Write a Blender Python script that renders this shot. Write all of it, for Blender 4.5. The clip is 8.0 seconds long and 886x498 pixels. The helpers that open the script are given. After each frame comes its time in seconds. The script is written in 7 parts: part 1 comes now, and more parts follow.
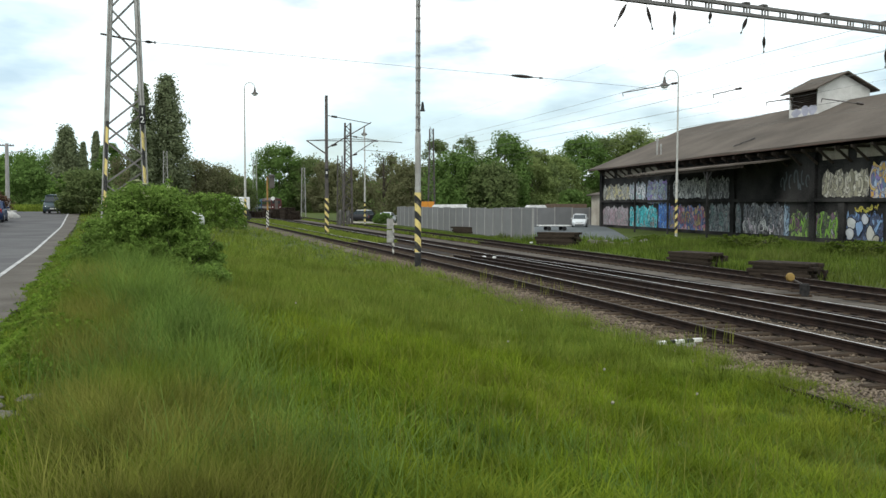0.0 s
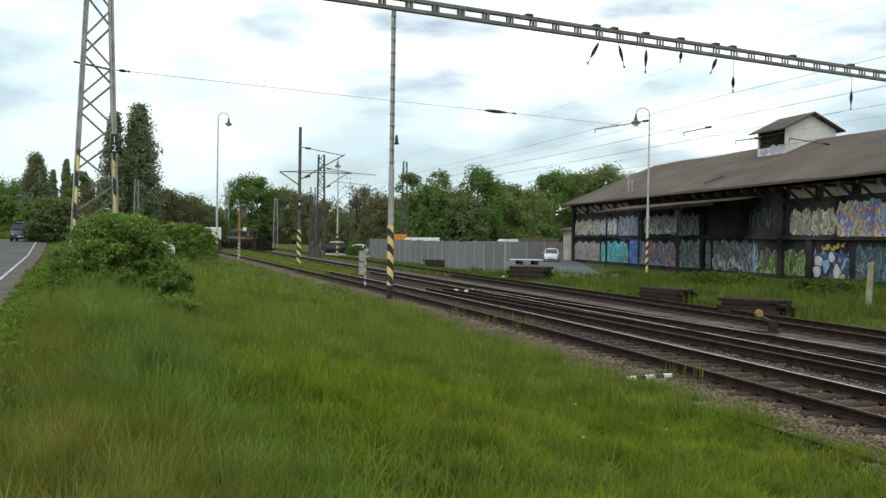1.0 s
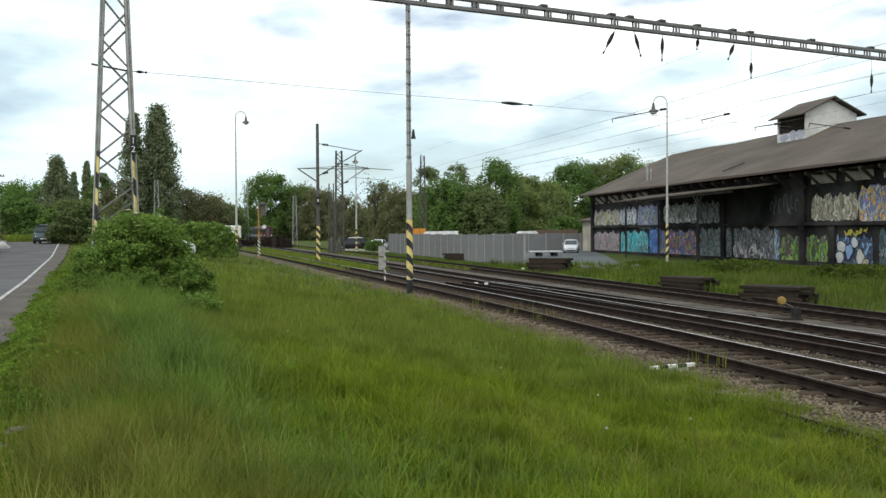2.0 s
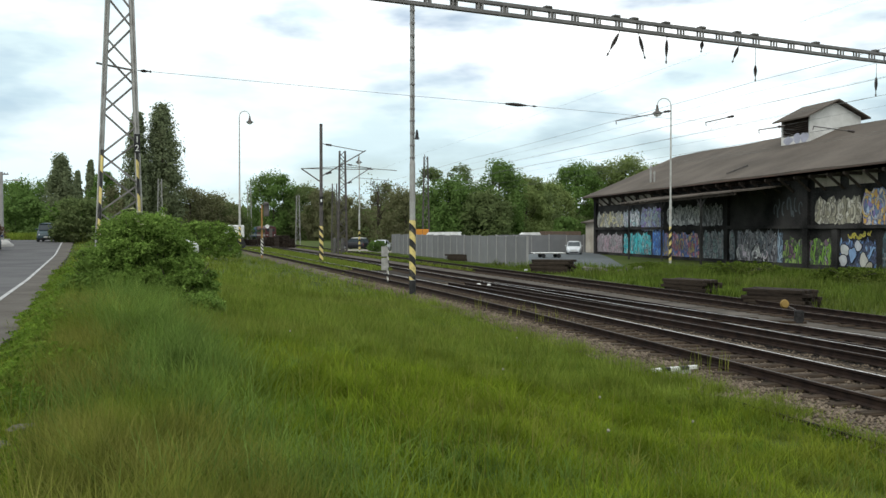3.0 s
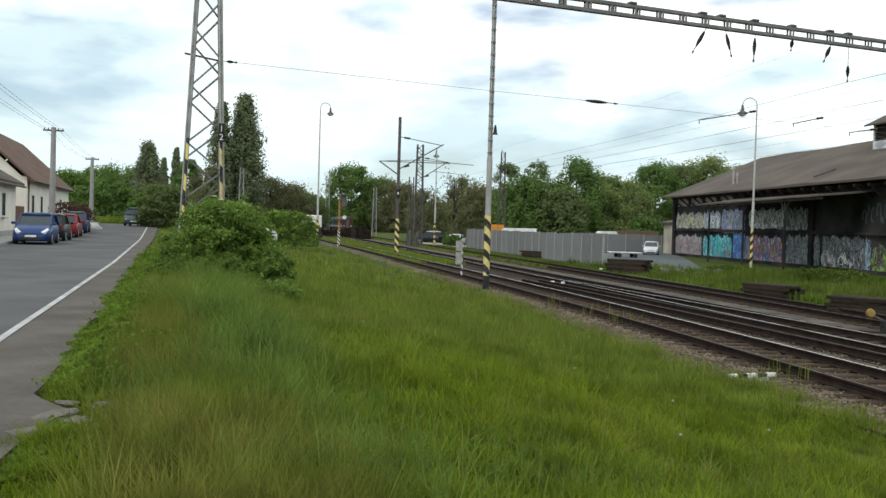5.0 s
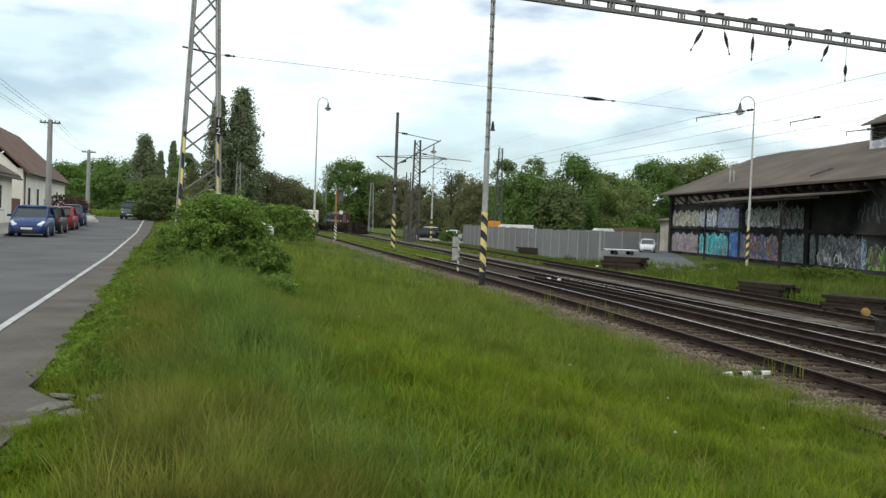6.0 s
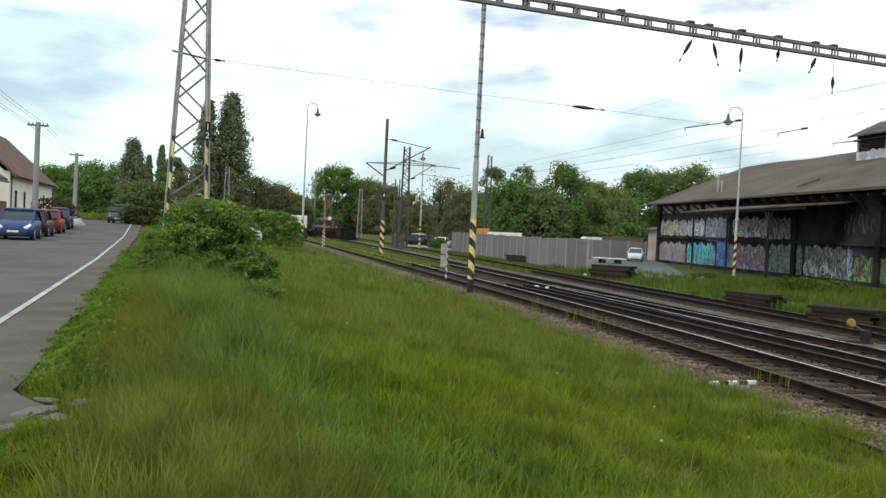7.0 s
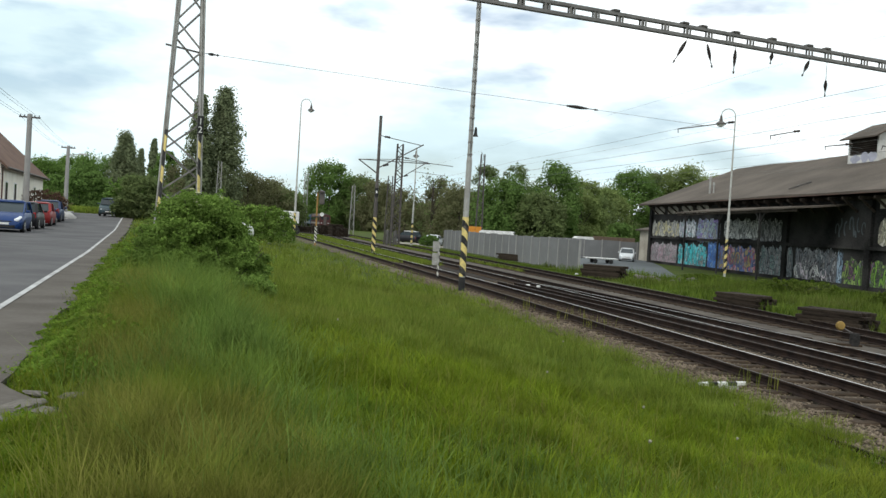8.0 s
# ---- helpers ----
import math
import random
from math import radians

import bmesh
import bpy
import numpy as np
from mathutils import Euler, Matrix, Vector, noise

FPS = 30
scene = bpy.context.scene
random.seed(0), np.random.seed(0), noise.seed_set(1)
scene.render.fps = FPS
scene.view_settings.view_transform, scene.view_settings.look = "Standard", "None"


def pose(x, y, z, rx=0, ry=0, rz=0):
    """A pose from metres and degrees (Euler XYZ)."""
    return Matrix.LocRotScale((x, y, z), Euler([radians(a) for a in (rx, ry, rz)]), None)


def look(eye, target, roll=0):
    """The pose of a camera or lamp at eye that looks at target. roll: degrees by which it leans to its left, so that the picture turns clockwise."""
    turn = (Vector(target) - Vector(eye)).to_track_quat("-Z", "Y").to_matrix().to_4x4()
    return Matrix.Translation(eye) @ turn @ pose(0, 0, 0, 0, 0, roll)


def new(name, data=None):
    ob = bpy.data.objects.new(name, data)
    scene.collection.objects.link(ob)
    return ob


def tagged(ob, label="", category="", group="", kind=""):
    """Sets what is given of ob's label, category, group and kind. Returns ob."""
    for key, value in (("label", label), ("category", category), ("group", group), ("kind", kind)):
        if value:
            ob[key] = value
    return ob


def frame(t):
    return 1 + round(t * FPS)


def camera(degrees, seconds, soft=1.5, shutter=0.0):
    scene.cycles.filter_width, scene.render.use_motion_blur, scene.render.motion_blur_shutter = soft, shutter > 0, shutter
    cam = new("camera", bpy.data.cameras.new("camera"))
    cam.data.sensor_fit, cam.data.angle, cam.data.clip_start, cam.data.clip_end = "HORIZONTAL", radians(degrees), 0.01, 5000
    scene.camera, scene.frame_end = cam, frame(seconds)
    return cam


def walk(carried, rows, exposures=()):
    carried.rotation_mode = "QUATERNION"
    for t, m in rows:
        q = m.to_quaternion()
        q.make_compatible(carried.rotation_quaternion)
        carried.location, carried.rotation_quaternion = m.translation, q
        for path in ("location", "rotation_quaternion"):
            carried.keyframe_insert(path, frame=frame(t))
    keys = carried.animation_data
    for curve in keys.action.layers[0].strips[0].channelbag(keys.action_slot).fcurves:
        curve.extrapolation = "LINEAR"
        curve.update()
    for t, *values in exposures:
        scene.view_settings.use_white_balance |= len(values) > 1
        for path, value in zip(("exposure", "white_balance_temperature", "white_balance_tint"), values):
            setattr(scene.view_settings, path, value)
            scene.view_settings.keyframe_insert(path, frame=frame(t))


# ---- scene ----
# Road-side verge beside a railway yard: road, grass, tracks, gantry, goods shed.
cam = camera(52.21, 8.0, soft=1.45)
EYE = (0.0, 0.0, 2.7)
ROWS = [
    (0.0, 0.000, -2.857, -0.131),
    (0.5, -1.122, -0.643, -1.855),
    (1.0, -1.730, -0.750, -0.876),
    (1.5, -1.710, -1.497, 1.078),
    (1.7, -1.021, -1.365, 0.817),
    (2.8, -0.288, -1.019, -0.003),
    (3.0, -0.349, -1.110, -0.013),
    (3.2, 0.610, -0.978, 0.149),
    (3.5, 3.487, -0.932, 0.995),
    (4.0, 3.992, -0.635, -0.159),
    (4.5, 4.175, -0.983, -0.746),
    (4.7, 4.319, -1.324, -1.186),
    (5.8, 4.288, -1.672, -2.292),
    (6.0, 4.206, -1.757, -2.219),
    (6.5, 3.791, -1.603, -2.812),
    (7.0, 3.487, -1.284, -2.790),
    (7.5, 3.020, -1.483, -2.868),
    (8.0, 2.992, -1.401, -3.543),
]
walk(cam, [(t, pose(*EYE, 90 + p, r, y)) for t, y, p, r in ROWS], [(0.0, 0.07), (0.5, -0.04), (1.0, -0.13), (1.5, -0.04), (3.0, -0.08), (4.5, -0.08), (6.0, -0.05), (8.0, -0.04)])

# ---- world, sun ----
world = bpy.data.worlds.new("world")
scene.world = world
world.use_nodes = True
wn, wl = world.node_tree.nodes, world.node_tree.links
wn.clear()
sky = wn.new("ShaderNodeTexSky")
sky.sky_type, sky.sun_disc = "NISHITA", False
sky.sun_elevation, sky.sun_rotation = radians(48), radians(150)
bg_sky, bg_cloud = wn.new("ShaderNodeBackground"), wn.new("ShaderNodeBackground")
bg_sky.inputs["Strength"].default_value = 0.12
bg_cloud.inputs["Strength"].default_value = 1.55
co, mp = wn.new("ShaderNodeTexCoord"), wn.new("ShaderNodeMapping")
mp.inputs["Scale"].default_value = (1.0, 1.0, 3.2)
n1, n2 = wn.new("ShaderNodeTexNoise"), wn.new("ShaderNodeTexNoise")
n1.inputs["Scale"].default_value, n1.inputs["Detail"].default_value, n1.inputs["Roughness"].default_value = 2.6, 7, 0.55
n2.inputs["Scale"].default_value, n2.inputs["Detail"].default_value = 5.5, 5
r1, r2 = wn.new("ShaderNodeValToRGB"), wn.new("ShaderNodeValToRGB")
r1.color_ramp.elements[0].position, r1.color_ramp.elements[0].color = 0.25, (0.48, 0.585, 0.63, 1)
r1.color_ramp.elements[1].position, r1.color_ramp.elements[1].color = 0.57, (1.03, 1.05, 1.05, 1)
mid_stop = r1.color_ramp.elements.new(0.42)
mid_stop.color = (0.585, 0.70, 0.73, 1)
r2.color_ramp.elements[0].position, r2.color_ramp.elements[0].color = 0.30, (0.25, 0.25, 0.25, 1)
r2.color_ramp.elements[1].position, r2.color_ramp.elements[1].color = 0.46, (1, 1, 1, 1)
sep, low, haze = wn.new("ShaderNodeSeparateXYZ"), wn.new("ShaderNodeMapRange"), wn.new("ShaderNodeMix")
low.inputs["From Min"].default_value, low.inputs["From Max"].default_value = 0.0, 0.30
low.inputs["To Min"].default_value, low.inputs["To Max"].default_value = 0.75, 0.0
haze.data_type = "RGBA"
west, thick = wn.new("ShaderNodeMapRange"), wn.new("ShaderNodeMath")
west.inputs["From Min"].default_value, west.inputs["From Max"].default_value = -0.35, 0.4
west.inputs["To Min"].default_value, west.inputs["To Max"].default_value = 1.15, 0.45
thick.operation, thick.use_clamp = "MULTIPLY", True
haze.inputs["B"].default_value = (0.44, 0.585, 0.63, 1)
mixw, out = wn.new("ShaderNodeMixShader"), wn.new("ShaderNodeOutputWorld")
for a, b in ((co.outputs["Generated"], mp.inputs["Vector"]), (mp.outputs["Vector"], n1.inputs["Vector"]), (mp.outputs["Vector"], n2.inputs["Vector"]),
             (n1.outputs["Fac"], r1.inputs["Fac"]), (n2.outputs["Fac"], r2.inputs["Fac"]), (r1.outputs["Color"], haze.inputs["A"]),
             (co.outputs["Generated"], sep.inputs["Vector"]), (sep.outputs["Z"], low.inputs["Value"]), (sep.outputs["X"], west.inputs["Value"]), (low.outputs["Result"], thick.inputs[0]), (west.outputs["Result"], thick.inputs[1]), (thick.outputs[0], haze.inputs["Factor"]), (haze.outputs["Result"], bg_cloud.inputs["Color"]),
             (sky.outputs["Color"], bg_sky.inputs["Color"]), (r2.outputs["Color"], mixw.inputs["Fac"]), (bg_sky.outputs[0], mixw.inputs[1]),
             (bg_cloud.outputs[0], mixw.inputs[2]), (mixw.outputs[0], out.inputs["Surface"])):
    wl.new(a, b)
sun_data = bpy.data.lights.new("sun", "SUN")
sun_data.energy, sun_data.angle, sun_data.color = 1.3, radians(25), (1.0, 0.98, 0.93)
sun = new("sun", sun_data)
sun.matrix_world = look((-40, -60, 80), (0, 0, 0))
scene.view_settings.exposure = -0.01


# ---- materials ----
def node_mat(name):
    m = bpy.data.materials.new(name)
    m.use_nodes = True
    return m, m.node_tree.nodes, m.node_tree.links, m.node_tree.nodes["Principled BSDF"]


def surface(name, c1, c2=None, scale=4.0, fine=60.0, rough=0.8, metal=0.0, bump=0.15, island=0.0, stretch=(1, 1, 1), per_object=0.0):
    """Two colours mixed by noise at two scales, with fine relief."""
    m, n, l, p = node_mat(name)
    c2 = c2 or tuple(v * 0.7 for v in c1)
    tc, mpn = n.new("ShaderNodeTexCoord"), n.new("ShaderNodeMapping")
    mpn.inputs["Scale"].default_value = stretch
    l.new(tc.outputs["Object"], mpn.inputs["Vector"])
    a, b = n.new("ShaderNodeTexNoise"), n.new("ShaderNodeTexNoise")
    for q, sc in ((a, scale), (b, fine)):
        q.inputs["Scale"].default_value, q.inputs["Detail"].default_value = sc, 5
        l.new(mpn.outputs["Vector"], q.inputs["Vector"])
    add = n.new("ShaderNodeMath")
    add.operation = "MULTIPLY_ADD"
    add.inputs[1].default_value = 0.35
    l.new(b.outputs["Fac"], add.inputs[0])
    l.new(a.outputs["Fac"], add.inputs[2])
    last = add.outputs[0]
    if island or per_object:
        src = n.new("ShaderNodeNewGeometry").outputs["Random Per Island"] if island else n.new("ShaderNodeObjectInfo").outputs["Random"]
        ad2 = n.new("ShaderNodeMath")
        ad2.operation = "MULTIPLY_ADD"
        ad2.inputs[1].default_value = island or per_object
        l.new(src, ad2.inputs[0])
        l.new(last, ad2.inputs[2])
        last = ad2.outputs[0]
    lo = 0.50
    ramp = n.new("ShaderNodeMapRange")
    ramp.inputs["From Min"].default_value, ramp.inputs["From Max"].default_value = lo, lo + 0.36 + (island or per_object)
    l.new(last, ramp.inputs["Value"])
    mix = n.new("ShaderNodeMix")
    mix.data_type = "RGBA"
    mix.inputs["A"].default_value, mix.inputs["B"].default_value = (*c1, 1), (*c2, 1)
    l.new(ramp.outputs["Result"], mix.inputs["Factor"])
    l.new(mix.outputs["Result"], p.inputs["Base Color"])
    p.inputs["Roughness"].default_value, p.inputs["Metallic"].default_value = rough, metal
    p.inputs["Specular IOR Level"].default_value = 0.12 if rough > 0.84 else 0.4
    if bump:
        bp = n.new("ShaderNodeBump")
        bp.inputs["Strength"].default_value, bp.inputs["Distance"].default_value = bump, 0.02
        l.new(b.outputs["Fac"], bp.inputs["Height"])
        l.new(bp.outputs["Normal"], p.inputs["Normal"])
    return m


def foliage(name, c1, c2, patch=0.6, c3=None, through_light=0.42, tuft=0.0, swing=0.4):
    """Leaves: light passes partly through; colour varies leaf by leaf and in patches."""
    m, n, l, p = node_mat(name)
    geo, tc, nz = n.new("ShaderNodeNewGeometry"), n.new("ShaderNodeTexCoord"), n.new("ShaderNodeTexNoise")
    nz.inputs["Scale"].default_value, nz.inputs["Detail"].default_value = patch, 4
    l.new(tc.outputs["Object"], nz.inputs["Vector"])
    mix = n.new("ShaderNodeMix")
    mix.data_type = "RGBA"
    mix.inputs["A"].default_value, mix.inputs["B"].default_value = (*c1, 1), (*c2, 1)
    l.new(geo.outputs["Random Per Island"], mix.inputs["Factor"])
    col = mix.outputs["Result"]
    if c3:
        mr = n.new("ShaderNodeMapRange")
        mr.inputs["From Min"].default_value, mr.inputs["From Max"].default_value = 0.48, 0.66
        l.new(nz.outputs["Fac"], mr.inputs["Value"])
        mx = n.new("ShaderNodeMix")
        mx.data_type = "RGBA"
        mx.inputs["B"].default_value = (*c3, 1)
        l.new(mr.outputs["Result"], mx.inputs["Factor"])
        l.new(col, mx.inputs["A"])
        col = mx.outputs["Result"]
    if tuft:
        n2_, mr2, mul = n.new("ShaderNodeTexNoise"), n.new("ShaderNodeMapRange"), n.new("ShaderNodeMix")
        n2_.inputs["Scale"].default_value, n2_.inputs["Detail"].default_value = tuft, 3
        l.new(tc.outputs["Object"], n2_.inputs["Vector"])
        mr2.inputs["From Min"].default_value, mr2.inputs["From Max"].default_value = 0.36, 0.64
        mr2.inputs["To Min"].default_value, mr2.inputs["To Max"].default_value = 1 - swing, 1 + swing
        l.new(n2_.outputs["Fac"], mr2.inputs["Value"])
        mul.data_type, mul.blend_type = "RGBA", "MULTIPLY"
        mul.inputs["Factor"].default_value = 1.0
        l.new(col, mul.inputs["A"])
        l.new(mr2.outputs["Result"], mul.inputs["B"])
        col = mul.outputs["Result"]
    l.new(col, p.inputs["Base Color"])
    p.inputs["Roughness"].default_value = 0.85
    p.inputs["Specular IOR Level"].default_value = 0.10
    tr, ms, o = n.new("ShaderNodeBsdfTranslucent"), n.new("ShaderNodeMixShader"), n["Material Output"]
    l.new(col, tr.inputs["Color"])
    ms.inputs["Fac"].default_value = through_light
    l.new(p.outputs[0], ms.inputs[1])
    l.new(tr.outputs[0], ms.inputs[2])
    l.new(ms.outputs[0], o.inputs["Surface"])
    return m


def striped(name, c1, c2, pitch, slant):
    """Slanting warning stripes of worn paint."""
    m, n, l, p = node_mat(name)
    tc, sp = n.new("ShaderNodeTexCoord"), n.new("ShaderNodeSeparateXYZ")
    l.new(tc.outputs["Object"], sp.inputs[0])
    nodes = []
    for op, v in (("MULTIPLY", slant), ("ADD", 0.0), ("DIVIDE", pitch), ("FRACT", 0), ("GREATER_THAN", 0.5)):
        q = n.new("ShaderNodeMath")
        q.operation = op
        q.inputs[1].default_value = v
        nodes.append(q)
    l.new(sp.outputs["X"], nodes[0].inputs[0])
    l.new(nodes[0].outputs[0], nodes[1].inputs[0])
    l.new(sp.outputs["Z"], nodes[1].inputs[1])
    for i in range(1, 4):
        l.new(nodes[i].outputs[0], nodes[i + 1].inputs[0])
    mix, nz, mx2 = n.new("ShaderNodeMix"), n.new("ShaderNodeTexNoise"), n.new("ShaderNodeMix")
    mix.data_type = mx2.data_type = "RGBA"
    mix.inputs["A"].default_value, mix.inputs["B"].default_value = (*c1, 1), (*c2, 1)
    l.new(nodes[4].outputs[0], mix.inputs["Factor"])
    nz.inputs["Scale"].default_value, nz.inputs["Detail"].default_value = 9, 6
    l.new(tc.outputs["Object"], nz.inputs["Vector"])
    mr = n.new("ShaderNodeMapRange")
    mr.inputs["From Min"].default_value, mr.inputs["From Max"].default_value, mr.inputs["To Max"].default_value = 0.52, 0.72, 0.55
    l.new(nz.outputs["Fac"], mr.inputs["Value"])
    l.new(mr.outputs["Result"], mx2.inputs["Factor"])
    l.new(mix.outputs["Result"], mx2.inputs["A"])
    mx2.inputs["B"].default_value = (0.16, 0.14, 0.11, 1)
    l.new(mx2.outputs["Result"], p.inputs["Base Color"])
    p.inputs["Roughness"].default_value = 0.7
    return m


def plain_glass(name, tint=(0.03, 0.04, 0.045)):
    m, n, l, p = node_mat(name)
    p.inputs["Base Color"].default_value = (*tint, 1)
    p.inputs["Roughness"].default_value = 0.08
    p.inputs["Specular IOR Level"].default_value = 0.3
    return m


M_EARTH = surface("earth_and_grass", (0.034, 0.056, 0.008), (0.068, 0.084, 0.016), 0.35, 9, 0.95, bump=0.5)
M_ASPHALT = surface("asphalt", (0.075, 0.073, 0.075), (0.115, 0.112, 0.112), 0.5, 40, 0.9, bump=0.25)
M_SHOULDER = surface("worn_asphalt_shoulder", (0.075, 0.066, 0.056), (0.12, 0.107, 0.094), 0.9, 18, 0.95, bump=0.35)
M_LINE = surface("road_paint", (0.47, 0.47, 0.46), (0.24, 0.235, 0.23), 2, 25, 0.7)
M_KERB = surface("concrete_kerb", (0.42, 0.41, 0.39), (0.33, 0.32, 0.30), 2, 30, 0.85)
M_BALLAST = surface("ballast", (0.055, 0.043, 0.032), (0.145, 0.118, 0.092), 0.8, 22, 0.95, bump=0.8)
M_STONE = surface("ballast_stone", (0.060, 0.046, 0.033), (0.225, 0.178, 0.132), 1.0, 9, 0.95, island=0.4)
M_OLDBALLAST = surface("oily_ballast", (0.013, 0.010, 0.008), (0.042, 0.033, 0.026), 0.9, 18, 0.95, bump=0.8)
M_SLEEPER = surface("weathered_creosoted_timber", (0.026, 0.019, 0.013), (0.070, 0.049, 0.033), 3, 30, 0.9, stretch=(1, 6, 6), per_object=0.2)
M_RAILSIDE = surface("rusty_rail_side", (0.012, 0.008, 0.007), (0.030, 0.019, 0.014), 4, 50, 0.85)
M_RAILTOP = surface("worn_rail_head", (0.86, 0.84, 0.82), (0.66, 0.64, 0.62), 2, 20, 0.42, metal=1.0, bump=0.02)
M_DARKTOP = surface("dull_rail_head", (0.05, 0.04, 0.033), (0.09, 0.075, 0.065), 2, 20, 0.6, metal=0.3, bump=0.02)
M_GALV = surface("weathered_galvanised_steel", (0.42, 0.42, 0.40), (0.26, 0.245, 0.225), 3, 35, 0.6, metal=0.35, bump=0.08)
M_BRACE = surface("dark_weathered_brace_steel", (0.15, 0.14, 0.13), (0.23, 0.215, 0.20), 3, 35, 0.65, metal=0.2, bump=0.08)
M_BEAM = surface("dull_gantry_steel", (0.125, 0.118, 0.112), (0.20, 0.19, 0.18), 2, 25, 0.65, metal=0.2, bump=0.08)
M_DARKSTEEL = surface("dark_painted_steel", (0.055, 0.05, 0.047), (0.11, 0.095, 0.085), 4, 40, 0.6, bump=0.1)
M_PALESTEEL = surface("pale_grey_lamp_paint", (0.50, 0.50, 0.47), (0.34, 0.33, 0.30), 3, 40, 0.6, bump=0.05)
M_INSUL = surface("brown_glazed_insulator", (0.018, 0.012, 0.010), (0.035, 0.022, 0.018), 4, 30, 0.45, bump=0)
M_WIRE = surface("wire", (0.10, 0.10, 0.10), (0.16, 0.16, 0.15), 2, 9, 0.6, bump=0)
M_YB = striped("yellow_black_stripes", (0.012, 0.012, 0.012), (0.68, 0.54, 0.19), 0.42, 1.1)
M_YB_WIDE = striped("wide_yellow_black_stripes", (0.012, 0.012, 0.012), (0.68, 0.54, 0.19), 0.77, 1.1)
M_WB = striped("white_black_stripes", (0.02, 0.02, 0.02), (0.6, 0.58, 0.52), 0.36, 1.1)
M_CONCRETE = surface("grey_concrete", (0.36, 0.355, 0.34), (0.24, 0.235, 0.225), 1.5, 30, 0.9, bump=0.2, per_object=0.25)
M_RUBBLE = surface("dusty_broken_concrete", (0.17, 0.155, 0.135), (0.10, 0.092, 0.08), 3, 25, 0.95, bump=0.4)
M_BLACK = surface("black_rubber", (0.012, 0.012, 0.012), (0.03, 0.03, 0.03), 6, 40, 0.8)
M_WHITE = surface("white_paint", (0.75, 0.75, 0.73), (0.55, 0.54, 0.51), 3, 30, 0.6, bump=0.05)
M_GLASS = plain_glass("dark_glass")
M_BARK = surface("bark", (0.05, 0.04, 0.03), (0.10, 0.085, 0.07), 4, 25, 0.95, bump=0.5)
M_PLASTER = surface("cream_plaster", (0.82, 0.79, 0.70), (0.70, 0.66, 0.57), 0.8, 20, 0.9)
M_ROOFTILE = surface("brown_roof_tiles", (0.105, 0.066, 0.05), (0.165, 0.105, 0.08), 1.0, 14, 0.85, bump=0.5)
M_FELT = surface("weathered_roof_felt", (0.120, 0.100, 0.083), (0.075, 0.063, 0.052), 0.35, 7, 0.95, bump=0.3)
M_SOOT = surface("sooty_render", (0.008, 0.008, 0.008), (0.055, 0.052, 0.050), 0.45, 12, 0.95, bump=0.3)
M_LIGHTPANEL = surface("dirty_white_render", (0.46, 0.42, 0.35), (0.24, 0.21, 0.17), 0.7, 14, 0.95, bump=0.2)
M_MONITOR = surface("weathered_white_paint", (0.66, 0.65, 0.62), (0.46, 0.45, 0.42), 1.2, 14, 0.9, bump=0.15)
M_OLDWOOD = surface("old_dark_timber", (0.035, 0.027, 0.022), (0.075, 0.06, 0.05), 2, 20, 0.9, stretch=(1, 6, 1))

M_LEAF_DARK = foliage("dark_leaves", (0.105, 0.145, 0.052), (0.152, 0.194, 0.070), 0.12, (0.13, 0.155, 0.066))
M_LEAF_MID = foliage("green_leaves", (0.096, 0.165, 0.042), (0.142, 0.228, 0.058), 0.12, (0.115, 0.175, 0.050))
M_LEAF_SPRING = foliage("fresh_spring_leaves", (0.096, 0.172, 0.034), (0.138, 0.222, 0.048), 0.12, (0.084, 0.148, 0.034))
M_LEAF_PALE = foliage("pale_green_leaves", (0.155, 0.205, 0.066), (0.215, 0.270, 0.090), 0.12, (0.175, 0.215, 0.074))
M_LEAF_POPLAR = foliage("poplar_leaves", (0.150, 0.182, 0.098), (0.208, 0.240, 0.128), 0.12, (0.170, 0.192, 0.104))
M_LEAF_TWIG = foliage("brownish_thicket", (0.135, 0.142, 0.066), (0.190, 0.192, 0.096), 0.12, (0.145, 0.134, 0.078))
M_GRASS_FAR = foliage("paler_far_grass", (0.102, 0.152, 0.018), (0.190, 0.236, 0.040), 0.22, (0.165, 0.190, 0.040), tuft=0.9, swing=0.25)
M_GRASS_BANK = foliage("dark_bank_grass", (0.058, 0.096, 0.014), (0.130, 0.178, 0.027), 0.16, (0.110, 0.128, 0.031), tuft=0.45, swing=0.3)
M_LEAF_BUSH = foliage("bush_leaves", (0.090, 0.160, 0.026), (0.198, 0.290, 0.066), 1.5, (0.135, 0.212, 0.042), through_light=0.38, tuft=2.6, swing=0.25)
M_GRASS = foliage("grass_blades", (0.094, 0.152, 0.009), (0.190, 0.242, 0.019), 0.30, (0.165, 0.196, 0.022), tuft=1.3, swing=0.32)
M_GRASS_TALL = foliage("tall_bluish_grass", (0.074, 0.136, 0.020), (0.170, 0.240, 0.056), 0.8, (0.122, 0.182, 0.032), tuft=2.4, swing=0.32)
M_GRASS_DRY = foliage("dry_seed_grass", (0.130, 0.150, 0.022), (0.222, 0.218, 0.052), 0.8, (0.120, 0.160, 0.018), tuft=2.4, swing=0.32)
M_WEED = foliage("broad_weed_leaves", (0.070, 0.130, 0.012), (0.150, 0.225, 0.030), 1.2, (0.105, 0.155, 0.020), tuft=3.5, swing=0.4)


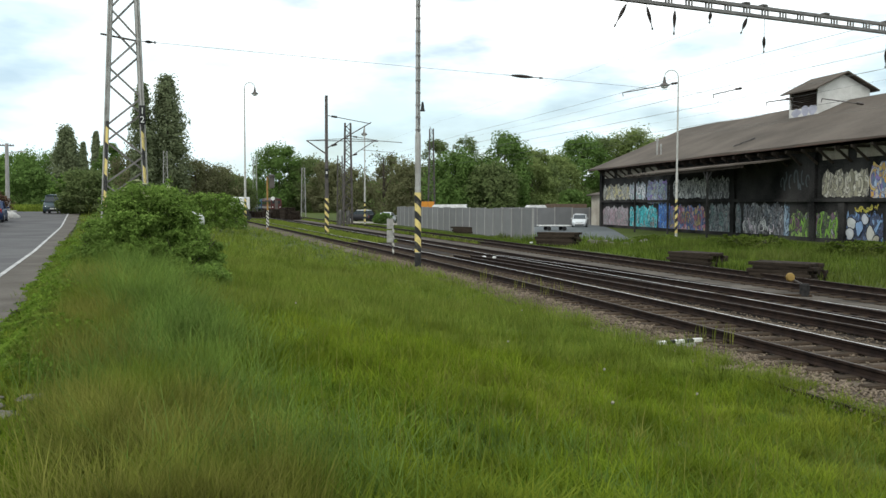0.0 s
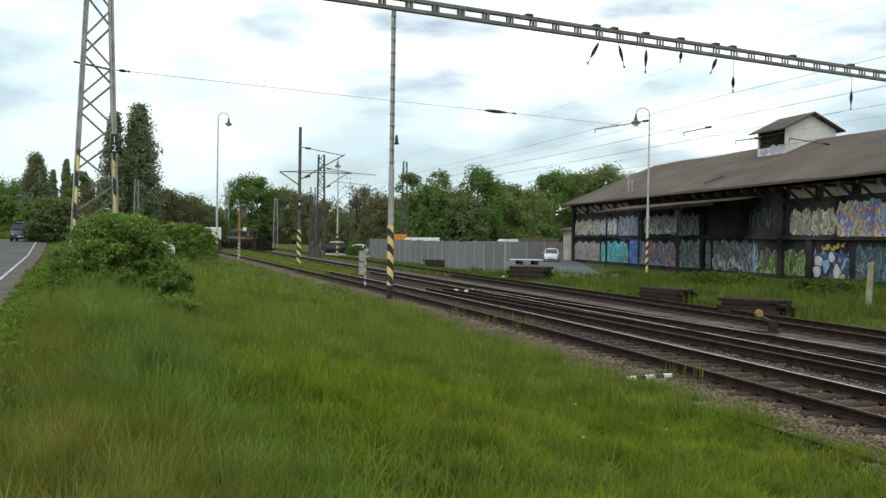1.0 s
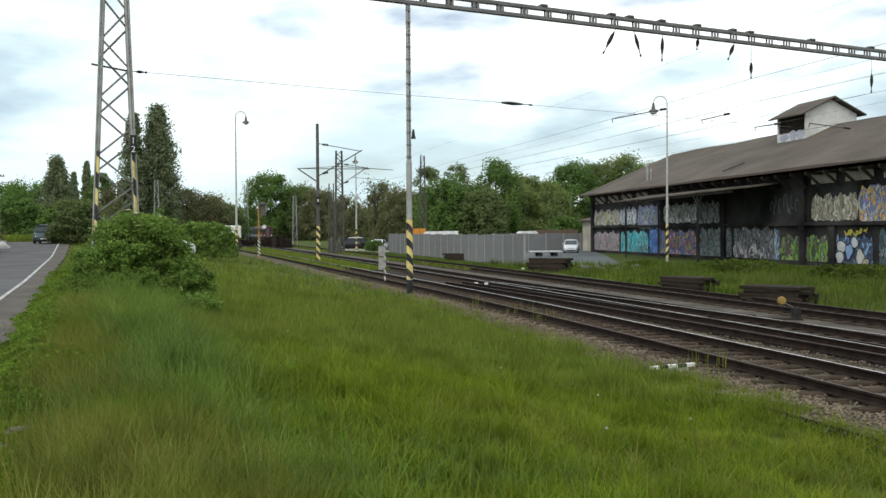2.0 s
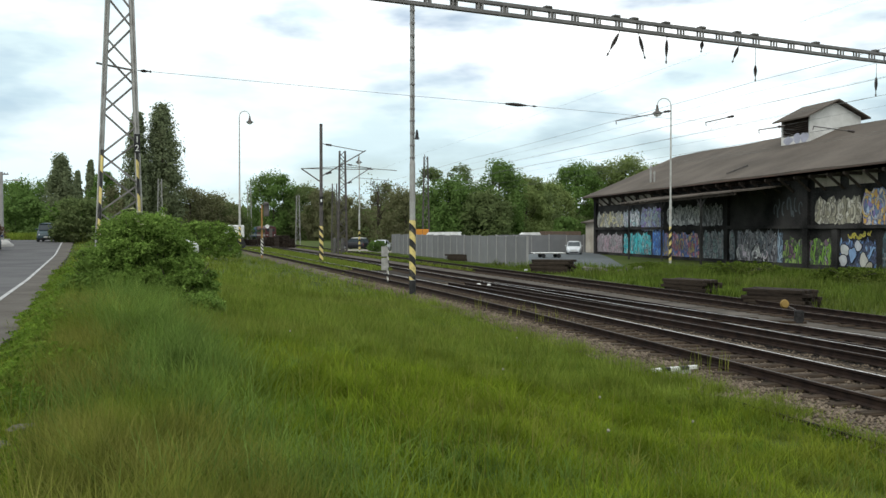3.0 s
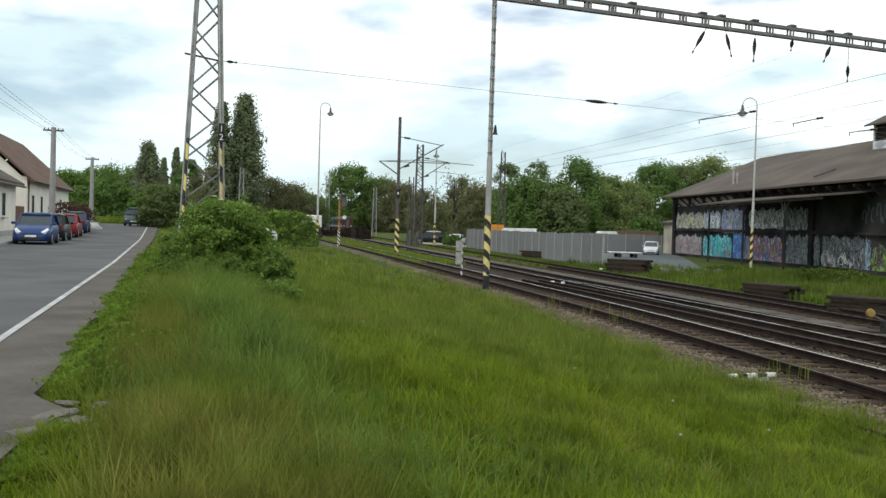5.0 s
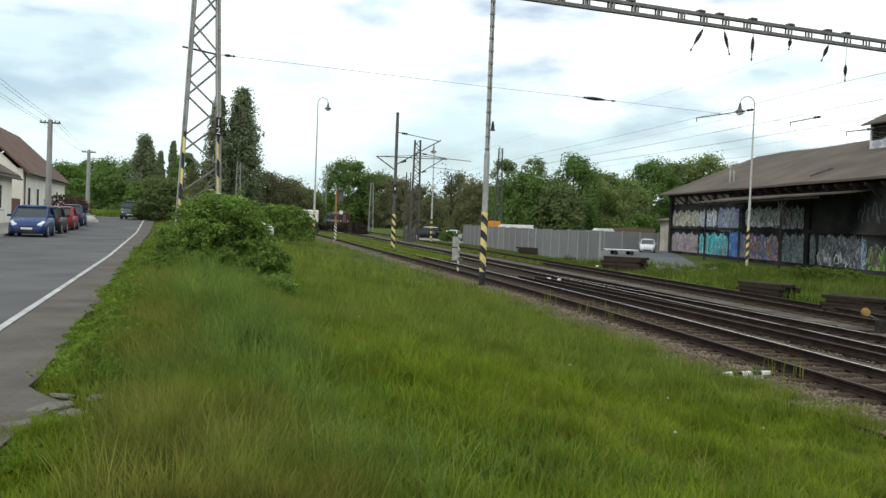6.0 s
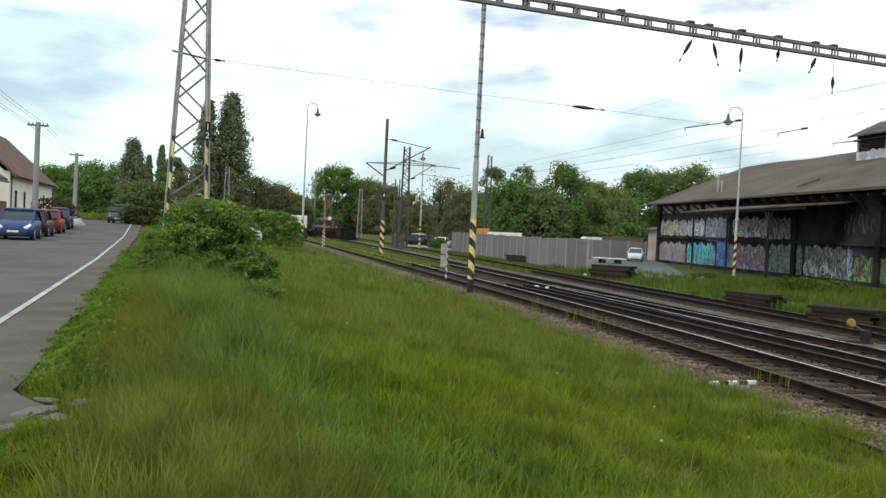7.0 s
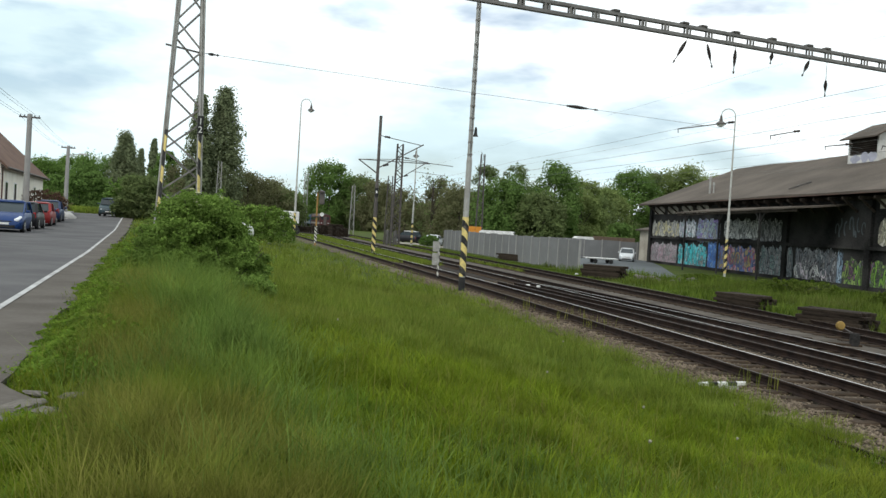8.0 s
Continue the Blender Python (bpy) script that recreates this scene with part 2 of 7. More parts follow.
# ---- mesh helpers ----
def box(bm, sx, sy, sz, m=None, bevel=0.0):
    """A box of that size standing on z = 0 of m."""
    mm = (m or Matrix()) @ Matrix.Translation((0, 0, sz / 2)) @ Matrix.Diagonal((sx, sy, sz, 1))
    r = bmesh.ops.create_cube(bm, size=1.0, matrix=mm)
    if bevel:
        es = list({e for v in r["verts"] for e in v.link_edges})
        bmesh.ops.bevel(bm, geom=es, offset=bevel, segments=1, affect="EDGES")
    return bm


def rod(bm, a, b, r0, r1=None, seg=8):
    """A round bar from a to b."""
    a, b = Vector(a), Vector(b)
    d = b - a
    m = Matrix.Translation((a + b) / 2) @ d.to_track_quat("Z", "Y").to_matrix().to_4x4()
    bmesh.ops.create_cone(bm, cap_ends=True, segments=seg, radius1=r0, radius2=r0 if r1 is None else r1, depth=d.length, matrix=m)
    return bm


def bar(bm, a, b, w, h):
    """A flat bar from a to b, w across and h deep."""
    a, b = Vector(a), Vector(b)
    d = b - a
    m = Matrix.Translation(a) @ d.to_track_quat("Z", "Y").to_matrix().to_4x4()
    return box(bm, w, h, d.length, m)


def lathe(bm, profile, seg=12, m=None):
    """A turned shape: profile of (radius, z)."""
    rings = []
    for r, z in profile:
        rings.append([bm.verts.new((m or Matrix()) @ Vector((r * math.cos(2 * math.pi * k / seg), r * math.sin(2 * math.pi * k / seg), z))) for k in range(seg)])
    for a, b in zip(rings, rings[1:]):
        for k in range(seg):
            bm.faces.new((a[k], a[(k + 1) % seg], b[(k + 1) % seg], b[k]))
    bm.faces.new(rings[0][::-1])
    bm.faces.new(rings[-1])
    return bm


def prism(bm, outline, y0, y1, m=None):
    """A solid from an outline of (x, z), from y0 to y1."""
    m = m or Matrix()
    a = [bm.verts.new(m @ Vector((x, y0, z))) for x, z in outline]
    b = [bm.verts.new(m @ Vector((x, y1, z))) for x, z in outline]
    k = len(outline)
    bm.faces.new(a)
    bm.faces.new(b[::-1])
    for i in range(k):
        bm.faces.new((a[i], b[i], b[(i + 1) % k], a[(i + 1) % k]))
    bmesh.ops.recalc_face_normals(bm, faces=bm.faces)
    return bm


def mesh_of(name, bm, material, smooth=False):
    me = bpy.data.meshes.new(name)
    bm.to_mesh(me)
    bm.free()
    me.materials.append(material)
    if smooth:
        me.shade_smooth()
    return me


def thing(name, m, label, category, group="", kind=""):
    ob = new(name)
    ob.matrix_world = m
    ob.empty_display_size = 0.2
    return tagged(ob, label, category, group, kind)


def part(name, bm, material, parent, label="", smooth=False):
    ob = new(name, mesh_of(name, bm, material, smooth))
    ob.parent = parent
    return tagged(ob, label)


def whole(name, bm, material, label, category, m=None, group="", kind="", smooth=False):
    ob = new(name, mesh_of(name, bm, material, smooth))
    ob.matrix_world = m or Matrix()
    return tagged(ob, label, category, group, kind)


def quads(name, verts, material):
    """A mesh of loose quads from an array of n x 4 x 3."""
    n = len(verts)
    me = bpy.data.meshes.new(name)
    me.vertices.add(n * 4)
    me.vertices.foreach_set("co", np.ascontiguousarray(verts, dtype=np.float32).ravel())
    me.loops.add(n * 4)
    me.loops.foreach_set("vertex_index", np.arange(n * 4, dtype=np.int32))
    me.polygons.add(n)
    me.polygons.foreach_set("loop_start", np.arange(0, n * 4, 4, dtype=np.int32))
    me.materials.append(material)
    me.update(calc_edges=True)
    return me


def leaves(rng, centres, size, flat=0.0, out=None, stray=0.75):
    """Leaf-shaped quads (diamonds) at the centres; they face outwards, more or less, or are turned at random."""
    n = len(centres)
    if out is None:
        a = rng.normal(size=(n, 3))
        a[:, 2] *= 1 - flat
        a /= np.linalg.norm(a, axis=1)[:, None]
        b = np.cross(a, rng.normal(size=(n, 3)))
    else:
        q = out / (np.linalg.norm(out, axis=1)[:, None] + 1e-6) + stray * rng.normal(size=(n, 3)) * 0.6
        a = np.cross(q, rng.normal(size=(n, 3)))
        a /= np.linalg.norm(a, axis=1)[:, None]
        b = np.cross(q, a)
    b /= np.linalg.norm(b, axis=1)[:, None]
    s = (size * rng.uniform(0.6, 1.3, n))[:, None]
    a, b = a * s, b * s * 0.62
    return np.stack([centres - a, centres + b * 0.9 - a * 0.1, centres + a, centres - b * 0.9 - a * 0.1], axis=1)


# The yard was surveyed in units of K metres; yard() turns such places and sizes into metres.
K = 1.543


def yard(x, y, z=0.0, rx=0, ry=0, rz=0):
    return pose(K * x, K * y, K * z, rx, ry, rz) @ Matrix.Scale(K, 4)


def soft_step(f):
    f = np.clip(f, 0.0, 1.0)
    return f * f * (3 - 2 * f)


def road_z(u):
    """Level of the road, which climbs a little in the distance."""
    return 1.15 + 0.62 * soft_step((np.asarray(u) - 58.0) / 32.0)


def road_at(u, v, z=0.0):
    """A place by metres along the road and across it, at a height over the road."""
    return Vector((-0.3600 * u + 0.9330 * v, 0.9330 * u + 0.3600 * v, float(road_z(u)) + z))


ROAD_TURN = 21.1


def road_pose(u, v, z=0.0, turn=0.0):
    return pose(*road_at(u, v, z), 0, 0, ROAD_TURN + turn)


def bow(y, f=1.0):
    """How the tracks draw to the left in the distance."""
    return -0.031 * f * ((y - 32) + np.sqrt((y - 32) ** 2 + 200.0))


def rail(c, f=1.0):
    return lambda y: c - 0.248 * y + bow(y, f)


def terrain(x, y):
    """Level of the earth: the road's bank on one side, the yard on the other, a grassy hump by the bush."""
    x, y = np.asarray(x, float), np.asarray(y, float)
    u, v = -0.36 * x + 0.933 * y, 0.933 * x + 0.36 * y
    q = 8.0 + bow(y) - x - 0.248 * y
    a, b = np.maximum(q, 0.0), np.maximum(v - 0.2, 0.0)
    z = (road_z(u) - 0.02) * soft_step(a / (a + b + 1e-6))
    hump = 0.26 * np.exp(-((v - 0.55) / 0.8) ** 2) * np.clip((u - 8) / 5, 0, 1) * np.clip((26 - u) / 5, 0, 1)
    return z + hump + 0.055 * np.exp(-((v + 0.55) / 0.5) ** 2) - 0.035 * (v < -1.3) * (v > -7.6)


# ---- ground, road, ballast ----
def strip(name, pts_left, pts_right, z, material, label, category, thick=0.0):
    bm = bmesh.new()

    def lift(p):
        return (p[0], p[1], (p[2] if len(p) > 2 else 0.0) + z)

    a = [bm.verts.new(lift(p)) for p in pts_left]
    b = [bm.verts.new(lift(p)) for p in pts_right]
    for i in range(len(a) - 1):
        bm.faces.new((a[i], b[i], b[i + 1], a[i + 1]))
    bmesh.ops.recalc_face_normals(bm, faces=bm.faces)
    if thick:
        r = bmesh.ops.extrude_face_region(bm, geom=bm.faces[:])
        bmesh.ops.translate(bm, vec=(0, 0, -thick), verts=[v for v in r["geom"] if isinstance(v, bmesh.types.BMVert)])
        bmesh.ops.recalc_face_normals(bm, faces=bm.faces)
    return whole(name, bm, material, label, category, kind="structure")


def ground_mesh():
    xs = np.array([-3000, -1200, -500, -250, -140, -100, -80, -65, -55] + [-48 + i * 1.0 for i in range(81)] + [40, 55, 80, 130, 250, 500, 1200, 3000.0])
    ys = np.array([-3000, -1200, -400, -150, -60, -25, -10] + [-5 + i * 1.0 for i in range(70)] + [68, 72, 76, 80, 86, 92, 100, 110, 125, 145, 180, 250, 500, 1200, 3000.0])
    X, Y = np.meshgrid(xs, ys)
    Z = terrain(X, Y)
    bm = bmesh.new()
    grid = [[bm.verts.new((X[j, i], Y[j, i], Z[j, i] + 0.03 * noise.noise((X[j, i] * 0.6, Y[j, i] * 0.6, 0)) - 0.03)) for i in range(len(xs))] for j in range(len(ys))]
    for j in range(len(ys) - 1):
        for i in range(len(xs) - 1):
            bm.faces.new((grid[j][i], grid[j][i + 1], grid[j + 1][i + 1], grid[j + 1][i]))
    return bm


whole("ground", ground_mesh(), M_EARTH, "uneven earth overgrown with green grass", "ground", kind="structure", smooth=True)


def edge_v(u):
    """Where the asphalt of the shoulder ends; it is broken away near the viewer."""
    u = np.asarray(u, float)
    return -1.03 + 0.05 * np.sin(u * 1.3) + 0.025 * np.sin(u * 3.1) - 0.12 * np.clip((u - 20) / 20, 0, 1) + 0.38 * np.exp(-((u - 7.35) / 0.55) ** 2) - 0.05 * np.exp(-((u - 8.3) / 0.2) ** 2)


def line_v(u):
    """The white line, which bows a little."""
    return float(np.interp(u, (0, 12, 17, 31, 85, 120), (-1.97, -1.93, -1.88, -1.77, -2.07, -2.1)))


US = [-14 + 1.5 * i for i in range(160)]
strip("road", [road_at(u, -7.42) for u in US], [road_at(u, line_v(u) - 0.03) for u in US], 0.034, M_ASPHALT, "grey worn asphalt road with parked cars", "road", 0.1)
UF = [-14 + 0.25 * i for i in range(260)] + [51 + 1.5 * i for i in range(116)]
strip("road_shoulder", [road_at(u, line_v(u) - 0.03) for u in UF], [road_at(u, float(edge_v(u))) for u in UF], 0.030, M_SHOULDER,
      "patchy brownish asphalt shoulder beside the grass", "road shoulder", 0.05)
strip("road_edge_line", [road_at(u, line_v(u) - 0.05) for u in US], [road_at(u, line_v(u) + 0.05) for u in US], 0.040, M_LINE, "faded white line along the road's edge", "road marking")
strip("pavement", [road_at(u, -9.4) for u in US], [road_at(u, -7.57) for u in US], 0.15, M_KERB, "narrow pale concrete pavement before the houses", "pavement", 0.2)
strip("kerb", [road_at(u, -7.57) for u in US], [road_at(u, -7.42) for u in US], 0.156, M_KERB, "pale concrete kerb", "kerb", 0.2)

YS = [-14 + 1.5 * i for i in range(185)]
strip("ballast_bed", [(rail(8.35)(y) + 0.22 * math.sin(y * 1.7) + 0.12 * math.sin(y * 4.3), y) for y in YS], [(rail(20.9, 0.5)(y), y) for y in YS], 0.008, M_BALLAST, "brown ballast stones beside the tracks", "ballast")
strip("oily_track_bed", [(rail(12.9)(y), y) for y in YS], [(rail(16.6, 0.68)(y), y) for y in YS], 0.014, M_OLDBALLAST, "dark oily ballast between the rails", "ballast")
strip("far_track_bed", [(rail(17.8, 0.5)(y), y) for y in YS], [(rail(20.6, 0.5)(y), y) for y in YS], 0.020, M_OLDBALLAST, "dark oily ballast of the further track", "ballast")


strip("pale_ballast_strip", [(rail(16.65, 0.62)(y), y) for y in YS], [(rail(17.75, 0.56)(y), y) for y in YS], 0.024, surface("pale_ballast", (0.045, 0.038, 0.031), (0.125, 0.108, 0.090), 0.9, 20, 0.95, bump=0.8), "pale grey ballast strip between two tracks", "ballast")


def rail_mesh(fx, y0, y1, head):
    """A rail with foot, web and head along x = fx(y); the running surface gets its own material."""
    me = bpy.data.meshes.new("rail")
    prof = [(-0.07, 0), (0.07, 0), (0.07, 0.015), (0.012, 0.04), (0.012, 0.115), (0.036, 0.135), (0.036, 0.168), (0.021, 0.175), (-0.019, 0.175), (-0.036, 0.168), (-0.036, 0.135), (-0.012, 0.115), (-0.012, 0.04), (-0.07, 0.015)]
    bm = bmesh.new()
    rows_ = []
    y = y0
    while y <= y1 + 0.01:
        rows_.append([bm.verts.new((float(fx(y)) + dx, y + dx * 0.29, dz)) for dx, dz in prof])
        y += 3.0
    k = len(prof)
    for a, b in zip(rows_, rows_[1:]):
        for i in range(k):
            f = bm.faces.new((a[i], a[(i + 1) % k], b[(i + 1) % k], b[i]))
            f.material_index = 1 if i == 7 else 0
    bmesh.ops.recalc_face_normals(bm, faces=bm.faces)
    bm.to_mesh(me)
    bm.free()
    me.materials.append(M_RAILSIDE)
    me.materials.append(head)
    return me


sleeper_bm = box(bmesh.new(), 2.5, 0.25, 0.10, bevel=0.03)
SLEEPER = mesh_of("sleeper", sleeper_bm, M_SLEEPER)
OLD_SLEEPER = mesh_of("sleeper", box(bmesh.new(), 2.5, 0.24, 0.10, bevel=0.012), surface("old_black_timber", (0.012, 0.009, 0.007), (0.055, 0.042, 0.031), 3, 30, 0.9, stretch=(1, 6, 6), per_object=0.35))


def track(fl, fr, y0, y1, head, ys0, ys1, label):
    t = thing("railway_track", pose(0, 0, 0.02), label, "railway track", "tracks of the yard")
    for fx, hd in ((fl, head[0]), (fr, head[1])):
        r = new("rail", rail_mesh(fx, y0, y1, hd))
        r.parent = t
        r.location = (0, 0, 0.03)
    y = ys0
    while y < ys1:
        xc = float(fl(y) + fr(y)) / 2
        s = new("sleeper", SLEEPER)
        s.parent = t
        s.location = (xc, y, -0.062 + random.uniform(-0.006, 0.006))
        s.rotation_euler = (0, 0, radians(15.2 + random.uniform(-1.2, 1.2)))
        y += 0.62 + random.uniform(-0.03, 0.03)
    return t


track(rail(10.06), rail(11.62), -10, 190, (M_DARKTOP, M_RAILTOP), 6, 66, "railway track with shiny worn rails on dark sleepers")
track(rail(14.05, 0.70), rail(15.58, 0.70), -10, 190, (M_RAILTOP, M_DARKTOP), 10, 66, "railway track with shiny rails on oily ballast")
track(rail(18.35, 0.5), rail(19.86, 0.5), -10, 260, (M_DARKTOP, M_DARKTOP), 14, 66, "dark railway track beside the timber stacks")
# the turnout between the two nearer tracks


def blade(c0, c1, ya, yb):
    return lambda y: c0 + (c1 - c0) * max(0.0, min(1.0, (y - ya) / (yb - ya))) - 0.248 * y + bow(y)


t_out = thing("railway_turnout", pose(0, 0, 0.02), "turnout rails joining two tracks, rusty and dull", "turnout")
for c0, c1, hd in ((16.06, 14.6, M_RAILTOP), (14.56, 13.2, M_DARKTOP), (13.35, 12.4, M_DARKTOP)):
    rr = new("rail", rail_mesh(blade(c0, c1, 16, 44), -4, 44, hd))
    rr.parent = t_out
    rr.location = (0, 0, 0.03)


# ---- trees ----
def limb_tree(bm, rng, base, top, r, count, spread):
    """A trunk with tapering limbs."""
    rod(bm, base, top, r, r * 0.35, 8)
    b, t = Vector(base), Vector(top)
    for i in range(count):
        f = rng.uniform(0.3, 0.95)
        p = b.lerp(t, f)
        ang = rng.uniform(0, 2 * math.pi)
        L = spread * (1.1 - 0.6 * f) * rng.uniform(0.6, 1.1)
        q = p + Vector((math.cos(ang) * L, math.sin(ang) * L, L * rng.uniform(0.5, 1.3)))
        rod(bm, p, q, r * 0.4 * (1.1 - f), r * 0.10, 5)
        for j in range(2):
            s = p.lerp(q, rng.uniform(0.4, 0.9))
            rod(bm, s, s + Vector((rng.uniform(-1, 1), rng.uniform(-1, 1), rng.uniform(0.3, 1.2))) * L * 0.45, r * 0.12, r * 0.04, 4)
    return bm


def crown_points(rng, kind, h, w, n):
    """Leaf places, gathered in clumps with gaps between."""
    k = {"poplar": 260, "bare": 30, "sparse": 60}.get(kind, 110)
    if kind == "poplar":
        z = rng.uniform(0.10, 1.0, k)
        r = w / 2 * np.clip(np.minimum(z * 4.0, (1.06 - z) * 2.3), 0.14, 1.0) * rng.uniform(0.3, 1.0, k)
    else:
        lo = {"willow": 0.02, "dark": 0.02}.get(kind, 0.08)
        z = rng.uniform(lo, 1.0, k)
        r = w / 2 * np.sqrt(np.clip(1 - ((z - 0.45) / 0.58) ** 2, 0.05, 1)) * np.sqrt(rng.uniform(0.15, 1.0, k))
    a = rng.uniform(0, 2 * np.pi, k)
    c = np.stack([r * np.cos(a), r * np.sin(a), z * h * 0.96], axis=1)
    cr = (w * 0.12 if kind != "poplar" else w * 0.17) * rng.uniform(0.6, 1.5, k)
    pick = rng.integers(0, k, n)
    d = rng.normal(size=(n, 3))
    d /= np.linalg.norm(d, axis=1)[:, None]
    d *= np.power(rng.uniform(0.05, 1, n), 0.45)[:, None]
    d[:, 2] *= 1.5 if kind in ("poplar", "willow") else 0.9
    loose = np.where(rng.uniform(0, 1, n) < 0.3, rng.uniform(1.0, 1.2 if kind == "poplar" else 1.5, n), 1.0)
    p = c[pick] + d * (cr[pick] * loose)[:, None]
    p[:, 2] = np.maximum(p[:, 2], 0.15)
    axis = p * np.array([1.0, 1.0, 0.0]) / (w / 2)
    return p, d + 0.55 * axis + np.array([0, 0, 0.45])


TREE_LOOK = {
    "round": (M_LEAF_MID, 14000, 0.21, "broad green tree in full leaf", "tree"),
    "dark": (M_LEAF_DARK, 16000, 0.21, "dense dark-green tree at the wood's edge", "tree"),
    "willow": (M_LEAF_MID, 20000, 0.20, "dense leafy green tree beside the yard fence", "tree"),
    "pale": (M_LEAF_PALE, 17000, 0.20, "tree with pale yellow-green leaves beside the shed", "tree"),
    "spring": (M_LEAF_SPRING, 14000, 0.22, "tree with fresh yellow-green spring leaves", "tree"),
    "poplar": (M_LEAF_POPLAR, 17000, 0.24, "tall narrow dark poplar", "tree"),
    "sparse": (M_LEAF_DARK, 6000, 0.18, "thin tree with sparse leaves against the sky", "tree"),
    "twig": (M_LEAF_TWIG, 11000, 0.18, "brownish thicket tree just coming into leaf", "tree"),
    "bare": (M_LEAF_DARK, 420, 0.20, "almost leafless grey tree with fine branches", "tree"),
}


def tree(x, y, h, w, kind, seed):
    rng = np.random.default_rng(seed)
    material, n, size, label, cat = TREE_LOOK[kind]
    t = thing("poplar_tree" if kind == "poplar" else "tree", pose(x, y, float(terrain(x, y)) - 0.1, 0, 0, rng.uniform(0, 360)), label, cat, "trees along the yard")
    k = 26 if kind == "bare" else 9
    part("trunk", limb_tree(bmesh.new(), rng, (0, 0, 0), (rng.uniform(-.3, .3), rng.uniform(-.3, .3), h * (0.9 if kind in ("poplar", "bare") else 0.75)), 0.10 + h * 0.018, k, w * (0.5 if kind != "poplar" else 0.16)), M_BARK, t)
    w2 = w * (1.25 if kind not in ("poplar", "sparse") else 1.12)
    pts, facing = crown_points(rng, kind, h, w2, int(0.78 * n * (0.5 + 0.5 * min(2.2, h * w / 70))))
    ob = new("crown", quads("crown", leaves(rng, pts, 1.12 * size * (1 + max(0.0, y - 200) / 180), 0.0, facing), material))
    ob.parent = t
    return t


TREES_WEST = [
    (-93.9, 186.0, 9.8, 9.1, "spring"),
    (-92.4, 195.2, 11.2, 10.8, "spring"),
    (-81.8, 183.1, 11.1, 10.0, "round"),
    (-71.0, 170.9, 15.2, 5.2, "poplar"),
    (-85.3, 215.2, 15.6, 2.2, "poplar"),
    (-77.0, 201.6, 17.0, 2.5, "poplar"),
    (-69.3, 188.2, 13.5, 5.0, "round"),
    (-52.4, 158.5, 22.8, 4.0, "poplar"),
    (-49.2, 162.4, 24.8, 6.4, "poplar"),
    (-55.9, 163.5, 11.4, 6.5, "twig"),
    (-46.8, 171.2, 10.8, 7.8, "twig"),
    (-43.8, 176.7, 10.0, 8.0, "twig"),
    (-41.2, 180.5, 7.9, 5.8, "dark"),
    (-50.0, 277.0, 20.0, 14.7, "round"),
    (-40.1, 278.4, 16.6, 12.3, "dark"),
    (-34.0, 268.7, 15.0, 10.1, "twig"),
    (-10.0, 154.0, 11.9, 7.7, "bare"),
]
TREES_EAST = [
    (-15.3, 161.3, 9.1, 6.1, "twig"),
    (-5.5, 154.2, 9.4, 7.7, "twig"),
    (-1.1, 146.6, 13.4, 5.1, "sparse"),
    (3.9, 148.1, 14.4, 5.9, "sparse"),
    (2.0, 138.9, 10.1, 7.8, "willow"),
    (9.8, 141.6, 13.7, 6.2, "willow"),
    (14.8, 150.5, 11.9, 6.6, "pale"),
    (7.0, 135.6, 8.7, 6.8, "dark"),
    (20.7, 165.4, 11.6, 7.3, "pale"),
    (26.7, 175.4, 15.5, 10.0, "round"),
    (32.7, 182.3, 16.0, 8.1, "dark"),
    (37.3, 178.2, 17.3, 10.2, "pale"),
    (19.4, 137.5, 4.9, 3.5, "round"),
    (-8.8, 172.6, 11.8, 7.6, "twig"),
    (17.0, 159.6, 9.8, 9.0, "dark"),
    (44.4, 187.7, 16.5, 9.6, "pale"),
]
for i, row in enumerate(TREES_WEST + TREES_EAST):
    tree(*row, seed=100 + i)


def woods():
    """Undergrowth and further woods behind the single trees: clumps of leaves along a belt."""
    rng = np.random.default_rng(7)
    n = 55000
    a = np.radians(rng.uniform(-34, 40, n))
    r = rng.uniform(290, 350, n)
    far = 10.0 + 2.3 * np.sin(a * 23 + 1) + 1.7 * np.sin(a * 61) + 0.03 * (r - 290)
    z = rng.uniform(0, 1, n) ** 0.8 * (far + rng.normal(0, 0.5, n))
    pts = np.stack([-np.sin(a) * r, np.cos(a) * r, np.maximum(z, 0.1)], axis=1)
    ob = new("far_woods", quads("far_woods", leaves(rng, pts, 0.9, 0.0, np.stack([np.sin(a), -np.cos(a), 0.6 + 0 * a], axis=1), 0.9), M_LEAF_DARK))
    tagged(ob, "dark-green belt of woods and undergrowth on the horizon", "woods", kind="stuff")


woods()


